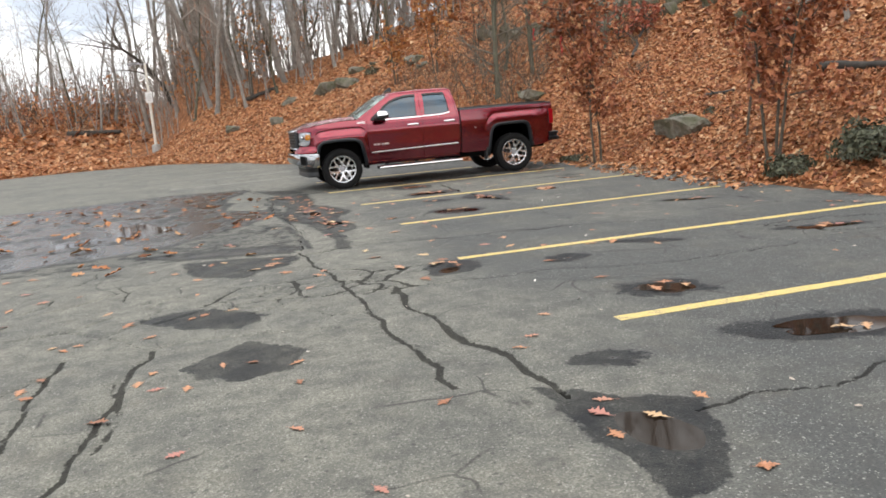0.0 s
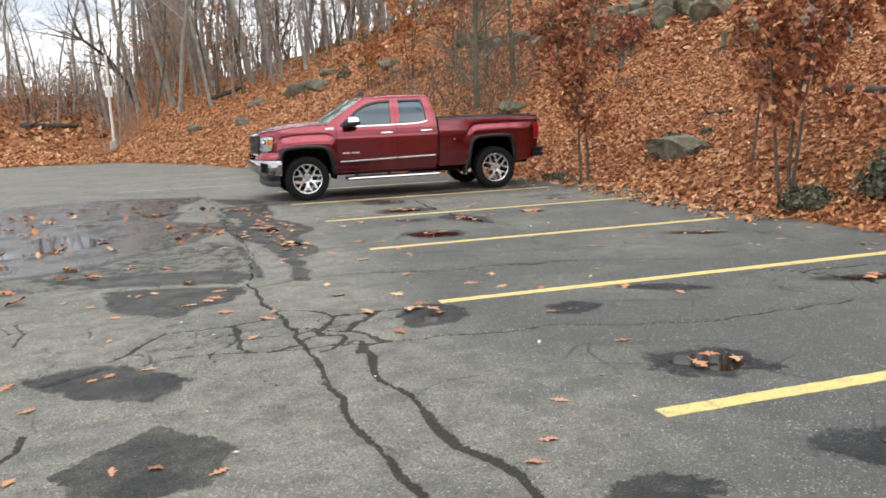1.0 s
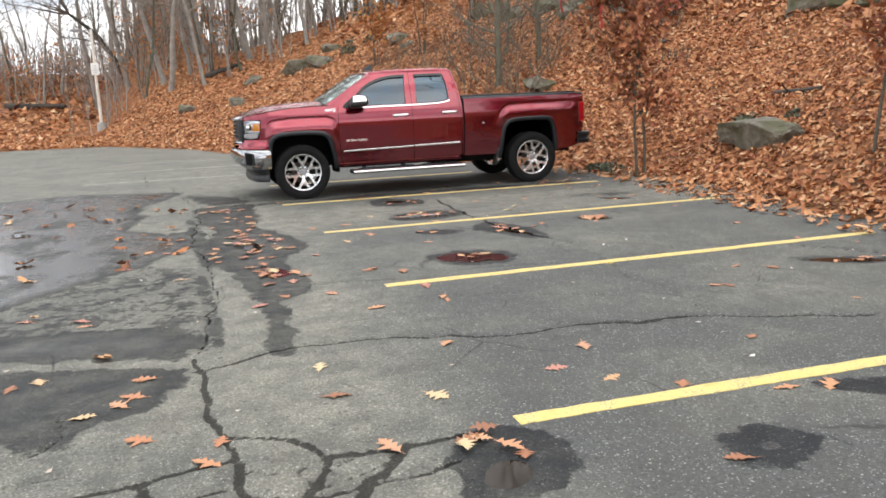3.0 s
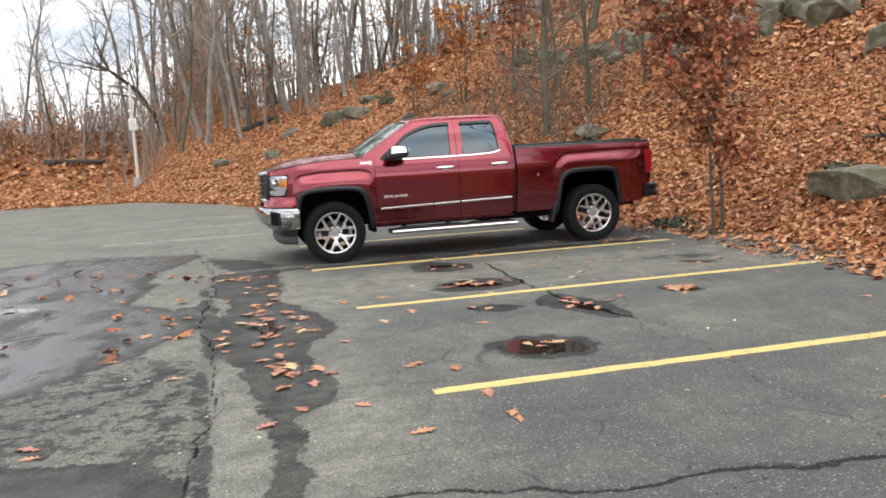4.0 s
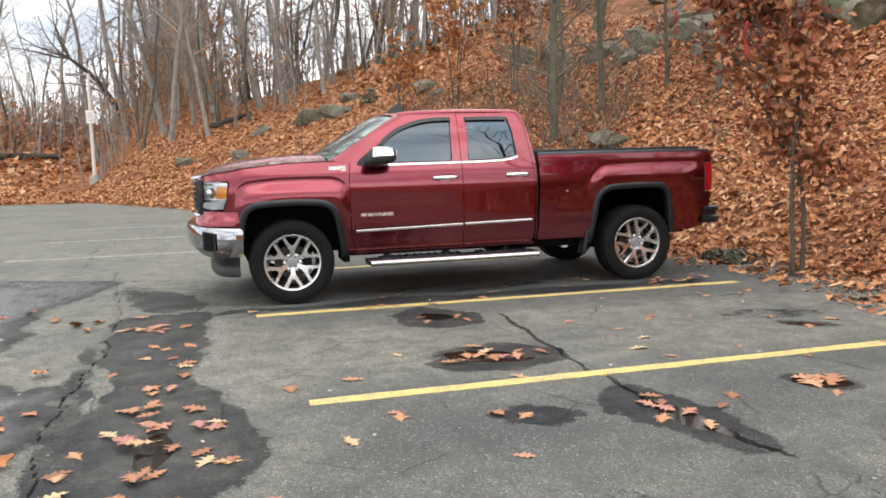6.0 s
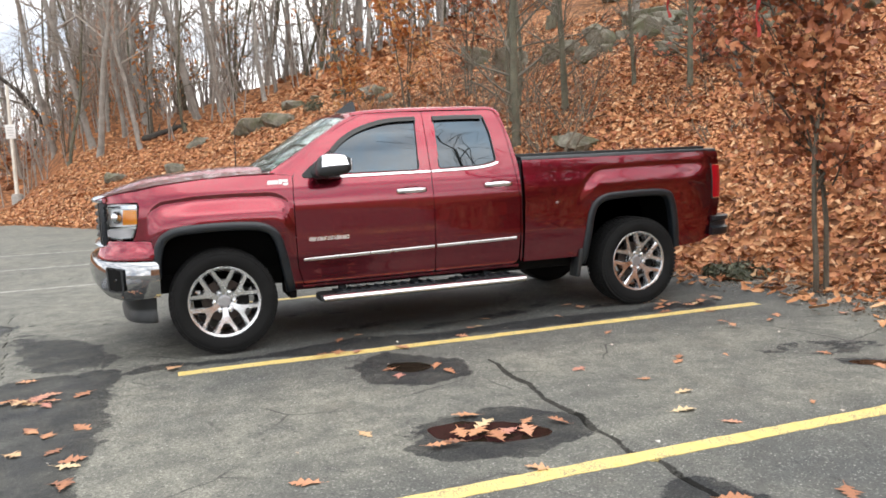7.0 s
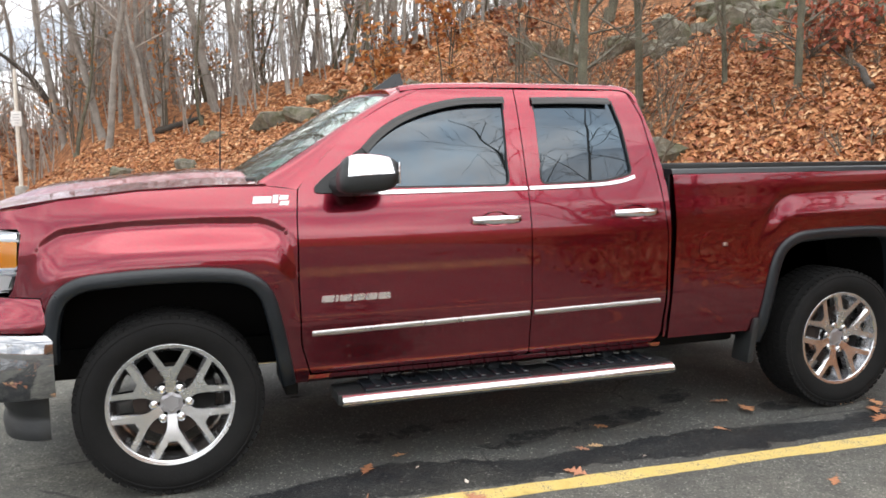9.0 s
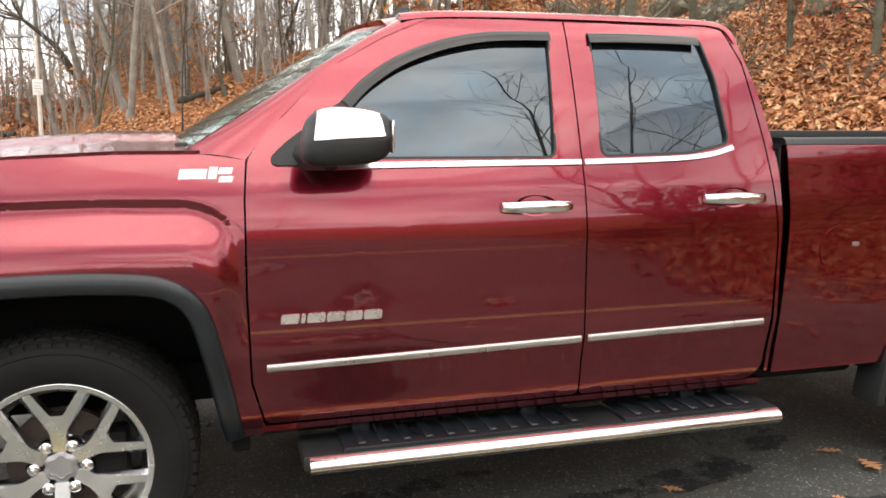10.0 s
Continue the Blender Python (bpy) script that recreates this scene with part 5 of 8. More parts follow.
# bonnet with a raised centre and shut lines
def hood_row(x):
    edge_z = float(np.interp(x, [2.14, 2.2, 2.3, 2.45, 2.6, 2.9, 3.2, 3.45], [1.2, 1.222, 1.248, 1.275, 1.298, 1.328, 1.343, 1.343]))
    half = min(side(max(x, 2.2), min(edge_z, 1.335)) - 0.004, 0.95)
    if x < 2.3:
        half = float(np.interp(x, [2.12, 2.2, 2.3], [0.66, 0.74, half]))
    row = []
    for k in range(33):
        u = -1 + k / 16
        a = abs(u)
        crown = 0.05 * (1 - a ** 2.2) + 0.02 * float(smoothstep(0.72, 0.6, a))
        row.append((x - TRUCK_X - 0.13 * (1 - u * u) * float(smoothstep(2.9, 3.4, x)) - 0.06 * (1 - u * u) * float(smoothstep(2.4, 2.14, x)), u * half, edge_z + crown * float(smoothstep(2.1, 2.5, x)) + 0.004))
    return row


grid_loft("bonnet", [hood_row(x) for x in np.linspace(2.15, 3.44, 26)], M_PAINTWET, "dark red bonnet beaded with rain")
# cowl, windscreen, roof, rear window
cowl_rows = []
for x, z in ((3.3, 1.335), (3.45, 1.345), (3.58, 1.36)):
    cowl_rows.append([(x - TRUCK_X - 0.12 * (1 - u * u), u * 0.9, z) for u in np.linspace(-1, 1, 13)])
grid_loft("cowl", cowl_rows, M_BLACK, thick=0.02)


def screen_row(t):
    """Windscreen, from its foot (0) to the roof (1)."""
    ex = float(np.interp(t, [0, 0.25, 0.5, 0.75, 1], [3.4, 3.585, 3.765, 3.94, 4.1]))
    ez = float(np.interp(t, [0, 0.25, 0.5, 0.75, 1], [1.352, 1.47, 1.585, 1.695, 1.79]))
    half = CAB(ez) - 0.045
    return [(ex - TRUCK_X - (0.14 - 0.05 * t) * (1 - u * u), u * half, ez + 0.02 * (1 - u * u) * t) for u in np.linspace(-1, 1, 17)]


screen = grid_loft("windscreen", [screen_row(t) for t in np.linspace(-0.03, 1, 14)], M_SCREEN, "windscreen with a pale sticker in the corner", 0.006)
for s in (1, -1):
    # windscreen pillar: from the screen's edge to the door shut line
    rows = []
    for t in np.linspace(-0.05, 1, 29):
        ex = float(np.interp(t, [0, 0.25, 0.5, 0.75, 1], [3.4, 3.585, 3.765, 3.94, 4.1])) + min(t, 0) * 0.7
        ez = float(np.interp(t, [0, 0.25, 0.5, 0.75, 1], [1.352, 1.47, 1.585, 1.695, 1.79])) + min(t, 0) * 0.4
        dx, dz = (float(np.interp(t, [0, 0.25, 0.5, 0.75, 1], v)) for v in ([3.572, 3.69, 3.87, 4.05, 4.225], [1.318, 1.452, 1.622, 1.722, 1.798]))
        row = []
        for q in np.linspace(0, 1, 12):
            x, z = ex + (dx - ex) * q, ez + (dz - ez) * q
            row.append(at(x, (CAB(ez) - 0.05) * (1 - q) + side(dx, dz) * q + 0.016 * math.sin(math.pi * q) * min(1.0, 0.35 + t), z + 0.01 * math.sin(math.pi * q), s))
        rows.append(row)
    bm = bmesh.new()
    vs = [[bm.verts.new(p) for p in row] for row in rows]
    for a, b in zip(vs, vs[1:]):
        for k in range(len(a) - 1):
            bm.faces.new((a[k], a[k + 1], b[k + 1], b[k]))
    bmesh.ops.recalc_face_normals(bm, faces=bm.faces)
    if sum(f.normal.y for f in bm.faces) * s > 0:
        bmesh.ops.reverse_faces(bm, faces=bm.faces)
    part("windscreen_pillar", bm, M_PAINT, truck, angle=50)
    # wiper
    if s == 1:
        bm = bmesh.new()
        add_tube(bm, [(3.4 - TRUCK_X, -0.72, 1.36), (3.38 - TRUCK_X, -0.4, 1.40), (3.36 - TRUCK_X, -0.05, 1.405)], [0.012, 0.01, 0.008], 6)
        add_box(bm, 3.36 - TRUCK_X, 3.46 - TRUCK_X, -0.8, -0.68, 1.34, 1.372, 0.01)
        part("wiper", bm, M_BLACK, truck, "black windscreen wiper")
    # radio aerial
    if s == -1:
        bm = bmesh.new()
        add_tube(bm, [(3.32 - TRUCK_X, 0.84, 1.33), (3.335 - TRUCK_X, 0.845, 1.7), (3.37 - TRUCK_X, 0.85, 2.08)], [0.006, 0.0035, 0.002], 6)
        part("radio_aerial", bm, M_BLACK, truck, "thin black aerial")


def roof_row(x):
    ez = float(np.interp(x, [4.06, 4.14, 4.25, 4.4, 4.7, 5.15, 5.27, 5.345, 5.385, 5.4], [1.782, 1.8, 1.81, 1.82, 1.828, 1.828, 1.822, 1.806, 1.782, 1.76]))
    half = CAB(min(ez, 1.80)) + 0.004
    front = float(smoothstep(4.5, 4.06, x))
    rear = float(smoothstep(5.1, 5.43, x))
    out = []
    for u in np.linspace(-1, 1, 25):
        a = abs(u)
        z = ez + 0.04 * (1 - a ** 2.5) * (1 - 0.3 * rear) * (1 - 0.35 * front) - 0.03 * float(smoothstep(0.9, 1.0, a))
        out.append((x - TRUCK_X - 0.07 * (1 - u * u) * front, u * half * (1 + 0.0 * a), z))
    return out


roof = grid_loft("roof", [roof_row(x) for x in (4.06, 4.1, 4.16, 4.25, 4.4, 4.6, 4.8, 5.0, 5.15, 5.22, 5.28, 5.33, 5.36, 5.385, 5.4)], M_PAINT, "dark red cab roof", 0.02)
for s in (1, -1):
    # drip rail between door tops and roof
    sweep("roof_rail", arc([(4.1, 1.79), (4.22, 1.806), (4.45, 1.815), (4.8, 1.82), (5.2, 1.82), (5.31, 1.816), (5.365, 1.796), (5.395, 1.745)], 4), [(0.012, 0.0), (0.0, 0.012), (-0.014, 0.006), (-0.014, -0.05), (0.012, -0.05)], M_PAINT, s, side, angle=60)
# fin aerial
bm = bmesh.new()
fin = [(4.14, 1.845), (4.33, 1.86), (4.328, 1.9), (4.314, 1.95), (4.278, 1.944), (4.2, 1.89)]
fa, fb = [bm.verts.new((x - TRUCK_X, -0.028 if z < 1.88 else -0.012, z)) for x, z in fin], [bm.verts.new((x - TRUCK_X, 0.028 if z < 1.88 else 0.012, z)) for x, z in fin]
bm.faces.new(fa)
bm.faces.new(fb[::-1])
for k in range(6):
    bm.faces.new((fa[k], fb[k], fb[(k + 1) % 6], fa[(k + 1) % 6]))
bmesh.ops.recalc_face_normals(bm, faces=bm.faces)
part("fin_aerial", bm, M_FLARE, truck, "dark fin aerial on the roof")
# cab back wall with window
back_rows = [[(x - TRUCK_X + 0.02 * (1 - u * u), u * (CAB(z) - 0.03), z) for u in np.linspace(-1, 1, 9)] for x, z in ((5.475, 0.6), (5.475, 1.38))]
grid_loft("cab_back", back_rows, M_PAINT)
grid_loft("rear_window", [[(x - TRUCK_X + 0.03 * (1 - u * u), u * (CAB(z) - 0.06), z) for u in np.linspace(-1, 1, 9)] for x, z in ((5.475, 1.38), (5.445, 1.58), (5.4, 1.775))], M_TINT, "tinted rear window", 0.006)
# sticker inside the windscreen
lo, hi = screen_row(0.16), screen_row(0.24)
bm = bmesh.new()
bm.faces.new([bm.verts.new(Vector(p) + Vector((0.012, 0, -0.012))) for p in (lo[1], lo[2], hi[2], hi[1])])
bmesh.ops.solidify(bm, geom=bm.faces[:], thickness=0.001)
part("sticker", bm, M_PALEGREEN, screen, "pale green windscreen sticker", smooth=False)
lo, hi = screen_row(0.86), screen_row(0.93)
bm = bmesh.new()
bm.faces.new([bm.verts.new(Vector(p) + Vector((0.012, 0, -0.012))) for p in (lo[1], lo[2], hi[2], hi[1])])
bmesh.ops.solidify(bm, geom=bm.faces[:], thickness=0.001)
part("sticker", bm, M_PALEGREEN, screen, "pale green windscreen sticker", smooth=False)

# cabin
bm = bmesh.new()
add_box(bm, 3.35 - TRUCK_X, 3.9 - TRUCK_X, -0.84, 0.84, 1.0, 1.31, 0.06, 3)
part("dashboard", bm, M_TRIM, truck)
bm = bmesh.new()
add_box(bm, 3.55 - TRUCK_X, 5.45 - TRUCK_X, -0.86, 0.86, 0.5, 0.58, 0.01)
part("cabin_floor", bm, M_DARK, truck)
for cx, cy, w in ((4.35, -0.42, 0.27), (4.35, 0.42, 0.27), (5.2, -0.4, 0.33), (5.2, 0.4, 0.33)):
    bm = bmesh.new()
    add_box(bm, cx - 0.28 - TRUCK_X, cx + 0.2 - TRUCK_X, cy - w, cy + w, 0.75, 0.95, 0.05)
    add_box(bm, cx + 0.1 - TRUCK_X, cx + 0.24 - TRUCK_X, cy - w, cy + w, 0.9, 1.46, 0.05)
    add_box(bm, cx + 0.13 - TRUCK_X, cx + 0.21 - TRUCK_X, cy - 0.13, cy + 0.13, 1.47, 1.66, 0.03)
    part("cabin_seat", bm, M_TRIM, truck)
bm = bmesh.new()
wheel_c = Vector((3.98 - TRUCK_X, -0.42, 1.2))
ring_pts = [wheel_c + Vector((0.06 * math.sin(t), 0.18 * math.cos(t), 0.17 * math.sin(t))) for t in (2 * math.pi * k / 20 for k in range(21))]
add_tube(bm, ring_pts, [0.015] * 21, 6, cap=False)
part("steering_wheel", bm, M_BLACK, truck)

# load bed
bm = bmesh.new()
add_box(bm, 5.5 - TRUCK_X, 6.06 - TRUCK_X, -0.9, 0.9, 0.82, 0.87)
add_box(bm, 6.06 - TRUCK_X, 7.1 - TRUCK_X, -0.44, 0.44, 0.82, 0.87)
add_box(bm, 7.1 - TRUCK_X, 7.5 - TRUCK_X, -0.9, 0.9, 0.82, 0.87)
for sy in (-1, 1):
    add_box(bm, 5.5 - TRUCK_X, 7.5 - TRUCK_X, *sorted((sy * 0.9, sy * 0.86)), 1.045, 1.36)
add_box(bm, 5.505 - TRUCK_X, 5.54 - TRUCK_X, -0.94, 0.94, 0.52, 1.372, 0.008)
part("bed_liner", bm, M_BLACK, truck, "black load bed liner")
# dark sheet that fills the gap between cab and bed
bm = bmesh.new()
add_box(bm, 5.487 - TRUCK_X, 5.507 - TRUCK_X, -0.93, 0.93, 0.5, 1.34)
part("cab_gap_seal", bm, M_DARK, truck)
bm = bmesh.new()
add_box(bm, 7.498 - TRUCK_X, 7.563 - TRUCK_X, -0.83, 0.83, 0.78, 1.36, 0.015)
tailgate = part("tailgate", bm, M_PAINT, truck, "dark red tailgate")
bm = bmesh.new()
add_box(bm, 7.558 - TRUCK_X, 7.583 - TRUCK_X, -0.12, 0.12, 1.12, 1.2, 0.008)
part("tailgate_handle", bm, M_CHROME, tailgate)
# rear bumper
half_plan = [(7.45, -0.975), (7.53, -0.972), (7.62, -0.955), (7.69, -0.9), (7.725, -0.78), (7.74, -0.4), (7.745, 0.0)]
plan = half_plan + [(x, -y) for x, y in half_plan[-2::-1]]
strip_loft("rear_bumper", plan, [(0.0, 0.575), (-0.012, 0.59), (-0.015, 0.64), (0.012, 0.66), (0.012, 0.70), (-0.012, 0.715), (-0.012, 0.748), (0.004, 0.757), (0.12, 0.757), (0.12, 0.575)], M_FLARE, label="black rear step bumper")
# front bumper: chrome, with dark valance and fog lamp pockets
half_plan = NOSE
plan = arc(half_plan + [(x, -y) for x, y in half_plan[-2::-1]], 3)


def bumper_section(p):
    low = float(np.interp(p[0], [2.05, 2.12, 2.2, 2.3, 2.55], [0.56, 0.54, 0.49, 0.462, 0.475]))
    top = float(np.interp(p[0], [2.05, 2.2, 2.3, 2.55], [0.77, 0.765, 0.762, 0.752]))
    mid = (low + top) / 2
    return [(0.07, low), (0.0, low + 0.01), (-0.018, low + 0.05), (-0.028, mid), (-0.022, top - 0.04), (-0.012, top - 0.008), (0.0, top), (0.07, top)]


bumper = strip_loft("front_bumper", plan[::-1], bumper_section, M_BUMPER, label="chrome front bumper", angle=50)
strip_loft("valance", [(2.255 + (x - 2.055) * 0.53, y * 0.96) for x, y in plan[::-1]], [(0.02, 0.285), (-0.004, 0.295), (-0.01, 0.34), (0.006, 0.37), (0.008, 0.4), (-0.006, 0.42), (-0.006, 0.52), (0.05, 0.52), (0.05, 0.29)], M_BLACK, bumper, "black air dam")
for s in (1, -1):
    pocket = rounded([(2.2, 0.55), (2.3, 0.54), (2.298, 0.705), (2.195, 0.722)], 0.012, 3)
    panel("fog_lamp_pocket", pocket, M_DARK, s, inset=-0.05, flange=0.05, step=0.02, parent=bumper, vfun=lambda x, z: bum_v(x))
    sweep("fog_lamp_bezel", pocket + pocket[:2], [(0.007, 0.03), (0.007, 0.057), (-0.006, 0.057), (-0.006, 0.03)], M_BLACK, s, lambda x, z: bum_v(x), bumper)
    bm = bmesh.new()
    bmesh.ops.create_uvsphere(bm, u_segments=14, v_segments=8, radius=0.03, matrix=Matrix.Translation(at(2.27, bum_v(2.25) + 0.032, 0.63, s)))
    part("fog_lamp", bm, M_LAMP, bumper)
# grille: chrome frame, dark mesh of bars
bm = bmesh.new()
add_box(bm, 2.16 - TRUCK_X, 2.24 - TRUCK_X, -0.68, 0.68, 0.85, 1.2, 0.02)
grille = part("grille", bm, M_BLACK, truck, "black grille in a thick chrome frame")
frame_plan = [(2.225, -0.73), (2.18, -0.67), (2.135, -0.4), (2.12, 0), (2.135, 0.4), (2.18, 0.67), (2.225, 0.73)]
for z0, z1 in ((1.185, 1.228), (0.85, 0.88)):
    strip_loft("grille_frame", frame_plan, [(0.02, z0), (0.035, (z0 + z1) / 2), (0.015, z1), (-0.06, z1 + 0.012), (-0.06, z0)], M_CHROME, grille, "chrome grille frame")
for s in (1, -1):
    bm = bmesh.new()
    add_box(bm, 2.175 - TRUCK_X, 2.235 - TRUCK_X, *sorted((-s * 0.67, -s * 0.72)), 0.86, 1.19, 0.012)
    part("grille_frame", bm, M_FLARE, grille)
for k in range(5):
    strip_loft("grille_bar", frame_plan, [(0.012, 0.92 + 0.055 * k), (0.014, 0.935 + 0.055 * k), (-0.02, 0.94 + 0.055 * k), (-0.02, 0.92 + 0.055 * k)], M_FLARE, grille)
# engine bay, chassis, axles, exhaust
bm = bmesh.new()
add_box(bm, 2.3 - TRUCK_X, 3.5 - TRUCK_X, -0.48, 0.48, 0.45, 1.2, 0.05)
for sy in (-0.48, 0.48):
    add_box(bm, 2.3 - TRUCK_X, 7.5 - TRUCK_X, sy - 0.05, sy + 0.05, 0.44, 0.58)
add_box(bm, 3.5 - TRUCK_X, 5.48 - TRUCK_X, -0.88, 0.88, 0.44, 0.52, 0.02)
add_box(bm, 5.0 - TRUCK_X, 6.1 - TRUCK_X, -0.75, -0.5, 0.38, 0.7, 0.05)
part("chassis", bm, M_DARK, truck)
bm = bmesh.new()
add_tube(bm, [(6.645 - TRUCK_X, -0.8, 0.4), (6.645 - TRUCK_X, 0.8, 0.4)], [0.05, 0.05], 10)
bmesh.ops.create_uvsphere(bm, u_segments=14, v_segments=8, radius=0.16, matrix=Matrix.Translation((6.645 - TRUCK_X, 0, 0.4)))
part("axle", bm, M_DARK, truck)
bm = bmesh.new()
add_tube(bm, [(3.0 - TRUCK_X, -0.8, 0.4), (3.0 - TRUCK_X, 0.8, 0.4)], [0.045, 0.045], 10)
part("axle", bm, M_DARK, truck)
# unseen spare wheel and drive shaft, added to block light under the truck
bm = bmesh.new()
bmesh.ops.create_cone(bm, cap_ends=True, segments=32, radius1=0.36, radius2=0.36, depth=0.2, matrix=Matrix.Translation((7.12 - TRUCK_X, 0, 0.52)))
bmesh.ops.bevel(bm, geom=[e for e in bm.edges if abs(e.verts[0].co.z - e.verts[1].co.z) < 1e-4], offset=0.05, segments=3, affect="EDGES")
part("spare_wheel", bm, M_RUBBER, truck, "unseen spare wheel added under the load bed to block light")
bm = bmesh.new()
add_tube(bm, [(3.6 - TRUCK_X, 0, 0.45), (5.0 - TRUCK_X, 0, 0.44), (6.6 - TRUCK_X, 0, 0.42)], [0.09, 0.06, 0.06], 12)
part("drive_shaft", bm, M_DARK, truck)
bm = bmesh.new()
add_tube(bm, [(4.5 - TRUCK_X, 0.3, 0.42), (6.0 - TRUCK_X, 0.35, 0.42), (7.0 - TRUCK_X, 0.62, 0.45), (7.4 - TRUCK_X, 0.66, 0.45)], [0.04, 0.04, 0.035, 0.035], 10)
part("exhaust_pipe", bm, M_RUST, truck)


# ---- wheels: split six-spoke alloys on road tyres ----
def lathe(bm, profile, n=64):
    rings = [[bm.verts.new((r * math.cos(t), y, r * math.sin(t))) for r, y in profile] for t in (2 * math.pi * k / n for k in range(n))]
    for k in range(n):
        a, b = rings[k], rings[(k + 1) % n]
        for i in range(len(profile) - 1):
            bm.faces.new((a[i], a[i + 1], b[i + 1], b[i]))


def spoke_outline():
    """One forked spoke, pointing up: half outlines of stem and arms in the wheel's plane."""
    return [(-0.022, 0.05), (0.022, 0.05), (0.025, 0.105), (0.033, 0.128), (0.101, 0.242), (0.09, 0.247), (0.077, 0.251), (0.02, 0.166), (-0.02, 0.166), (-0.077, 0.251), (-0.09, 0.247), (-0.101, 0.242), (-0.033, 0.128), (-0.025, 0.105)]


def make_wheel():
    """A wheel with its centre at the origin and its face towards -y."""
    bm = bmesh.new()
    lathe(bm, [(0.276, -0.108), (0.2745, -0.115), (0.272, -0.1165), (0.2575, -0.1135), (0.2535, -0.109), (0.248, -0.085), (0.232, -0.055), (0.226, -0.03), (0.232, 0.06), (0.25, 0.1), (0.274, 0.112), (0.278, 0.1), (0.262, 0.06), (0.262, -0.07), (0.276, -0.1), (0.276, -0.112)], 72)
    def dish(r):
        return -0.110 + 0.040 * (1 - min(r / 0.25, 1)) ** 1.3
    spokes = []
    for k in range(6):
        rim_bm, bm = bm, bmesh.new()
        rot = Matrix.Rotation(radians(60 * k), 3, "Y")
        o = spoke_outline()
        front = [bm.verts.new(rot @ Vector((x * 0.9, dish(math.hypot(x, z)), z + (0.004 if i in (7, 8) else 0)))) for i, (x, z) in enumerate(o)]
        shoulder = [bm.verts.new(rot @ Vector((x * 1.06, dish(math.hypot(x, z)) + 0.012, z - 0.002))) for x, z in o]
        backv = [bm.verts.new(rot @ Vector((x * 1.0, dish(math.hypot(x, z)) + 0.055, z))) for x, z in o]
        for fs in ((0, 1, 2, 13), (2, 3, 12, 13), (3, 7, 8, 12), (3, 4, 5, 6, 7), (8, 9, 10, 11, 12)):
            bm.faces.new([front[i] for i in fs])
        for a, b in ((front, shoulder), (shoulder, backv)):
            for i in range(14):
                j = (i + 1) % 14
                bm.faces.new((a[i], a[j], b[j], b[i]))
        bmesh.ops.recalc_face_normals(bm, faces=bm.faces)
        spokes.append(bm)
        bm = rim_bm
    lathe(bm, [(0.001, -0.062), (0.05, -0.062), (0.088, -0.06), (0.096, -0.052), (0.099, -0.04), (0.099, 0.02), (0.06, 0.03)], 36)
    bmesh.ops.recalc_face_normals(bm, faces=bm.faces)
    wheel = part("wheel", bm, M_WHEEL, None, "polished six-spoke alloy wheel with road tyre", angle=28)
    for sb in spokes:
        part("spoke", sb, M_WHEEL, wheel, angle=28)
    bm = bmesh.new()
    lathe(bm, [(0.262, -0.105), (0.277, -0.119), (0.3, -0.131), (0.33, -0.138), (0.355, -0.137), (0.366, -0.131), (0.37, -0.133), (0.384, -0.127), (0.396, -0.112), (0.402, -0.09), (0.404, 0.0), (0.402, 0.09), (0.396, 0.112), (0.372, 0.133), (0.33, 0.138), (0.28, 0.12), (0.262, 0.105)], 84)
    bmesh.ops.recalc_face_normals(bm, faces=bm.faces)
    part("tyre", bm, M_RUBBER, wheel, "black rubber tyre with blocky tread", angle=30)
    bm = bmesh.new()
    for k in range(64):
        a = 2 * math.pi * (k + 0.2) / 64
        for y0, y1, r0, r1, sh in ((-0.126, -0.085, 0.382, 0.4, 0.0), (-0.078, -0.03, 0.398, 0.4075, 0.5), (-0.022, 0.022, 0.398, 0.4075, 0.2), (0.03, 0.078, 0.398, 0.4075, 0.7), (0.085, 0.127, 0.384, 0.4065, 0.4)):
            t = a + sh * 2 * math.pi / 64
            m = Matrix.Rotation(-t, 4, "Y") @ Matrix.LocRotScale(((r0 + r1) / 2, (y0 + y1) / 2, 0), None, (r1 - r0, y1 - y0, 0.029))
            bmesh.ops.create_cube(bm, size=1.0, matrix=m)
    part("tread", bm, M_RUBBER, wheel, smooth=False)
    bm = bmesh.new()
    lathe(bm, [(0.001, -0.079), (0.03, -0.0792), (0.0315, -0.0815), (0.046, -0.0795), (0.05, -0.076), (0.0515, -0.06)], 48)
    for v in bm.verts:
        q = 1.02 + 0.12 * math.cos(6 * math.atan2(v.co.x, v.co.z))
        v.co.x, v.co.z = v.co.x * q, v.co.z * q
    bmesh.ops.recalc_face_normals(bm, faces=bm.faces)
    part("hub_cap", bm, M_HUB, wheel, "brushed hub cap")
    for k in range(6):
        t = radians(60 * k + 30)
        seat = Matrix.Translation((0.075 * math.sin(t), -0.062, 0.075 * math.cos(t)))
        bm = bmesh.new()
        lathe(bm, [(0.0262, 0.004), (0.0262, -0.008), (0.0238, -0.0085), (0.0225, 0.0)], 14)
        bmesh.ops.recalc_face_normals(bm, faces=bm.faces)
        bmesh.ops.transform(bm, matrix=seat, verts=bm.verts)
        part("lug_seat", bm, M_DARK, wheel)
        bm = bmesh.new()
        lathe(bm, [(0.0215, 0.0), (0.0195, -0.016), (0.0185, -0.027), (0.0145, -0.031), (0.0135, -0.0285), (0.011, -0.034), (0.0, -0.037)], 12)
        bmesh.ops.recalc_face_normals(bm, faces=bm.faces)
        bmesh.ops.transform(bm, matrix=seat, verts=bm.verts)
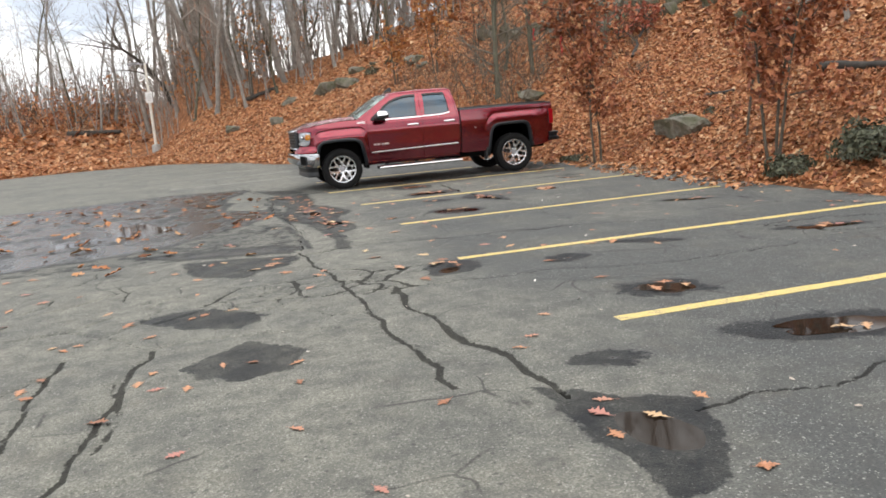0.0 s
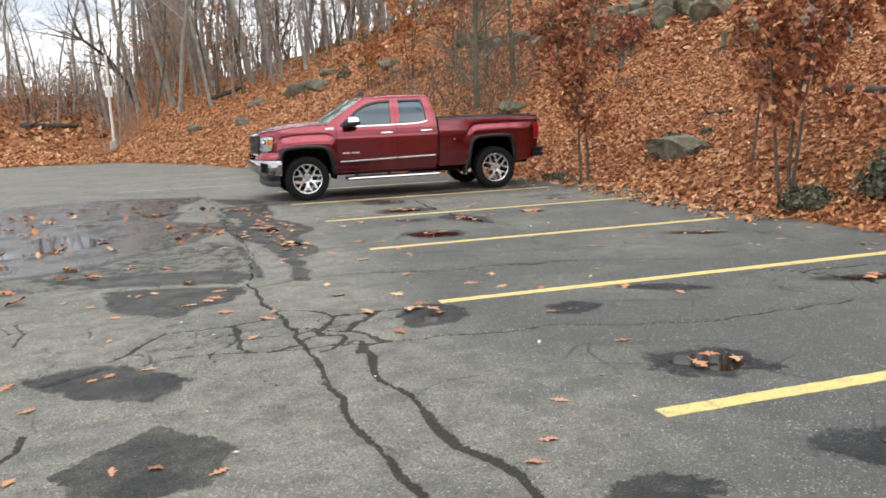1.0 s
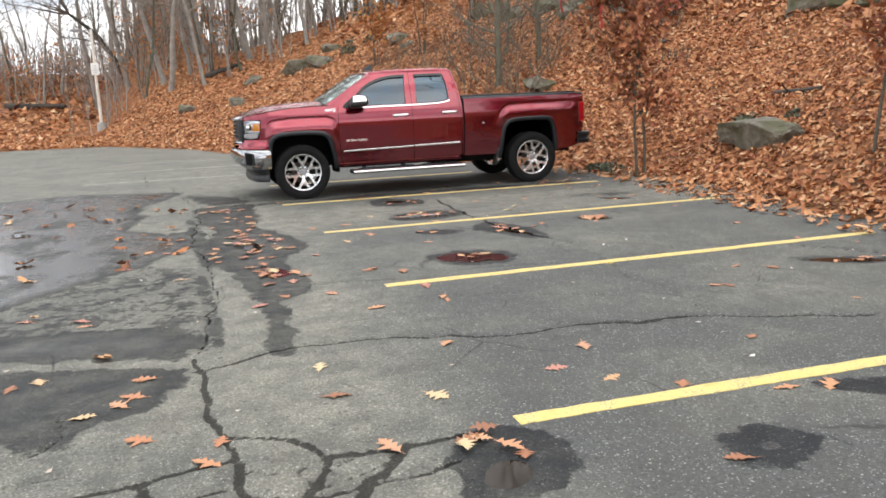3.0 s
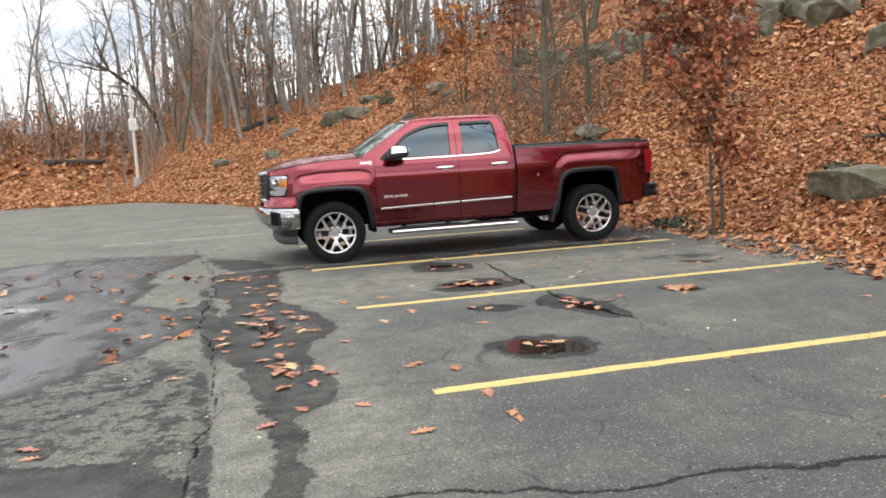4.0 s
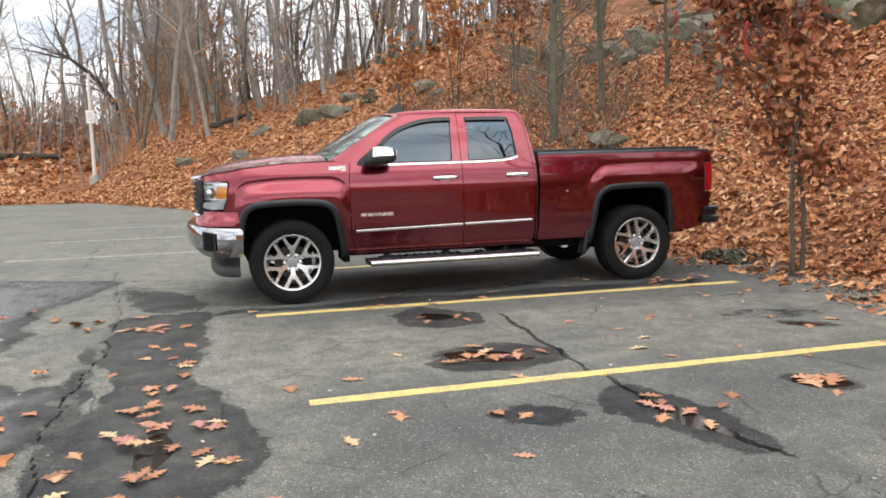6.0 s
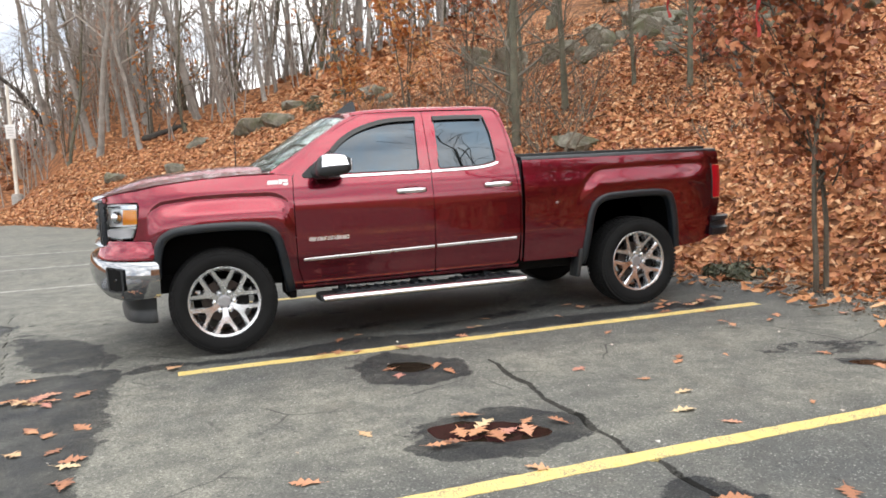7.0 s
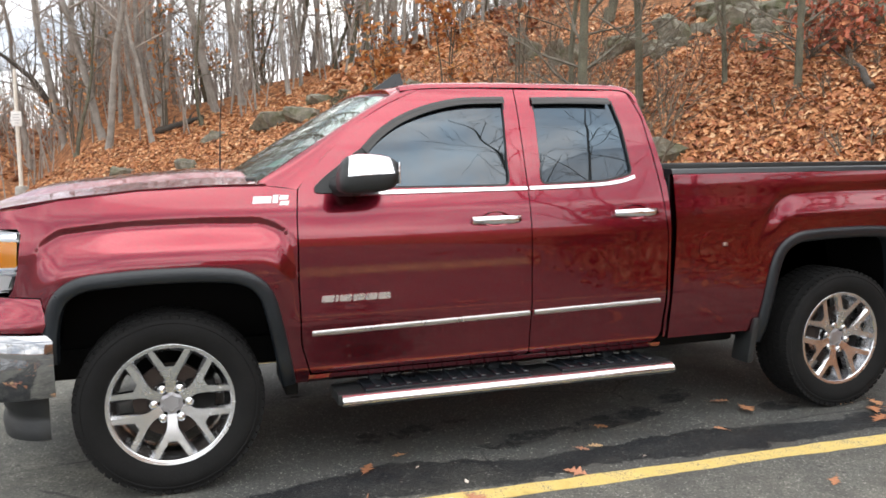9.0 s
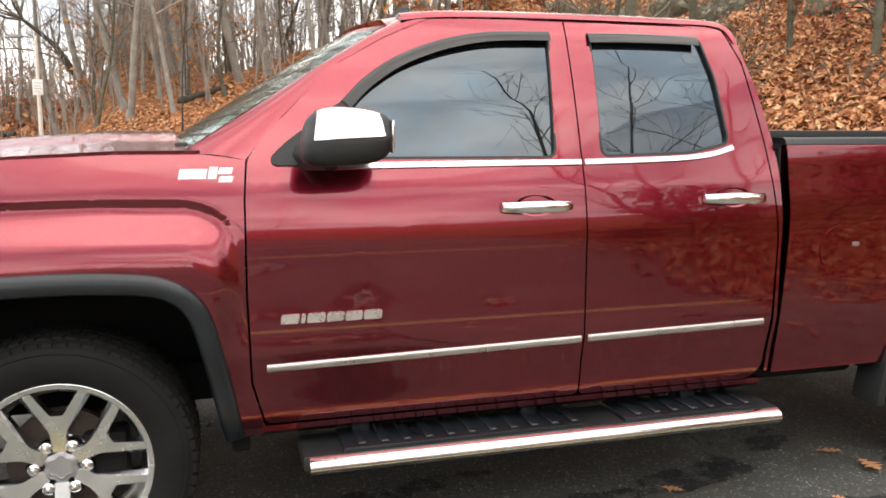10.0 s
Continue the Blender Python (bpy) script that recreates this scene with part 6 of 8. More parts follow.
        part("lug_nut", bm, M_CHROME, wheel)
    bm = bmesh.new()
    lathe(bm, [(0.05, -0.02), (0.165, -0.02), (0.165, 0.01), (0.05, 0.01)], 40)
    bmesh.ops.recalc_face_normals(bm, faces=bm.faces)
    part("brake_disc", bm, M_RUST, wheel)
    bm = bmesh.new()
    add_box(bm, 0.06, 0.19, -0.06, 0.05, -0.09, 0.09, 0.02)
    part("brake_caliper", bm, M_DARK, wheel)
    return wheel


first = make_wheel()
first.parent = truck
first.matrix_basis = Matrix.Translation((3.0 - TRUCK_X, -0.868, 0.4)) @ Matrix.Scale(0.983, 4)
for x, v, turn, spin in ((6.645, -0.868, 0, 14), (3.0, 0.868, 180, 20), (6.645, 0.868, 180, 40)):
    w = copy_thing(first, Matrix.Translation((x - TRUCK_X, v, 0.4)) @ Matrix.Rotation(radians(turn), 4, "Z") @ Matrix.Rotation(radians(spin), 4, "Y"))

# ---- woods ----
def limb(bm, p, d, length, r0, r1, segs, sides, rnd, wob, lift):
    """A wandering tapered limb; returns its points, directions and radii."""
    pts, dirs, rad = [Vector(p)], [Vector(d).normalized()], [r0]
    for k in range(segs):
        d = (dirs[-1] + Vector((rnd.uniform(-wob, wob), rnd.uniform(-wob, wob), rnd.uniform(-wob, wob) + lift))).normalized()
        pts.append(pts[-1] + d * length / segs)
        dirs.append(d)
        rad.append(r0 + (r1 - r0) * (k + 1) / segs)
    add_tube(bm, pts, rad, sides, cap=False)
    return pts, dirs, rad


def aside(d, rnd, spread):
    """A direction that leaves d by about spread."""
    a = d.orthogonal().normalized()
    a.rotate(Matrix.Rotation(rnd.uniform(0, 6.283), 3, d))
    return (d * math.cos(spread) + a * math.sin(spread)).normalized()


def bare_tree(seed, height, radius, material, label, limbs=13, clear=0.3, lean=0.05, twigs=5, fine=2, wob=0.14, reach=1.0):
    """A leafless forest tree: bent trunk, ascending limbs, twigs."""
    rnd = random.Random(seed)
    tree = thing("tree", (0, 0, 0), label, "tree", "bare trees of the wood")
    bm = bmesh.new()
    d = Vector((rnd.uniform(-lean, lean), rnd.uniform(-lean, lean), 1))
    pts, dirs, rad = limb(bm, (0, 0, -0.25), d, height + 0.25, radius, radius * 0.16, 11, 9, rnd, wob, 0.02)
    add_tube(bm, [(0, 0, -0.3), (0, 0, 0.0), (0.0, 0, 0.45)], [radius * 1.75, radius * 1.25, radius * 0.75], 9, cap=False)
    part("trunk", bm, material, tree, angle=60)
    bm = bmesh.new()
    for k in range(limbs):
        f = clear + (1 - clear) * (k + rnd.uniform(0.1, 0.9)) / limbs
        i = min(int(f * 11), 10)
        base = pts[i].lerp(pts[i + 1], f * 11 - i)
        ll = reach * height * rnd.uniform(0.16, 0.36) * (1.1 - 0.6 * f)
        rr = max(rad[i] * rnd.uniform(0.3, 0.5), 0.012)
        lp, ld, lr = limb(bm, base, aside(dirs[i], rnd, rnd.uniform(0.55, 1.3)), ll, rr, 0.008, 5, 4, rnd, 0.19, 0.05)
        for _ in range(twigs):
            j = rnd.randint(1, 4)
            tp, td, _ = limb(bm, lp[j], aside(ld[j], rnd, rnd.uniform(0.4, 0.9)), ll * rnd.uniform(0.3, 0.55), max(lr[j] * 0.5, 0.007), 0.004, 3, 3, rnd, 0.22, 0.05)
            for _ in range(fine):
                q = rnd.randint(1, 3)
                limb(bm, tp[q], aside(td[q], rnd, rnd.uniform(0.4, 0.9)), ll * rnd.uniform(0.12, 0.28), 0.0055, 0.003, 2, 3, rnd, 0.25, 0.03)
    part("crown", bm, M_TWIGDARK if material == M_BARKMOSS else M_TWIG, tree, angle=80)
    return tree


def ground_z(x, y):
    return float(bank(np.array([x]), np.array([y]))[0])


kinds = [
    bare_tree(11, 13.0, 0.1, M_BARK, "tall bare tree with grey bark on the leafy bank", 18, 0.24),
    bare_tree(12, 15.0, 0.135, M_BARK, "tall bare tree with grey bark on the leafy bank", 19, 0.28),
    bare_tree(13, 11.0, 0.075, M_BARKMOSS, "slim bare tree with dark bark among others", 16, 0.2, 0.12),
    bare_tree(14, 14.0, 0.12, M_BARKMOSS, "tall bare tree with dark bark on the leafy bank", 18, 0.24, 0.12),
    bare_tree(15, 9.0, 0.06, M_BARK, "slender bare young tree with grey bark", 15, 0.15, 0.1),
    bare_tree(16, 12.0, 0.095, M_BARK, "bare leaning tree with grey bark", 17, 0.2, 0.22),
    bare_tree(17, 16.0, 0.165, M_BARK, "stout bare tree with fissured grey bark", 19, 0.3, 0.04),
    bare_tree(21, 8.5, 0.085, M_BARKMOSS, "slim bare tree with mossy greenish bark and many fine twigs", 34, 0.1, 0.02, 7, 3, 0.07, 0.6),
]
used = set()


def plant(kind, x, y, turn, size=1.0, tilt=0.0, sink=0.05):
    src = kinds[kind]
    m = Matrix.Translation((x, y, ground_z(x, y) - sink)) @ Matrix.Rotation(radians(turn), 4, "Z") @ Matrix.Rotation(radians(tilt), 4, "X") @ Matrix.Scale(size, 4)
    if kind in used:
        ob = copy_thing(src, m)
    else:
        used.add(kind)
        ob = src
    ob.matrix_basis = m
    return ob


# trees that stand out: on the bank behind the bed, the ledge and the crest
plant(7, 10.72, 24.15, 200, 0.9, 2)
plant(7, 12.35, 22.2, 10, 0.75, 1)
plant(7, 11.9, 23.4, 130, 0.6, 1)
plant(2, 9.84, 24.8, 50, 0.75, 3)
plant(2, 10.35, 25.7, 250, 0.65)
plant(1, 14.0, 15.6, 20, 0.95)
plant(0, 14.3, 14.6, 200, 0.6, 4)
plant(7, 9.22, 23.42, 40, 1.05, 1)
for kd, x, y, size, lean in ((6, 4.35, 42.0, 0.95, 11), (6, 5.3, 42.2, 0.9, 6), (0, 7.5, 42.3, 0.8, 5), (6, -1.3, 47.0, 0.85, 8), (1, 0.5, 42.2, 0.95, 4), (0, 1.65, 42.6, 0.95, 2), (6, -3.2, 51.0, 0.8, 5), (3, 9.3, 42.0, 0.9, 3), (6, 11.2, 42.5, 0.9, 1)):
    plant(kd, x, y, -90, size, lean)
rnd = random.Random(5)
spots = [(10.7, 24.3), (4.35, 42), (5.3, 42.2), (7.5, 42.3), (0.5, 42.2), (1.65, 42.6), (-1.3, 47)]


def scatter_trees(n, x0, x1, y0, y1, gap, size0, size1, near=2.0, pick=(0, 1, 2, 3, 4, 5, 6)):
    made = tries = 0
    while made < n and tries < n * 40:
        tries += 1
        x, y = rnd.uniform(x0, x1), rnd.uniform(y0, y1)
        if toe_distance(x, y) < near or (-6.5 < x < -0.5 and y < 51) or any((x - a) ** 2 + (y - b) ** 2 < gap * gap for a, b in spots):
            continue
        spots.append((x, y))
        plant(rnd.choice(pick), x, y, rnd.uniform(0, 360), rnd.uniform(size0, size1), rnd.uniform(-6, 6))
        made += 1


scatter_trees(54, -1, 17, 39.5, 48, 0.95, 0.55, 0.95, 4.5)
scatter_trees(26, 14, 34, 16, 44, 2.0, 1.0, 1.3, 11.0)
scatter_trees(44, -4, 26, 47, 66, 1.3, 0.8, 1.2, 4.0)
scatter_trees(13, -18, -1, 51, 62, 1.8, 0.6, 0.95, 2.5)
scatter_trees(24, -52, 2, 60, 96, 2.4, 0.7, 1.0, 2.0)
scatter_trees(6, 15, 26, 8, 25, 3.0, 0.6, 1.0, 7.0)
# the wood across the lot, which the paint and the windows mirror
for k in range(32):
    x, y = -26 + 2.2 * k + rnd.uniform(-1, 1), -11 - rnd.uniform(0, 10)
    src = copy_thing(kinds[rnd.choice((0, 1, 3, 5, 6))], Matrix.Identity(4))
    src.matrix_basis = Matrix.Translation((x, y, -0.2)) @ Matrix.Rotation(rnd.uniform(0, 6.28), 4, "Z") @ Matrix.Scale(rnd.uniform(0.6, 0.95), 4)


# more bare trees, unseen, added out of view to the right
for x, y, kd, sc in ((11.6, 5.2, 3, 0.8), (12.6, 3.0, 1, 0.75), (13.4, 4.8, 5, 0.9), (14.5, 1.5, 0, 0.9)):
    plant(kd, x, y, 70 * x, sc)


# a dark trunk bent over towards the lot behind the lamp post
bent = thing("tree", (-1.4, 50.0, ground_z(-1.4, 50.0) - 0.1), "dark bare tree with a bent leaning trunk", "tree", "bare trees of the wood")
bm = bmesh.new()
lift = 2.0 - ground_z(-1.4, 50.0)
way = [Vector(p) for p in ((0, 0, 0), (-0.15, 0, 0.55 + lift), (-0.3, 0, 1.15 + lift), (-0.57, 0, 1.9 + lift), (-0.98, 0, 2.65 + lift), (-1.4, 0, 3.35 + lift), (-2.05, 0, 3.95 + lift), (-2.6, 0, 4.4 + lift))]
add_tube(bm, way, [0.17, 0.15, 0.14, 0.13, 0.12, 0.11, 0.09, 0.07], 9, cap=False)
part("trunk", bm, M_BARKWET, bent, angle=60)
bm = bmesh.new()
rb = random.Random(17)
for k in range(13):
    p = way[-1] if k < 5 else way[rb.randint(3, 7)]
    lp, ld, lr_ = limb(bm, p, (rb.uniform(-1, 0.3), rb.uniform(-0.4, 0.4), rb.uniform(0.0, 0.8)), rb.uniform(1.5, 3.6), 0.055, 0.01, 6, 5, rb, 0.2, 0.02)
    for _ in range(5):
        j = rb.randint(1, 5)
        limb(bm, lp[j], aside(ld[j], rb, 0.8), rb.uniform(0.5, 1.4), 0.02, 0.005, 4, 3, rb, 0.25, 0.03)
part("crown", bm, M_BARKDARK, bent, angle=80)


def stems(name, n, x0, x1, y0, y1, h0, h1, seed, label, near=1.0, girth_scale=1.0, side_twigs=9):
    """A far thicket: slender stems with side twigs, too many to count."""
    g = np.random.default_rng(seed)
    x, y = g.uniform(x0, x1, n), g.uniform(y0, y1, n)
    keep = toe_distance(x, y) > near
    x, y = x[keep], y[keep]
    h = g.uniform(h0, h1, len(x))
    base = np.stack([x, y, bank(x, y) - 0.1], -1)
    lean = np.stack([g.normal(0, 0.15, len(x)), g.normal(0, 0.15, len(x)), np.ones(len(x))], -1)
    roots, ways, girth = [base], [lean * h[:, None]], [(0.006 * h + 0.012) * girth_scale]
    for _ in range(side_twigs):
        f = g.uniform(0.2, 0.95, len(x))
        a = g.uniform(0, 6.283, len(x))
        l = h * g.uniform(0.12, 0.34, len(x)) * (1.2 - f)
        roots.append(base + lean * (h * f)[:, None])
        ways.append(np.stack([np.cos(a) * 0.75, np.sin(a) * 0.75, g.uniform(0.3, 1.0, len(x))], -1) * l[:, None])
        girth.append((0.004 * h * (1.1 - f) + 0.006) * girth_scale)
    r, w, q = np.concatenate(roots), np.concatenate(ways), np.concatenate(girth)
    s1 = np.cross(w, g.normal(size=w.shape))
    s1 /= np.linalg.norm(s1, axis=1, keepdims=True)
    s2 = np.cross(w, s1)
    s2 /= np.linalg.norm(s2, axis=1, keepdims=True)
    co = np.stack([r + s1 * q[:, None], r + (-0.5 * s1 + 0.87 * s2) * q[:, None], r + (-0.5 * s1 - 0.87 * s2) * q[:, None], r + w], 1).reshape(-1, 3)
    fc = (np.array([(0, 1, 3), (1, 2, 3), (2, 0, 3)])[None] + (np.arange(len(r)) * 4)[:, None, None]).reshape(-1, 3)
    ob = mesh_from(name, co.tolist(), fc.tolist(), M_TWIGFAR, smooth=False)
    return tagged(ob, label, "woods", kind="stuff")


stems("crest_twigs", 300, -4, 30, 44, 68, 3, 8, 44, "grey haze of thin bare twigs behind the crest", 4.0, 0.8, 18)
stems("far_woods", 1100, -75, 12, 62, 110, 2, 4.6, 41, "hazy far woods of bare grey-brown stems")
stems("crest_undergrowth", 520, -3, 24, 40, 58, 2, 6, 42, "bare undergrowth of thin stems along the crest", 5.0)
stems("wood_edge_undergrowth", 420, -30, -2, 52, 68, 2, 6, 43, "bare undergrowth of thin stems at the wood's edge", 2.5)


# ---- leaves ----
def leaf_shape(rnd, lobes=3, curl=0.12):
    """A lobed oak leaf of length 1 along +x: a rim and a raised or sunken midrib. Returns points and faces."""
    n = int(lobes * 2 + 1)
    top, low, mid = [], [], []
    bend = rnd.uniform(-curl, curl)
    for k in range(n + 1):
        t = k / n
        w = 0.32 * math.sin(math.pi * (0.08 + 0.84 * t)) ** 0.8 * (1.0 if k % 2 else (0.55 if lobes < 3 else 0.34)) * rnd.uniform(0.85, 1.15)
        z = bend * math.sin(math.pi * t)
        mid.append((t - 0.5, 0, z))
        top.append((t - 0.5 + 0.05 * (k % 2), w, z + rnd.uniform(0.0, curl)))
        low.append((t - 0.5 + 0.05 * (k % 2), -w, z + rnd.uniform(0.0, curl)))
    pts = mid + top + low
    m = n + 1
    faces = []
    for k in range(n):
        faces += [(k, k + 1, m + k + 1, m + k), (k + 1, k, 2 * m + k, 2 * m + k + 1)]
    return np.array(pts), faces


def lobed_leaf(rnd, curl):
    """An oak leaf of length 1 along +x with deep pointed lobes, no two alike."""
    wide = rnd.uniform(0.85, 1.2)
    side_a, side_b, mid = [], [], []
    for t, w in ((-0.5, 0.012), (-0.41, 0.05), (-0.3, 0.19), (-0.235, 0.065), (-0.03, 0.37), (0.03, 0.09), (0.19, 0.32), (0.245, 0.085), (0.35, 0.17), (0.4, 0.07), (0.5, 0.01)):
        tip = w > 0.15
        mid.append((t - 0.06 * tip, 0.0, curl * 0.6 * math.sin(3.1 * t + wide)))
        for line, sign in ((side_a, 1), (side_b, -1)):
            k = rnd.uniform(0.68, 1.22) if tip else 1.0
            line.append((t + (rnd.uniform(-0.05, 0.05) if tip else 0.0), sign * w * k * wide, mid[-1][2] + curl * (rnd.uniform(-0.3, 1.6) if tip else 0.2)))
    pts, m = mid + side_a + side_b, len(mid)
    faces = []
    for k in range(m - 1):
        faces += [(k, k + 1, m + k + 1, m + k), (k + 1, k, 2 * m + k, 2 * m + k + 1)]
    return np.array(pts), faces


def leaf_cloud(name, centres, normals, sizes, material, parent=None, seed=0, lobes=1, curl=0.22):
    """Many leaves as one mesh: leaf k lies at centres[k], across normals[k]."""
    g = np.random.default_rng(seed)
    rnd_l = random.Random(seed)
    shapes = [leaf_shape(rnd_l, lobes, curl) for _ in range(6)]
    n = len(centres)
    nz = normals / np.linalg.norm(normals, axis=1, keepdims=True)
    a = np.cross(nz, g.normal(size=(n, 3)))
    a /= np.linalg.norm(a, axis=1, keepdims=True)
    b = np.cross(nz, a)
    which = g.integers(0, 6, n)
    faces0 = np.array(shapes[0][1])
    allp = np.stack([s[0] for s in shapes])[which] * np.asarray(sizes)[:, None, None]
    co = centres[:, None] + allp[..., :1] * a[:, None] + allp[..., 1:2] * b[:, None] + allp[..., 2:] * nz[:, None]
    pv = allp.shape[1]
    fc = (faces0[None] + (np.arange(n) * pv)[:, None, None]).reshape(-1, 4)
    me = bpy.data.meshes.new(name)
    me.vertices.add(n * pv)
    me.vertices.foreach_set("co", co.ravel())
    me.loops.add(fc.size)
    me.loops.foreach_set("vertex_index", fc.ravel())
    me.polygons.add(len(fc))
    me.polygons.foreach_set("loop_start", np.arange(0, fc.size, 4))
    me.update(calc_edges=True)
    me.materials.append(material)
    ob = new(name, me)
    ob.parent = parent
    return ob


EDGE = np.array([(10.5, 31.0), (11.8, 31.3), (12.4, 29.6), (12.9, 26.8), (14.0, 26.8), (15.2, 27.3), (15.9, 25.6), (16.5, 24.4), (17.2, 23.2)])


def litter(name, n, x0, x1, y0, y1, dmin, dmax, s0, s1, seed, tilt=0.45, material=None, lobes=1, edge=0.5):
    """Leaf litter strewn over the bank between two distances from the asphalt."""
    g = np.random.default_rng(seed)
    x, y = g.uniform(x0, x1, n * 3), g.uniform(y0, y1, n * 3)
    d = toe_distance(x, y)
    keep = (d > dmin + edge * g.random(n * 3) ** 2) & (d < dmax)
    # the broken rock of the ledge keeps few leaves
    keep &= (np.abs(y - np.interp(x, EDGE[:, 0], EDGE[:, 1])) > 0.55) | (x < 11.3) | (x > 17.2) | (g.random(n * 3) < 0.35)
    # drifts and thin places
    keep &= g.random(n * 3) < 0.55 + 0.45 * smoothstep(-0.25, 0.35, wave(x * 1.9, y * 1.9, seed) + 0.5 * wave(x * 4.6, y * 4.6, seed + 3.0))
    x, y = x[keep][:n], y[keep][:n]
    e = 0.05
    z = np.maximum(bank(x, y), 0.0)
    nx, ny = -(bank(x + e, y) - bank(x - e, y)) / (2 * e), -(bank(x, y + e) - bank(x, y - e)) / (2 * e)
    nor = np.stack([np.clip(nx, -1, 1), np.clip(ny, -1, 1), np.ones_like(x)], -1) + g.normal(0, tilt, (len(x), 3))
    size = g.uniform(s0, s1, len(x))
    cen = np.stack([x, y, z + 0.012 + g.random(len(x)) * 0.05 * (size / 0.14)], -1)
    ob = leaf_cloud(name, cen, nor, size, material or M_LEAF, None, seed, lobes)
    return tagged(ob, "thick litter of dry brown oak leaves on the bank", "leaf litter", kind="stuff")


litter("leaf_litter", 5000, 7.6, 15.5, 5, 20.5, 0.0, 7.5, 0.07, 0.13, 31, 0.5, M_LEAFDARK)
litter("leaf_litter", 8000, 5, 17, 19, 29, 0.0, 11, 0.08, 0.14, 32, 0.5, M_LEAFDARK)
litter("leaf_litter", 30000, 7.6, 15.5, 5, 20.5, 0.0, 7.5, 0.062, 0.122, 21, 0.45, lobes=1)
litter("leaf_litter", 800, 7.0, 9.4, 9, 17.2, -0.75, 0.4, 0.08, 0.14, 28, 0.25, lobes=1, edge=0.9)
litter("leaf_litter", 34000, 5, 17, 19, 29, 0.0, 11, 0.07, 0.13, 22, 0.45, lobes=1)
litter("leaf_litter", 46000, -9, 16, 26, 42, 0.0, 14, 0.085, 0.145, 23, 0.3, lobes=0.5)
litter("leaf_litter", 6000, 14, 26, 8, 30, 5.0, 20, 0.18, 0.28, 24, 0.4, lobes=0.5)
litter("leaf_litter", 7000, 8, 30, 38, 60, 6.0, 40, 0.26, 0.38, 26, 0.4, lobes=0.5)
litter("leaf_litter", 7000, -45, -3, 48, 78, 0.0, 60, 0.3, 0.5, 27, 0.5, lobes=0.5)
litter("leaf_litter", 8000, -26, -4, 36, 50, 0.0, 14, 0.14, 0.24, 25, 0.35, lobes=0.5)


# ---- young oaks that keep their russet leaves ----
def leafy_sapling(name, seed, at_xy, height, spread, n_leaves, material, label, stems=2, leaf=0.13, low=0.3, category="tree", group="", reach=()):
    rnd = random.Random(seed)
    x, y = at_xy
    tree = thing(name, (x, y, ground_z(x, y) - 0.03), label, category, group)
    bm = bmesh.new()
    tips = []
    for st in range(stems):
        a = 6.283 * st / stems + rnd.uniform(0, 1)
        pts, dirs, rad = limb(bm, (0.07 * math.cos(a) * (stems > 1), 0.07 * math.sin(a) * (stems > 1), -0.1), (0.07 * math.cos(a), 0.07 * math.sin(a), 1), height * rnd.uniform(0.85, 1.05), 0.0048 * height + 0.008, 0.006, 9, 7, rnd, 0.1, 0.03)
        for _ in range(int(11 * 2 / stems)):
            f = rnd.uniform(low, 0.97)
            i = min(int(f * 9), 8)
            lp, ld, lr = limb(bm, pts[i].lerp(pts[i + 1], f * 9 - i), aside(dirs[i], rnd, rnd.uniform(0.7, 1.25)), spread * rnd.uniform(0.45, 1.0) * (1.15 - 0.5 * f), 0.014, 0.004, 5, 4, rnd, 0.18, 0.04)
            tips += lp[2:]
            for _ in range(4):
                j = rnd.randint(1, 4)
                tp, _, _ = limb(bm, lp[j], aside(ld[j], rnd, 0.8), spread * rnd.uniform(0.2, 0.45), 0.006, 0.003, 3, 3, rnd, 0.25, 0.0)
                tips += tp[1:]
    for q in reach:
        q = Vector(q) - tree.location
        p = Vector((0, 0, q.z * 0.62))
        for sag in (0.06, 0.16):
            way = [p.lerp(q, s / 6) + Vector((0, 0, sag * math.sin(3.14 * s / 6))) for s in range(7)]
            add_tube(bm, way, [0.013 - 0.0015 * s for s in range(7)], 4, cap=False)
            tips += way[2:5] * 2
            p = Vector((0.03, 0.05, q.z * 0.45))
    part("trunk", bm, M_BARKYOUNG, tree, angle=70)
    g = np.random.default_rng(seed)
    t = np.array([tuple(p) for p in tips])[g.integers(0, len(tips), n_leaves)]
    cen = t + g.normal(0, 0.1, t.shape) + np.array([0, 0, -0.04])
    leaf_cloud("crown", cen, g.normal(0, 1, t.shape) + np.array([0, -0.3, 0.5]), g.uniform(leaf * 0.7, leaf * 1.25, n_leaves), material, tree, seed, 2, 0.25)["label"] = "dense dry leaves"
    return tree


TIES = ((7.54, 16.21, 2.87), (7.68, 15.12, 2.58), (8.11, 14.76, 2.24))
leafy_sapling("young_oak", 31, (8.34, 15.05), 4.3, 1.2, 1900, M_LEAFDARK, "young oak of two thin stems holding dry russet leaves", 2, 0.115, 0.26, reach=TIES)


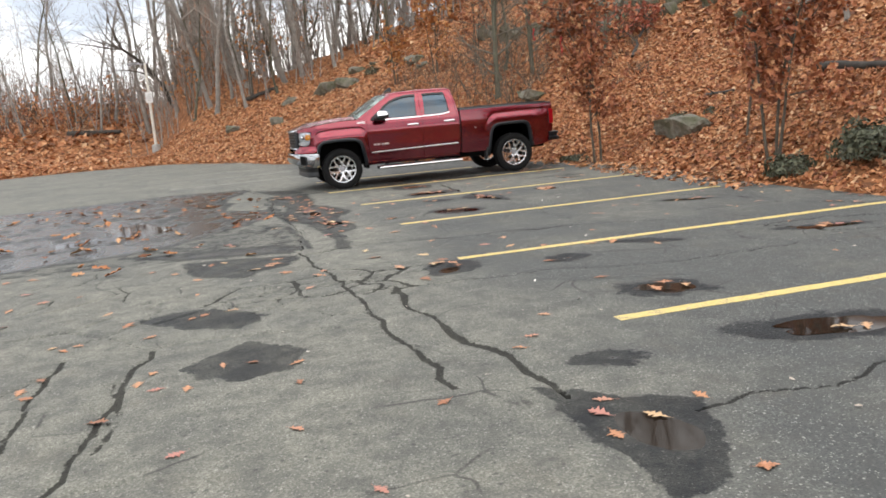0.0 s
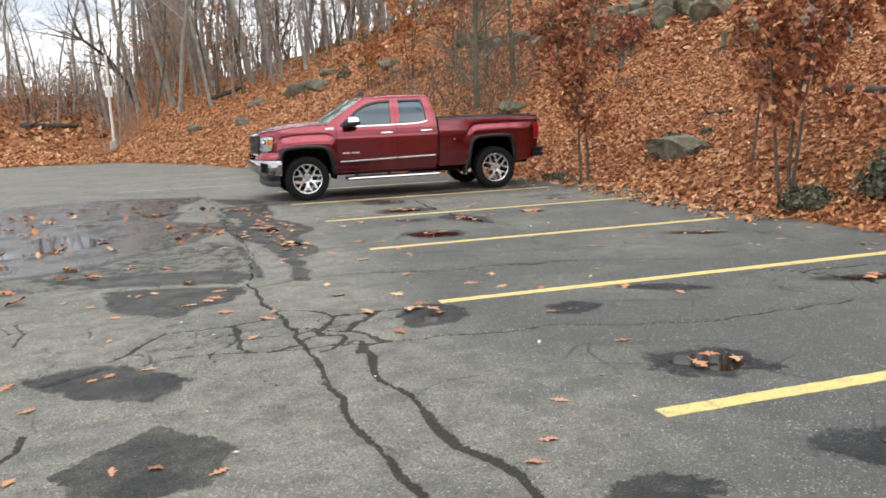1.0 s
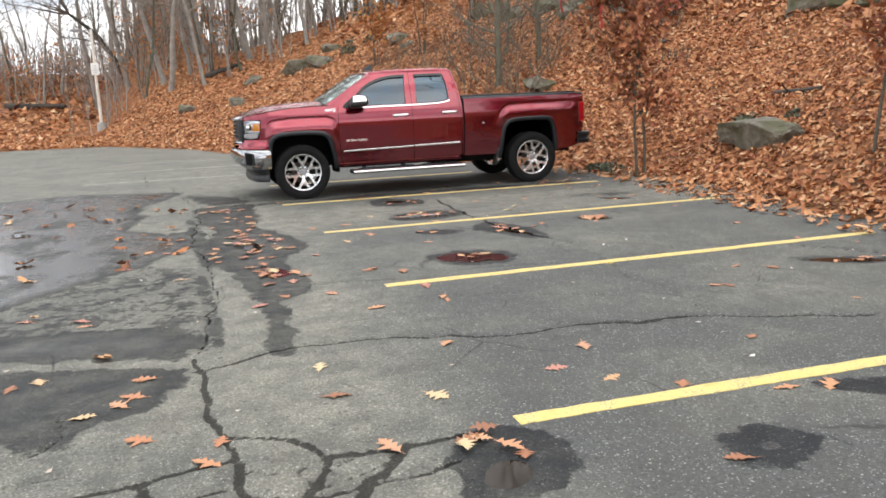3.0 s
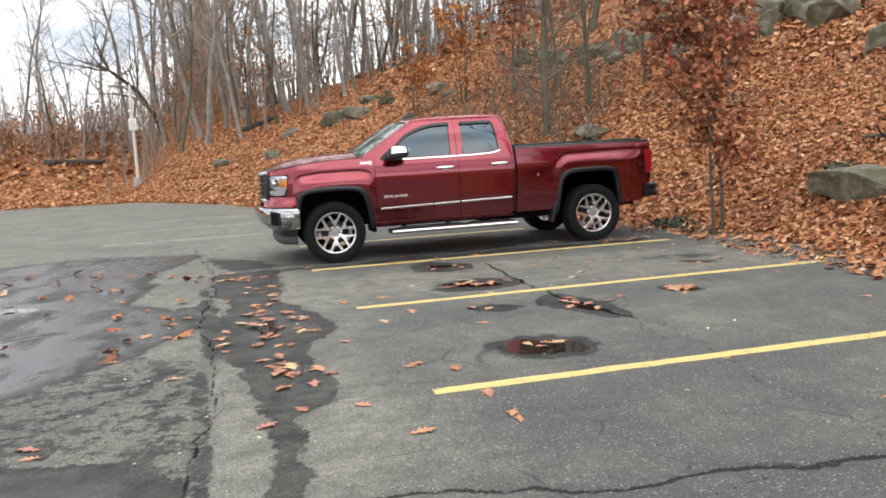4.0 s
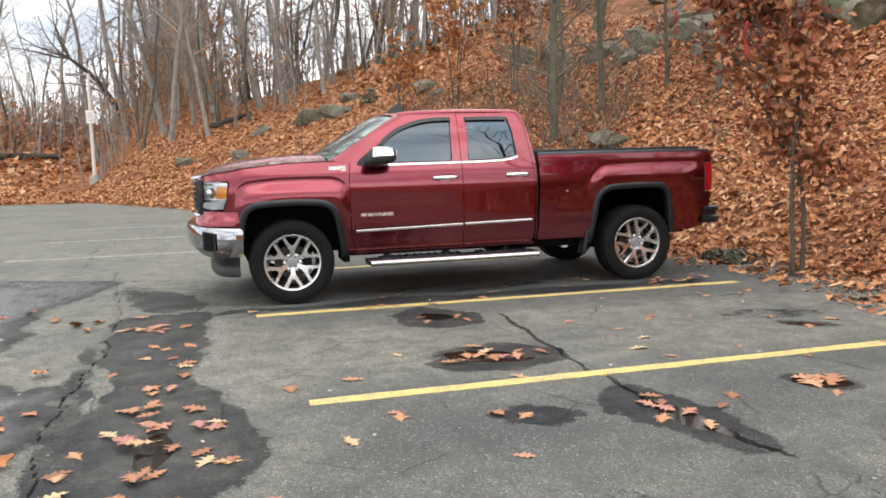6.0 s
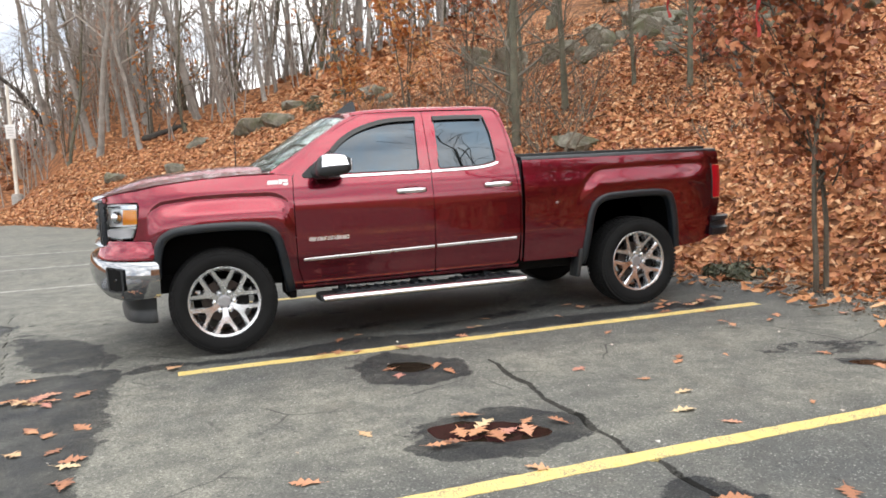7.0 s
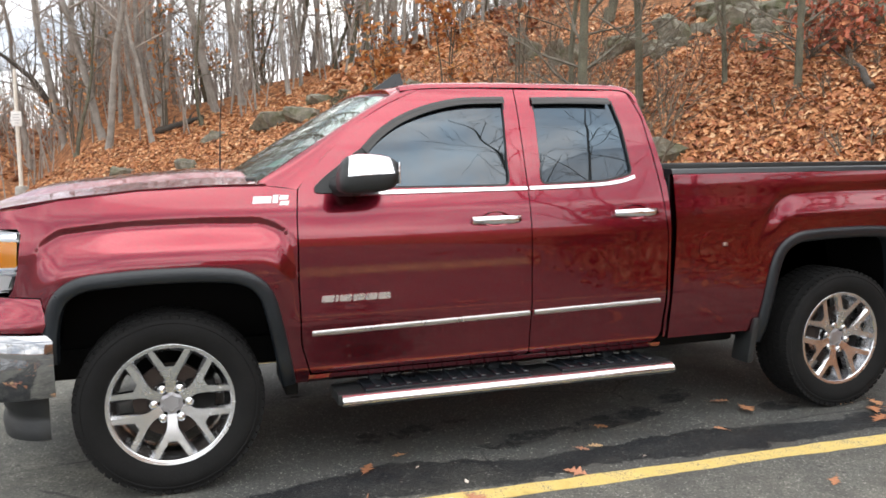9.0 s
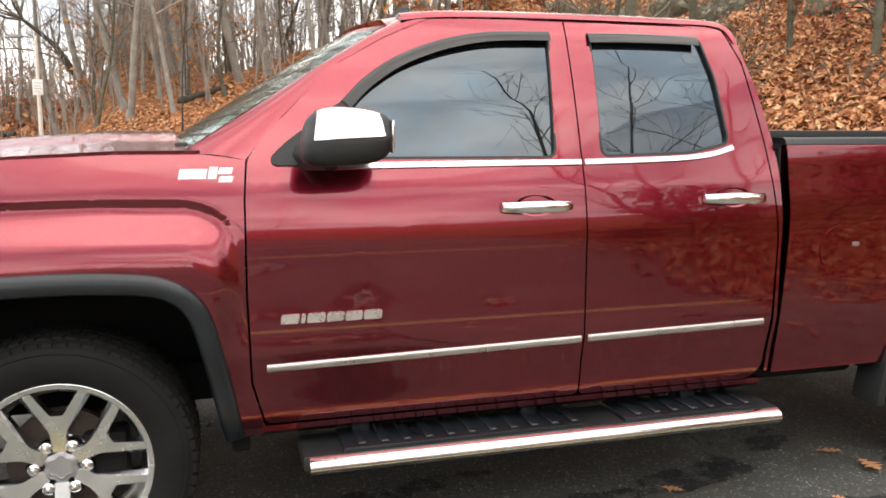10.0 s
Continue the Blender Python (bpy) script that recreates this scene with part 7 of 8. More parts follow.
def ribbon(seed, at, length):
    """A strip of marking tape knotted to a twig, hanging with a slight twist."""
    rnd = random.Random(seed)
    verts, faces = [], []
    for k in range(9):
        a = 0.5 * math.sin(k * 0.8 + seed)
        w = 0.017 * (0.55 if k == 0 else 1.0)
        c = Vector((0.012 * math.sin(k * 0.9 + seed), 0.01 * math.cos(k + seed), 0.02 - length * k / 8))
        u, n = Vector((math.cos(a), -math.sin(a), 0)) * w, Vector((math.sin(a), math.cos(a), 0)) * 0.0015
        verts += [c - u - n, c + u - n, c + u + n, c - u + n]
        if k:
            b = 4 * k
            faces += [(b - 4 + i, b - 4 + (i + 1) % 4, b + (i + 1) % 4, b + i) for i in range(4)]
    faces += [(3, 2, 1, 0), (32, 33, 34, 35)]
    ob = mesh_from("ribbon", verts, faces, M_RIBBON)
    ob.location = at
    tagged(ob, "red marking ribbon tied to a twig of the young oak", "ribbon", "ribbons on the oak")


for k, p in enumerate(TIES):
    ribbon(k + 1, (p[0], p[1], p[2] + 0.08 * (k < 2)), (0.27, 0.34, 0.12)[k])
leafy_sapling("young_oak", 32, (8.75, 10.0), 4.0, 1.0, 1900, M_LEAFDARK, "young oak holding dry russet leaves beside the asphalt", 3, 0.118, 0.27)
leafy_sapling("young_oak", 33, (9.3, 11.4), 3.4, 0.8, 500, M_LEAFDARK, "thin young oak with sparse russet leaves", 1)
leafy_sapling("shrub", 35, (13.1, 22.9), 0.9, 1.6, 200, M_LEAFRED, "low shrub with red autumn leaves on the bank", 3, 0.14, 0.1, "shrub", "shrubs on the bank")
leafy_sapling("shrub", 36, (14.2, 23.0), 1.1, 0.9, 240, M_LEAFRED, "low shrub with red autumn leaves on the bank", 3, 0.14, 0.1, "shrub", "shrubs on the bank")
leafy_sapling("shrub", 37, (9.0, 29.5), 3.6, 1.3, 420, M_LEAFORANGE, "tall shrub with orange autumn leaves on the bank", 3, 0.16, 0.2, "shrub", "shrubs on the bank")
leafy_sapling("shrub", 38, (10.2, 28.2), 3.6, 1.2, 520, M_LEAFDARK, "tall thin shrub with russet leaves on the bank", 3, 0.16, 0.2, "shrub", "shrubs on the bank")
leafy_sapling("shrub", 39, (7.6, 30.5), 2.6, 1.0, 280, M_LEAFORANGE, "shrub with orange autumn leaves on the bank", 3, 0.16, 0.15, "shrub", "shrubs on the bank")
for k, (x, y, h, m) in enumerate(((2.6, 41.5, 4.6, M_LEAFORANGE), (-0.6, 43.5, 4.2, M_LEAFORANGE), (9.6, 41.5, 5.2, M_LEAFORANGE), (-7.5, 54, 2.2, M_LEAFORANGE), (-10, 53, 2.0, M_LEAF), (-13, 54, 2.4, M_LEAFORANGE), (-8.4, 57, 2.8, M_LEAF), (-15.5, 55, 2.6, M_LEAFORANGE), (-6, 57, 2.2, M_LEAF), (-11, 58, 2.6, M_LEAF), (-17, 57, 3.0, M_LEAF), (-5.5, 60, 2.4, M_LEAFORANGE), (-13.5, 61, 3.0, M_LEAF), (3.8, 44.5, 3.4, M_LEAFORANGE), (6.4, 45.0, 3.6, M_LEAF))):
    leafy_sapling("understory_sapling", 60 + k, (x, y), h, 1.6, 130, m, "understory sapling with a haze of dry orange leaves", 3, 0.17, 0.1, "sapling", "understory saplings")


def brush(seed, at_xy, height, n, label):
    """A leafless thicket of thin stems."""
    rnd = random.Random(seed)
    x, y = at_xy
    bush = thing("brush", (x, y, ground_z(x, y) - 0.03), label, "shrub", "leafless brush on the bank")
    bm = bmesh.new()
    for _ in range(n):
        a, r = rnd.uniform(0, 6.283), rnd.uniform(0, 0.45)
        pts, dirs, rad = limb(bm, (r * math.cos(a), r * math.sin(a), -0.05), (0.5 * math.cos(a), 0.5 * math.sin(a), 1), height * rnd.uniform(0.6, 1.1), 0.014, 0.004, 6, 4, rnd, 0.2, 0.0)
        for _ in range(7):
            j = rnd.randint(2, 5)
            limb(bm, pts[j], aside(dirs[j], rnd, 0.8), height * rnd.uniform(0.2, 0.5), 0.006, 0.003, 3, 3, rnd, 0.3, 0.0)
    tagged(part("thicket", bm, M_BRUSH, bush, angle=80), kind="stuff")


for k, (x, y, h) in enumerate(((8.8, 21.6, 1.7), (9.5, 22.6, 2.1), (10.4, 22.9, 1.9), (8.2, 23.4, 1.9), (8.9, 24.5, 2.2), (9.8, 26.2, 2.6), (8.2, 25.8, 2.0), (10.9, 27.0, 2.4), (11.6, 29.8, 2.4), (7.2, 27.4, 2.0), (10.6, 25.6, 2.4), (-7.4, 52.5, 2.0), (-10.5, 52.0, 2.2), (-5.2, 53.0, 2.2), (-13.5, 53.0, 2.4), (1.5, 44.2, 2.4), (3.4, 44.6, 2.8), (6.2, 44.0, 2.6), (8.4, 43.6, 3.0), (-1.0, 49.5, 2.8), (11.6, 43.5, 3.0))):
    brush(80 + k, (x, y), h, 9, "thicket of bare grey twigs on the leafy bank")

for k, (x, y) in enumerate(((12.42, 21.59), (11.56, 21.64), (12.11, 19.85), (13.5, 21.86), (11.0, 19.4), (10.4, 24.0))):
    brush(120 + k, (x, y), 0.42, 9, "low tuft of dark bare twigs among the fallen leaves")


# dry leaves that hang in the undergrowth across the lot
g = np.random.default_rng(57)
hx, hy = g.uniform(-30, -3.5, 3600), g.uniform(52, 68, 3600)
hang = np.stack([hx, hy, np.maximum(bank(hx, hy), 0) + 0.15 + 1.7 * g.random(3600) ** 1.7], -1)
haze = leaf_cloud("hanging_leaves", hang, g.normal(0, 1, hang.shape) + np.array([0, -0.4, 0.4]), g.uniform(0.12, 0.22, 3600), M_LEAFDARK, None, 57, 0.5, 0.2)
tagged(haze, "haze of dry brown leaves hanging in the far undergrowth", "undergrowth", kind="stuff")


# ---- rocks, logs, gravel and evergreen bushes ----
def rock(seed, x, y, sx, sy, sz, turn=0.0, bury=0.3, label="grey lichened boulder half buried in leaves", material=None):
    rnd = random.Random(seed)
    off = Vector((seed * 3.7, seed * 1.3, seed * 2.1))
    bm = bmesh.new()
    for _ in range(17):
        c = Vector((rnd.uniform(-1, 1), rnd.uniform(-1, 1), rnd.uniform(-1, 1)))
        c /= (abs(c.x) ** 7 + abs(c.y) ** 7 + abs(c.z) ** 7) ** (1 / 7)
        bm.verts.new(c * rnd.uniform(0.85, 1.05))
    hull = bmesh.ops.convex_hull(bm, input=bm.verts)
    bmesh.ops.delete(bm, geom=[v for v in bm.verts if not v.link_faces], context="VERTS")
    bmesh.ops.bevel(bm, geom=bm.edges[:], offset=0.035, segments=1, affect="EDGES")
    bmesh.ops.triangulate(bm, faces=bm.faces[:])
    bmesh.ops.subdivide_edges(bm, edges=[e for e in bm.edges if e.calc_length() > 0.3], cuts=1)
    bmesh.ops.triangulate(bm, faces=bm.faces[:])
    bmesh.ops.subdivide_edges(bm, edges=[e for e in bm.edges if e.calc_length() > 0.25], cuts=1)
    bmesh.ops.triangulate(bm, faces=bm.faces[:])
    for v in bm.verts:
        c = v.co
        q = 1 + 0.13 * noise.noise(c * 1.7 + off) + 0.07 * noise.noise(c * 4.5 + off) + 0.03 * noise.noise(c * 10 + off)
        v.co = Vector((c.x * sx, c.y * sy, c.z * sz)) * q
    ob = part("boulder", bm, material or M_STONE, angle=13)
    ob.location = (x, y, ground_z(x, y) + sz * (1 - 2 * bury))
    ob.rotation_euler = (radians((seed * 37) % 17 - 8), radians((seed * 53) % 19 - 9), radians(turn))
    return tagged(ob, label, "rock", "boulders on the bank")


rock(35, 9.68, 13.85, 0.36, 0.78, 0.27, 184, 0.33, "flat grey boulder among leaves at the foot of the bank")
rock(3, 5.58, 35.9, 0.62, 0.4, 0.34, 4, 0.25, "blunt brown boulder on the slope")
rock(4, 6.4, 35.0, 0.55, 0.34, 0.3, 150, 0.25)
rock(5, 9.85, 22.2, 0.46, 0.34, 0.2, 15, 0.33, "pale grey boulder behind the parked pickup")
rock(6, 7.4, 37.4, 0.5, 0.3, 0.24, 20, 0.35)
rock(7, 9.3, 34.1, 0.55, 0.32, 0.26, 30, 0.35)
rock(8, 4.05, 37.0, 0.4, 0.28, 0.22, 170, 0.35)
rr = random.Random(77)
# the ledge that breaks out of the slope
LEDGE = "mossy grey ledge rock breaking out of the leafy slope"
for k, (x, y, sx, sy, sz, turn) in enumerate(((11.75, 31.6, 0.5, 0.35, 0.4, 10), (12.35, 30.7, 0.38, 0.3, 0.3, 60), (12.1, 29.6, 0.45, 0.32, 0.34, 140), (13.6, 27.4, 0.42, 0.35, 0.46, 20), (12.75, 26.7, 0.3, 0.24, 0.22, 75),
                                              (13.0, 28.3, 0.6, 0.35, 0.34, 150), (15.5, 28.1, 0.75, 0.4, 0.3, 165), (16.0, 26.7, 0.6, 0.4, 0.28, 150), (14.85, 25.85, 0.36, 0.3, 0.26, 20), (14.5, 26.9, 0.5, 0.35, 0.4, 130),
                                              (18.1, 33.4, 0.9, 0.6, 0.6, 15))):
    rock(10 + k, x, y, sx, sy, sz * 1.1, turn, 0.36, LEDGE, M_LEDGE)
for k, (x, y, sx, sy, sz, turn) in enumerate(((16.6, 24.9, 0.5, 0.4, 0.45, 70), (16.2, 24.3, 0.34, 0.3, 0.3, 110), (15.75, 25.3, 0.4, 0.3, 0.28, 30), (17.1, 23.9, 0.6, 0.4, 0.4, 155), (16.6, 22.3, 0.75, 0.5, 0.5, 20),
                                              (17.2, 23.0, 0.55, 0.4, 0.4, 80), (14.8, 18.4, 0.7, 0.45, 0.42, 120), (15.3, 17.4, 0.5, 0.4, 0.36, 45), (13.9, 25.0, 0.34, 0.26, 0.24, 100), (15.33, 23.54, 0.36, 0.3, 0.32, 15),
                                              (14.78, 24.18, 0.38, 0.3, 0.32, 65), (15.59, 27.2, 0.6, 0.36, 0.34, 170), (14.72, 25.7, 0.32, 0.22, 0.22, 10), (15.03, 27.4, 0.4, 0.3, 0.32, 120),
                                              (16.48, 26.4, 0.45, 0.34, 0.34, 40), (16.66, 23.4, 0.38, 0.3, 0.34, 95), (18.1, 28.6, 0.55, 0.4, 0.42, 25))):
    rock(90 + k, x, y, sx, sy, sz, turn, 0.34, LEDGE, M_LEDGE)
for k in range(26):
    x = rr.uniform(11.6, 16.9)
    y = float(np.interp(x, EDGE[:, 0], EDGE[:, 1])) + rr.gauss(0, 0.3)
    rock(130 + k, x, y, rr.uniform(0.12, 0.3), rr.uniform(0.1, 0.22), rr.uniform(0.12, 0.22), rr.uniform(0, 180), 0.34, LEDGE, M_LEDGE)
for k in range(14):
    x, y = rr.uniform(3, 16), rr.uniform(20, 38)
    if toe_distance(x, y) > 2.0 and x < 9:
        rock(40 + k, x, y, rr.uniform(0.12, 0.32), rr.uniform(0.12, 0.26), rr.uniform(0.1, 0.2), rr.uniform(0, 180), 0.4)
for k, (x, y) in enumerate(((3.2, 34.6), (1.4, 37.3))):
    rock(70 + k, x, y, rr.uniform(0.2, 0.42), rr.uniform(0.18, 0.3), rr.uniform(0.16, 0.28), rr.uniform(0, 180), 0.38)


def fallen_log(seed, a, b, r, label):
    rnd = random.Random(seed)
    pa, pb = Vector((*a, ground_z(*a) + r * 0.8)), Vector((*b, ground_z(*b) + r * 0.8))
    bm = bmesh.new()
    pts = [pa.lerp(pb, k / 9) + Vector((rnd.uniform(-0.04, 0.04), rnd.uniform(-0.04, 0.04), 0)) for k in range(10)]
    for p in pts:
        p.z = max(p.z, ground_z(p.x, p.y) + r * 0.5)
    add_tube(bm, pts, [r * (1 - 0.05 * k) for k in range(10)], 9)
    for k in (3, 6):
        limb(bm, pts[k], aside((pb - pa).normalized(), rnd, 0.9), 0.5, r * 0.35, 0.01, 4, 5, rnd, 0.15, 0.02)
    return tagged(part("fallen_log", bm, M_BARKWET, angle=60), label, "log")


fallen_log(1, (11.6, 12.3), (11.35, 9.6), 0.1, "dark fallen log lying across the leaf litter")
fallen_log(2, (2.3, 41.2), (3.9, 41.3), 0.14, "dark fallen log on the crest of the bank")
fallen_log(3, (12.6, 21.0), (15.2, 24.6), 0.06, "thin fallen branch across the rocks")
fallen_log(6, (12.2, 26.0), (15.0, 27.8), 0.05, "pale fallen branch across the rocks")
fallen_log(4, (-7.9, 51.9), (-4.9, 51.2), 0.2, "dark fallen log at the edge of the wood")
fallen_log(5, (11.45, 15.7), (11.2, 14.3), 0.06, "short fallen branch in the leaves")


def evergreen(seed, x, y, r, h, n, label="low dark evergreen shrub at the edge of the asphalt"):
    g = np.random.default_rng(seed)
    bush = thing("evergreen_shrub", (x, y, max(ground_z(x, y), 0) - 0.02), label, "shrub", "evergreen shrubs")
    rnd = random.Random(seed)
    bm = bmesh.new()
    for k in range(14):
        a = rnd.uniform(0, 6.283)
        limb(bm, (0, 0, -0.05), (math.cos(a), math.sin(a), rnd.uniform(0.4, 1.6)), r * 0.9, 0.012, 0.004, 4, 4, rnd, 0.15, 0.0)
    part("branchwork", bm, M_BARKDARK, bush, angle=70)
    u = g.normal(size=(n, 3))
    u /= np.linalg.norm(u, axis=1, keepdims=True)
    u[:, 2] = np.abs(u[:, 2])
    rad = (0.45 + 0.55 * g.random(n) ** 0.5) * (1 + 0.25 * np.sin(u[:, 0] * 5 + seed) * np.sin(u[:, 1] * 6))
    cen = u * rad[:, None] * np.array([r, r, h])
    leaf_cloud("foliage", cen, u + g.normal(0, 0.7, (n, 3)), g.uniform(0.04, 0.085, n), M_EVERGREEN, bush, seed, 1, 0.1)


evergreen(3, 8.95, 8.3, 0.52, 0.46, 2600)
evergreen(7, 7.7, 35.4, 0.4, 0.4, 500)
evergreen(8, 8.7, 35.9, 0.35, 0.3, 400)
evergreen(4, 8.45, 9.25, 0.4, 0.28, 1200)
evergreen(5, 8.4, 16.25, 0.36, 0.13, 620)
evergreen(9, 10.08, 14.72, 0.26, 0.24, 520, "low dark evergreen sprig beside the flat boulder")
evergreen(12, 10.35, 13.9, 0.16, 0.13, 160, "low dark evergreen sprig beside the flat boulder")

# gravel washed along the edge of the asphalt
g = np.random.default_rng(8)
n = 4200
gy = g.uniform(9.5, 16.3, n * 2)
gx = np.interp(gy, TOE[1:6, 1], TOE[1:6, 0]) + g.normal(-0.05, 0.22, n * 2)
pick = (gy > 11.0 + 1.2 * g.random(n * 2))
gx, gy = gx[pick][:n], gy[pick][:n]
tet = np.array([(1, 0, 0), (-1, 0, 0), (0, 1, 0), (0, -1, 0), (0, 0, 0.7), (0, 0, -0.7)], float)
tf = np.array([(0, 2, 4), (2, 1, 4), (1, 3, 4), (3, 0, 4), (2, 0, 5), (1, 2, 5), (3, 1, 5), (0, 3, 5)])
sz = g.uniform(0.006, 0.018, len(gx))
ang = g.uniform(0, 6.28, len(gx))
sq = g.uniform(0.7, 1.3, (len(gx), 6, 3))
loc = tet[None] * sq * sz[:, None, None]
rx = loc[..., 0] * np.cos(ang)[:, None] - loc[..., 1] * np.sin(ang)[:, None]
ry = loc[..., 0] * np.sin(ang)[:, None] + loc[..., 1] * np.cos(ang)[:, None]
gz = np.maximum(bank(gx, gy), 0.0)
co = np.stack([rx + gx[:, None], ry + gy[:, None], loc[..., 2] + gz[:, None] + 0.004], -1).reshape(-1, 3)
fc = (tf[None] + (np.arange(len(gx)) * 6)[:, None, None]).reshape(-1, 3)
gravel = mesh_from("gravel", co.tolist(), fc.tolist(), M_GRAVEL, smooth=False)
tagged(gravel, "loose grey gravel along the edge of the asphalt", "gravel", kind="stuff")

# ---- the lamp post with a notice plate ----
post = thing("lamp_post", (-2.5, 44.2, ground_z(-2.5, 44.2)), "pale wooden lamp post with a white notice plate on the bank", "lamp post")
bm = bmesh.new()
add_tube(bm, [(0, 0, -0.2), (0, 0, 2.4), (0.02, 0, 4.55)], [0.08, 0.07, 0.056], 10)
part("pole", bm, M_WHITEPOLE, post, angle=60)
bm = bmesh.new()
add_tube(bm, [(0, 0, -0.25), (0, 0, 0.3), (0, 0, 0.36)], [0.24, 0.22, 0.17], 14)
part("footing", bm, M_CONC, post, angle=50)
bm = bmesh.new()
add_box(bm, -0.17, 0.17, -0.1, -0.08, 2.5, 3.04, 0.006)
plate = part("notice_plate", bm, M_SIGN, post, "white notice plate")
for z, w in ((2.92, 0.22), (2.82, 0.2), (2.72, 0.24), (2.62, 0.16)):
    bm = bmesh.new()
    add_box(bm, -w / 2, w / 2, -0.1035, -0.0995, z - 0.008, z + 0.008)
    part("text_bar", bm, M_STEEL, plate, smooth=False)
bm = bmesh.new()
add_tube(bm, [(0.02, 0, 4.46), (-0.2, 0, 4.5), (-0.4, 0, 4.51)], [0.03, 0.028, 0.028], 8)
part("arm", bm, M_STEEL, post, angle=60)
bm = bmesh.new()
add_box(bm, -0.85, -0.38, -0.14, 0.14, 4.45, 4.57, 0.03)
part("lamp_head", bm, M_STEEL, post)

# ---- single leaves lying on the asphalt ----
lr = random.Random(404)
leaf_meshes = []
for k in range(12):
    pts, faces = lobed_leaf(lr, lr.uniform(0.02, 0.07))
    me = bpy.data.meshes.new("fallen_leaf")
    stem = [(-0.5, 0.012, 0.0), (-0.5, -0.012, 0.0), (-0.72, -0.008, 0.02), (-0.72, 0.008, 0.02)]
    v = [tuple(p) for p in pts] + stem
    me.from_pydata(v, [], [tuple(f) for f in faces] + [(len(pts), len(pts) + 1, len(pts) + 2, len(pts) + 3)])
    me.materials.append(M_FALLEN)
    leaf_meshes.append(me)


def drop_leaf(x, y, size, up=0.0):
    if toe_distance(np.array([x]), np.array([y]))[0] > 0.5:
        return
    ob = new("fallen_leaf", lr.choice(leaf_meshes))
    ob.location = (x, y, 0.004 + up)
    size *= 0.9
    ob.rotation_euler = (radians(lr.uniform(-4, 4)), radians(lr.uniform(-4, 4)), lr.uniform(0, 6.283))
    ob.scale = (size, size * lr.uniform(0.8, 1.15), size)
    tagged(ob, "dry brown oak leaf lying on the wet asphalt", "leaf", "fallen leaves on the lot")


def leaf_patch(n, cx, cy, rx, ry, s0=0.11, s1=0.195, pile=0.0):
    for _ in range(n):
        drop_leaf(lr.gauss(cx, rx), lr.gauss(cy, ry), lr.uniform(s0, s1), lr.uniform(0, pile))


def strew(places, s0=0.12, s1=0.17, up=0.0):
    """Single leaves where they lie."""
    for x, y in places:
        drop_leaf(x, y, lr.uniform(s0, s1), lr.uniform(0, up))


# along the wet run beside the stalls
strew(((1.64, 14.84), (1.75, 14.72), (1.72, 14.8), (1.82, 14.14), (2.07, 13.46), (1.91, 12.86), (2.27, 12.14), (2.07, 11.87), (2.22, 11.64), (2.32, 11.61), (2.01, 11.22), (2.1, 11.21),
       (1.62, 11.92), (1.59, 11.65), (1.6, 11.43), (1.62, 11.21), (1.88, 10.81), (1.93, 10.63), (1.97, 10.54), (2.07, 10.36), (2.23, 10.44), (2.3, 10.28), (1.62, 13.38), (2.04, 14.8), (1.98, 13.71)))
strew(((1.91, 12.3), (1.85, 12.05), (2.0, 11.55), (1.86, 11.33), (2.2, 11.77), (2.31, 11.62), (1.58, 11.7), (1.96, 10.6), (2.04, 10.35), (2.17, 10.1), (2.05, 9.62), (1.98, 10.08),
       (2.26, 12.11), (1.59, 11.4), (1.89, 12.97), (2.09, 14.07), (1.72, 14.79), (2.07, 13.23), (1.83, 14.11), (1.92, 14.01), (1.79, 13.75), (2.08, 13.54), (1.64, 15.34), (2.27, 12.2)))
leaf_patch(12, 1.92, 11.9, 0.1, 0.35, pile=0.03)
leaf_patch(6, 1.92, 12.7, 0.12, 0.3, pile=0.02)
leaf_patch(6, 1.98, 10.6, 0.08, 0.15, pile=0.02)
leaf_patch(7, 1.75, 14.75, 0.16, 0.1, pile=0.02)
# in the puddles of the stalls
strew(((4.05, 13.25), (3.85, 12.88), (3.77, 12.88), (4.07, 12.86), (4.24, 12.88), (4.45, 12.94), (4.0, 12.95), (4.15, 12.92), (4.08, 13.05), (3.92, 12.98), (4.3, 13.0)), 0.13, 0.18, 0.02)
strew(((3.97, 14.22), (4.27, 14.34), (4.3, 14.16), (3.96, 14.41), (4.64, 11.82), (4.54, 11.69), (4.5, 11.46), (4.67, 11.3), (4.69, 11.51), (4.6, 11.6), (4.63, 11.68), (4.92, 11.53), (5.07, 11.67)))
strew(((5.66, 11.73), (5.74, 11.76), (5.8, 11.72), (5.7, 11.8)), 0.19, 0.25)
strew(((3.84, 10.36), (3.76, 10.28), (3.9, 10.3), (3.7, 10.4), (2.5, 6.75), (2.58, 6.8), (2.46, 6.68), (2.54, 6.72), (2.62, 6.6), (2.66, 6.54), (3.74, 4.82), (3.86, 4.74), (3.6, 4.72)), 0.11, 0.17, 0.03)
strew(((6.47, 8.71), (6.3, 8.76), (6.6, 8.76), (5.08, 8.48), (5.0, 8.52), (5.73, 8.81), (6.4, 6.05), (6.2, 6.06), (6.55, 6.0), (6.3, 6.12), (4.12, 3.31), (4.0, 3.36), (7.04, 13.1)))
strew(((2.3, 2.99), (2.21, 2.85), (2.17, 2.61), (2.42, 2.72), (2.72, 2.83), (2.53, 2.11)), 0.1, 0.14)
leaf_patch(3, 0.75, 4.5, 0.18, 0.1, 0.09, 0.13)
leaf_patch(3, 0.5, 5.9, 0.22, 0.12, 0.09, 0.13)
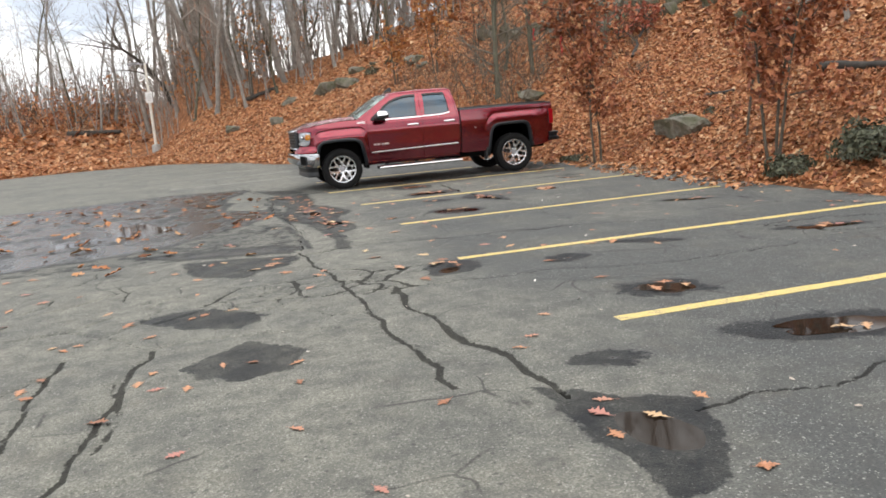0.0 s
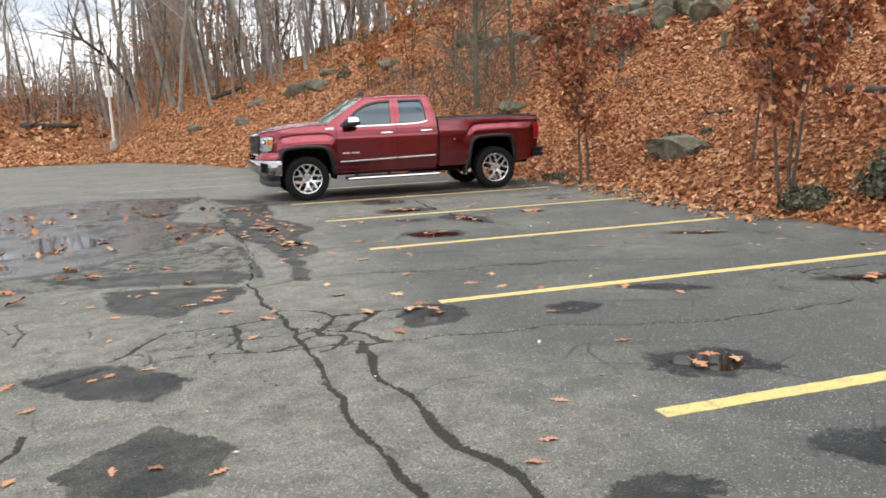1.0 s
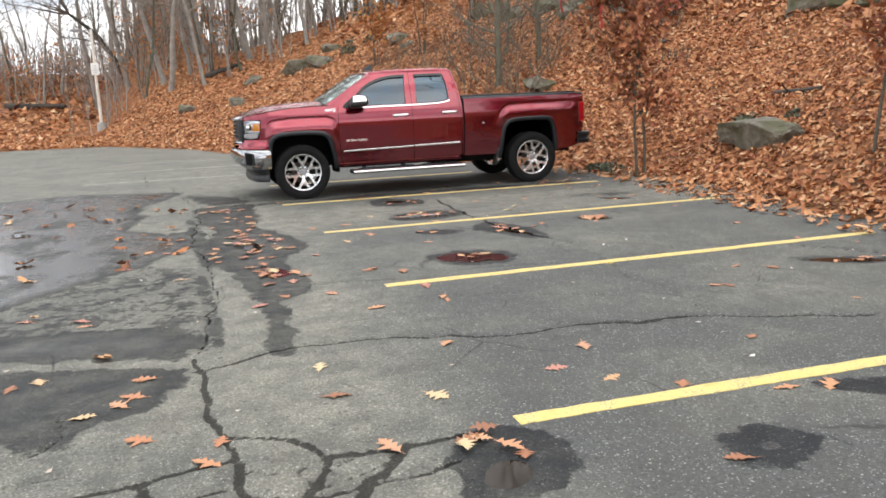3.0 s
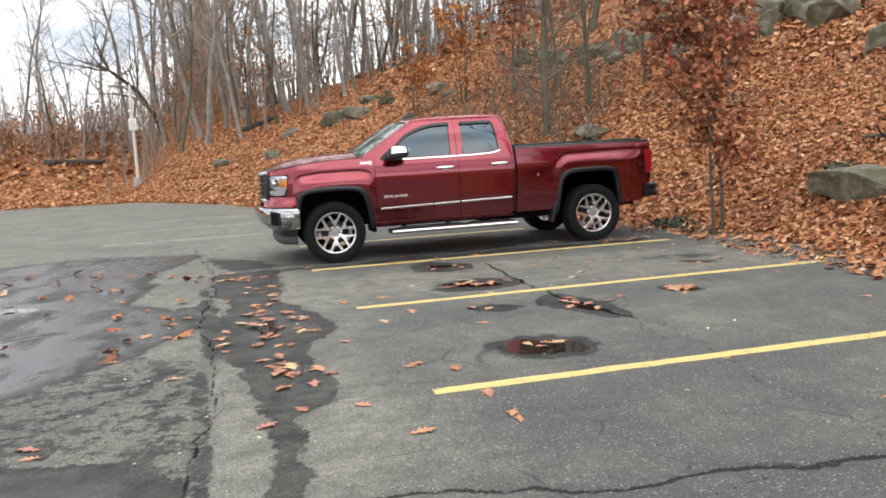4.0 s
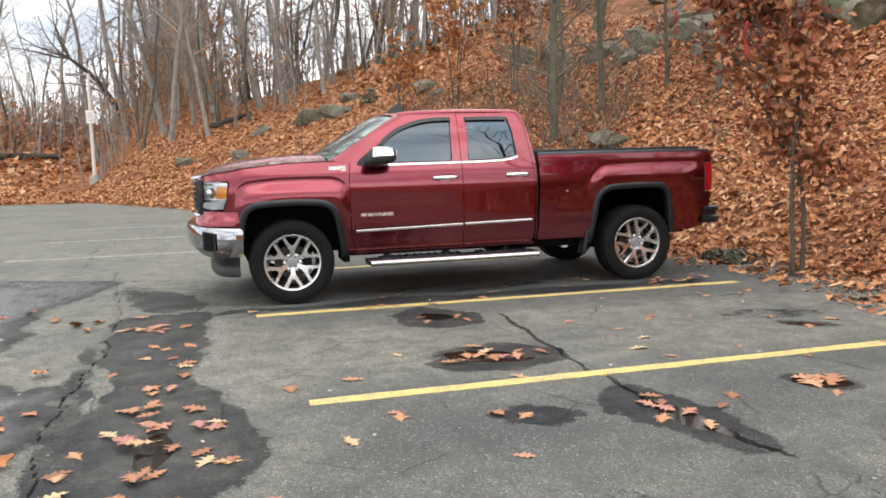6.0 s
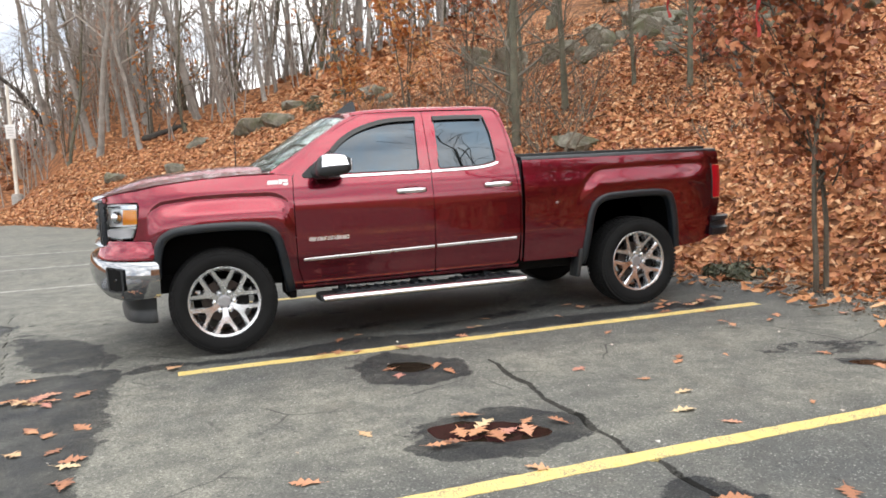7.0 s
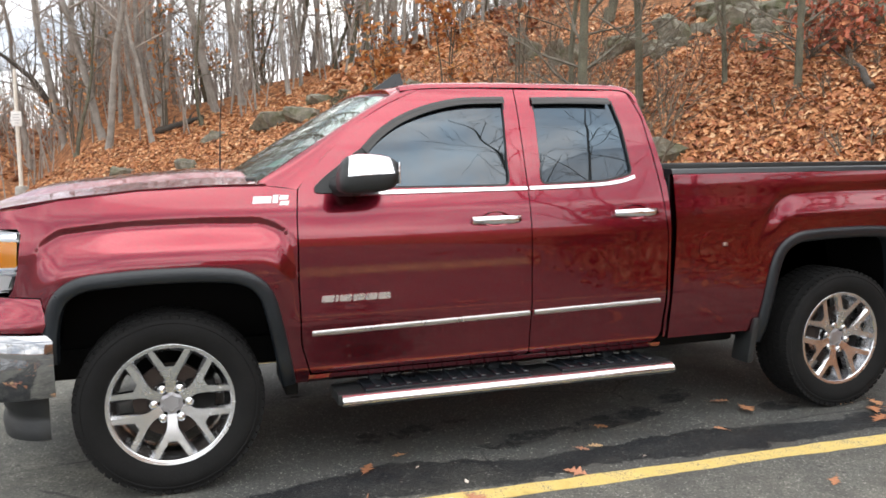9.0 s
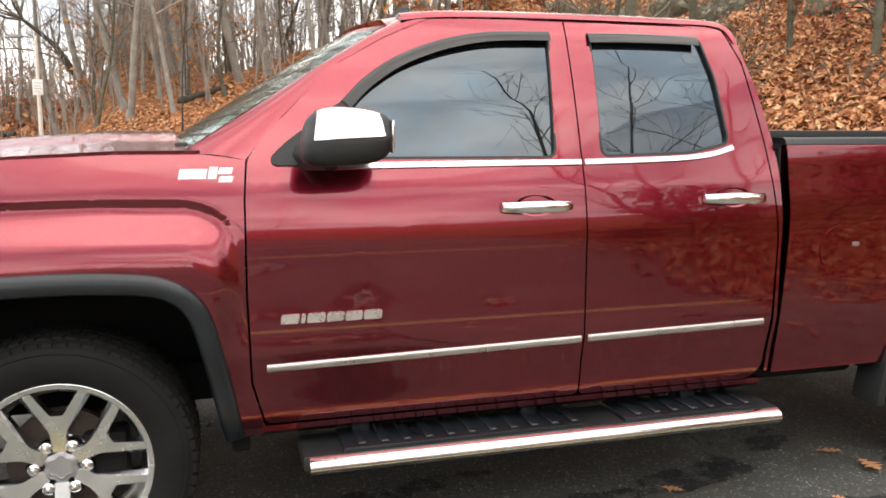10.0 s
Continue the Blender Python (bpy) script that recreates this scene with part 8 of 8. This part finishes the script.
# single leaves on the stalls and the aisle
strew(((2.5, 11.1), (2.9, 11.67), (2.86, 10.26), (3.21, 11.94), (3.07, 10.04), (3.12, 9.09), (3.11, 9.5), (3.63, 11.22), (2.39, 9.55), (3.21, 12.01), (2.7, 12.66), (5.33, 13.07), (5.13, 12.8),
       (7.28, 14.45), (3.85, 11.74), (3.71, 11.83), (5.23, 12.54), (3.09, 12.74), (4.08, 12.43), (6.7, 12.95), (3.49, 13.23)))
strew(((2.05, 7.93), (3.12, 8.99), (2.61, 9.01), (3.1, 9.46), (2.81, 10.22), (4.45, 7.43), (3.51, 7.67), (2.81, 8.04), (3.67, 6.95), (4.29, 6.67), (4.55, 6.3), (4.08, 6.72), (3.48, 5.34),
       (2.25, 6.15), (3.41, 6.19), (2.17, 6.82), (2.52, 7.28), (1.85, 9.41), (3.21, 7.4), (3.4, 7.16), (5.64, 11.51), (2.06, 7.47)))
strew(((0.6, 8.31), (1.14, 8.12), (0.89, 7.67), (1.1, 7.87), (1.04, 7.77), (1.16, 7.29), (1.5, 7.14), (1.3, 6.45), (0.66, 9.54), (0.7, 9.4), (1.44, 6.94), (0.47, 8.25), (1.16, 12.46),
       (0.98, 12.07), (1.15, 11.92), (0.56, 13.93), (1.27, 12.69), (0.87, 13.3), (1.3, 10.59), (0.84, 11.27)))
# against the rear tyre
strew(((6.83, 15.58), (6.76, 15.32), (6.73, 15.5), (6.91, 15.32), (7.05, 15.2), (6.85, 15.4), (6.69, 14.28), (6.71, 14.42), (6.04, 15.75), (6.08, 15.56), (3.62, 14.99), (3.88, 15.0), (4.22, 14.96), (2.6, 15.17), (3.85, 15.44)), 0.12, 0.18, 0.02)
leaf_patch(3, 4.6, 15.06, 1.0, 0.04)
leaf_patch(5, 4.4, 15.45, 0.7, 0.12, 0.07, 0.11)
leaf_patch(7, 6.95, 15.24, 0.2, 0.05, 0.11, 0.17, pile=0.05)
# loosely over the lot
for _ in range(30):
    drop_leaf(lr.uniform(5.0, 7.8), lr.uniform(3.5, 15), lr.uniform(0.07, 0.14))
for _ in range(52):
    drop_leaf(lr.uniform(-2.4, 0.6), lr.uniform(3.2, 9.8), lr.uniform(0.08, 0.15))
g = np.random.default_rng(99)
far_leaf = np.stack([g.uniform(-4.5, 1.3, 120), g.uniform(8.4, 17, 120), g.uniform(0.012, 0.03, 120)], -1)
strewn = leaf_cloud("strewn_leaves", far_leaf, np.array([0, 0, 1.0]) + g.normal(0, 0.2, far_leaf.shape), g.uniform(0.1, 0.19, 120), M_LEAF, None, 99, 3, 0.16)
tagged(strewn, "oak leaves strewn over the wide damp hollow of the lot", "leaves", kind="stuff")
for _ in range(34):
    t = lr.uniform(5, 15.5)
    drop_leaf(float(np.interp(t, TOE[:6, 1], TOE[:6, 0])) - abs(lr.gauss(0, 0.45)), t, lr.uniform(0.09, 0.16))
chips = np.stack([g.uniform(0.0, 7.6, 90), g.uniform(2.2, 15.4, 90), g.uniform(0.006, 0.012, 90)], -1)
bits = leaf_cloud("pale_chips", chips, np.array([0, 0, 1.0]) + g.normal(0, 0.15, chips.shape), g.uniform(0.018, 0.038, 90), M_CHIP, None, 98, 0.5, 0.1)
tagged(bits, "pale chips of leaf and bark strewn on the asphalt", "debris", kind="stuff")
# the leaves and bits of bark in view from the start
for x, y in ((0.89, 3.32), (1.61, 3.32), (1.14, 2.55), (0.16, 4.6), (0.97, 3.99), (2.52, 2.11), (2.66, 4.55), (2.4, 4.13), (2.25, 3.94)):
    drop_leaf(x, y, 0.11)
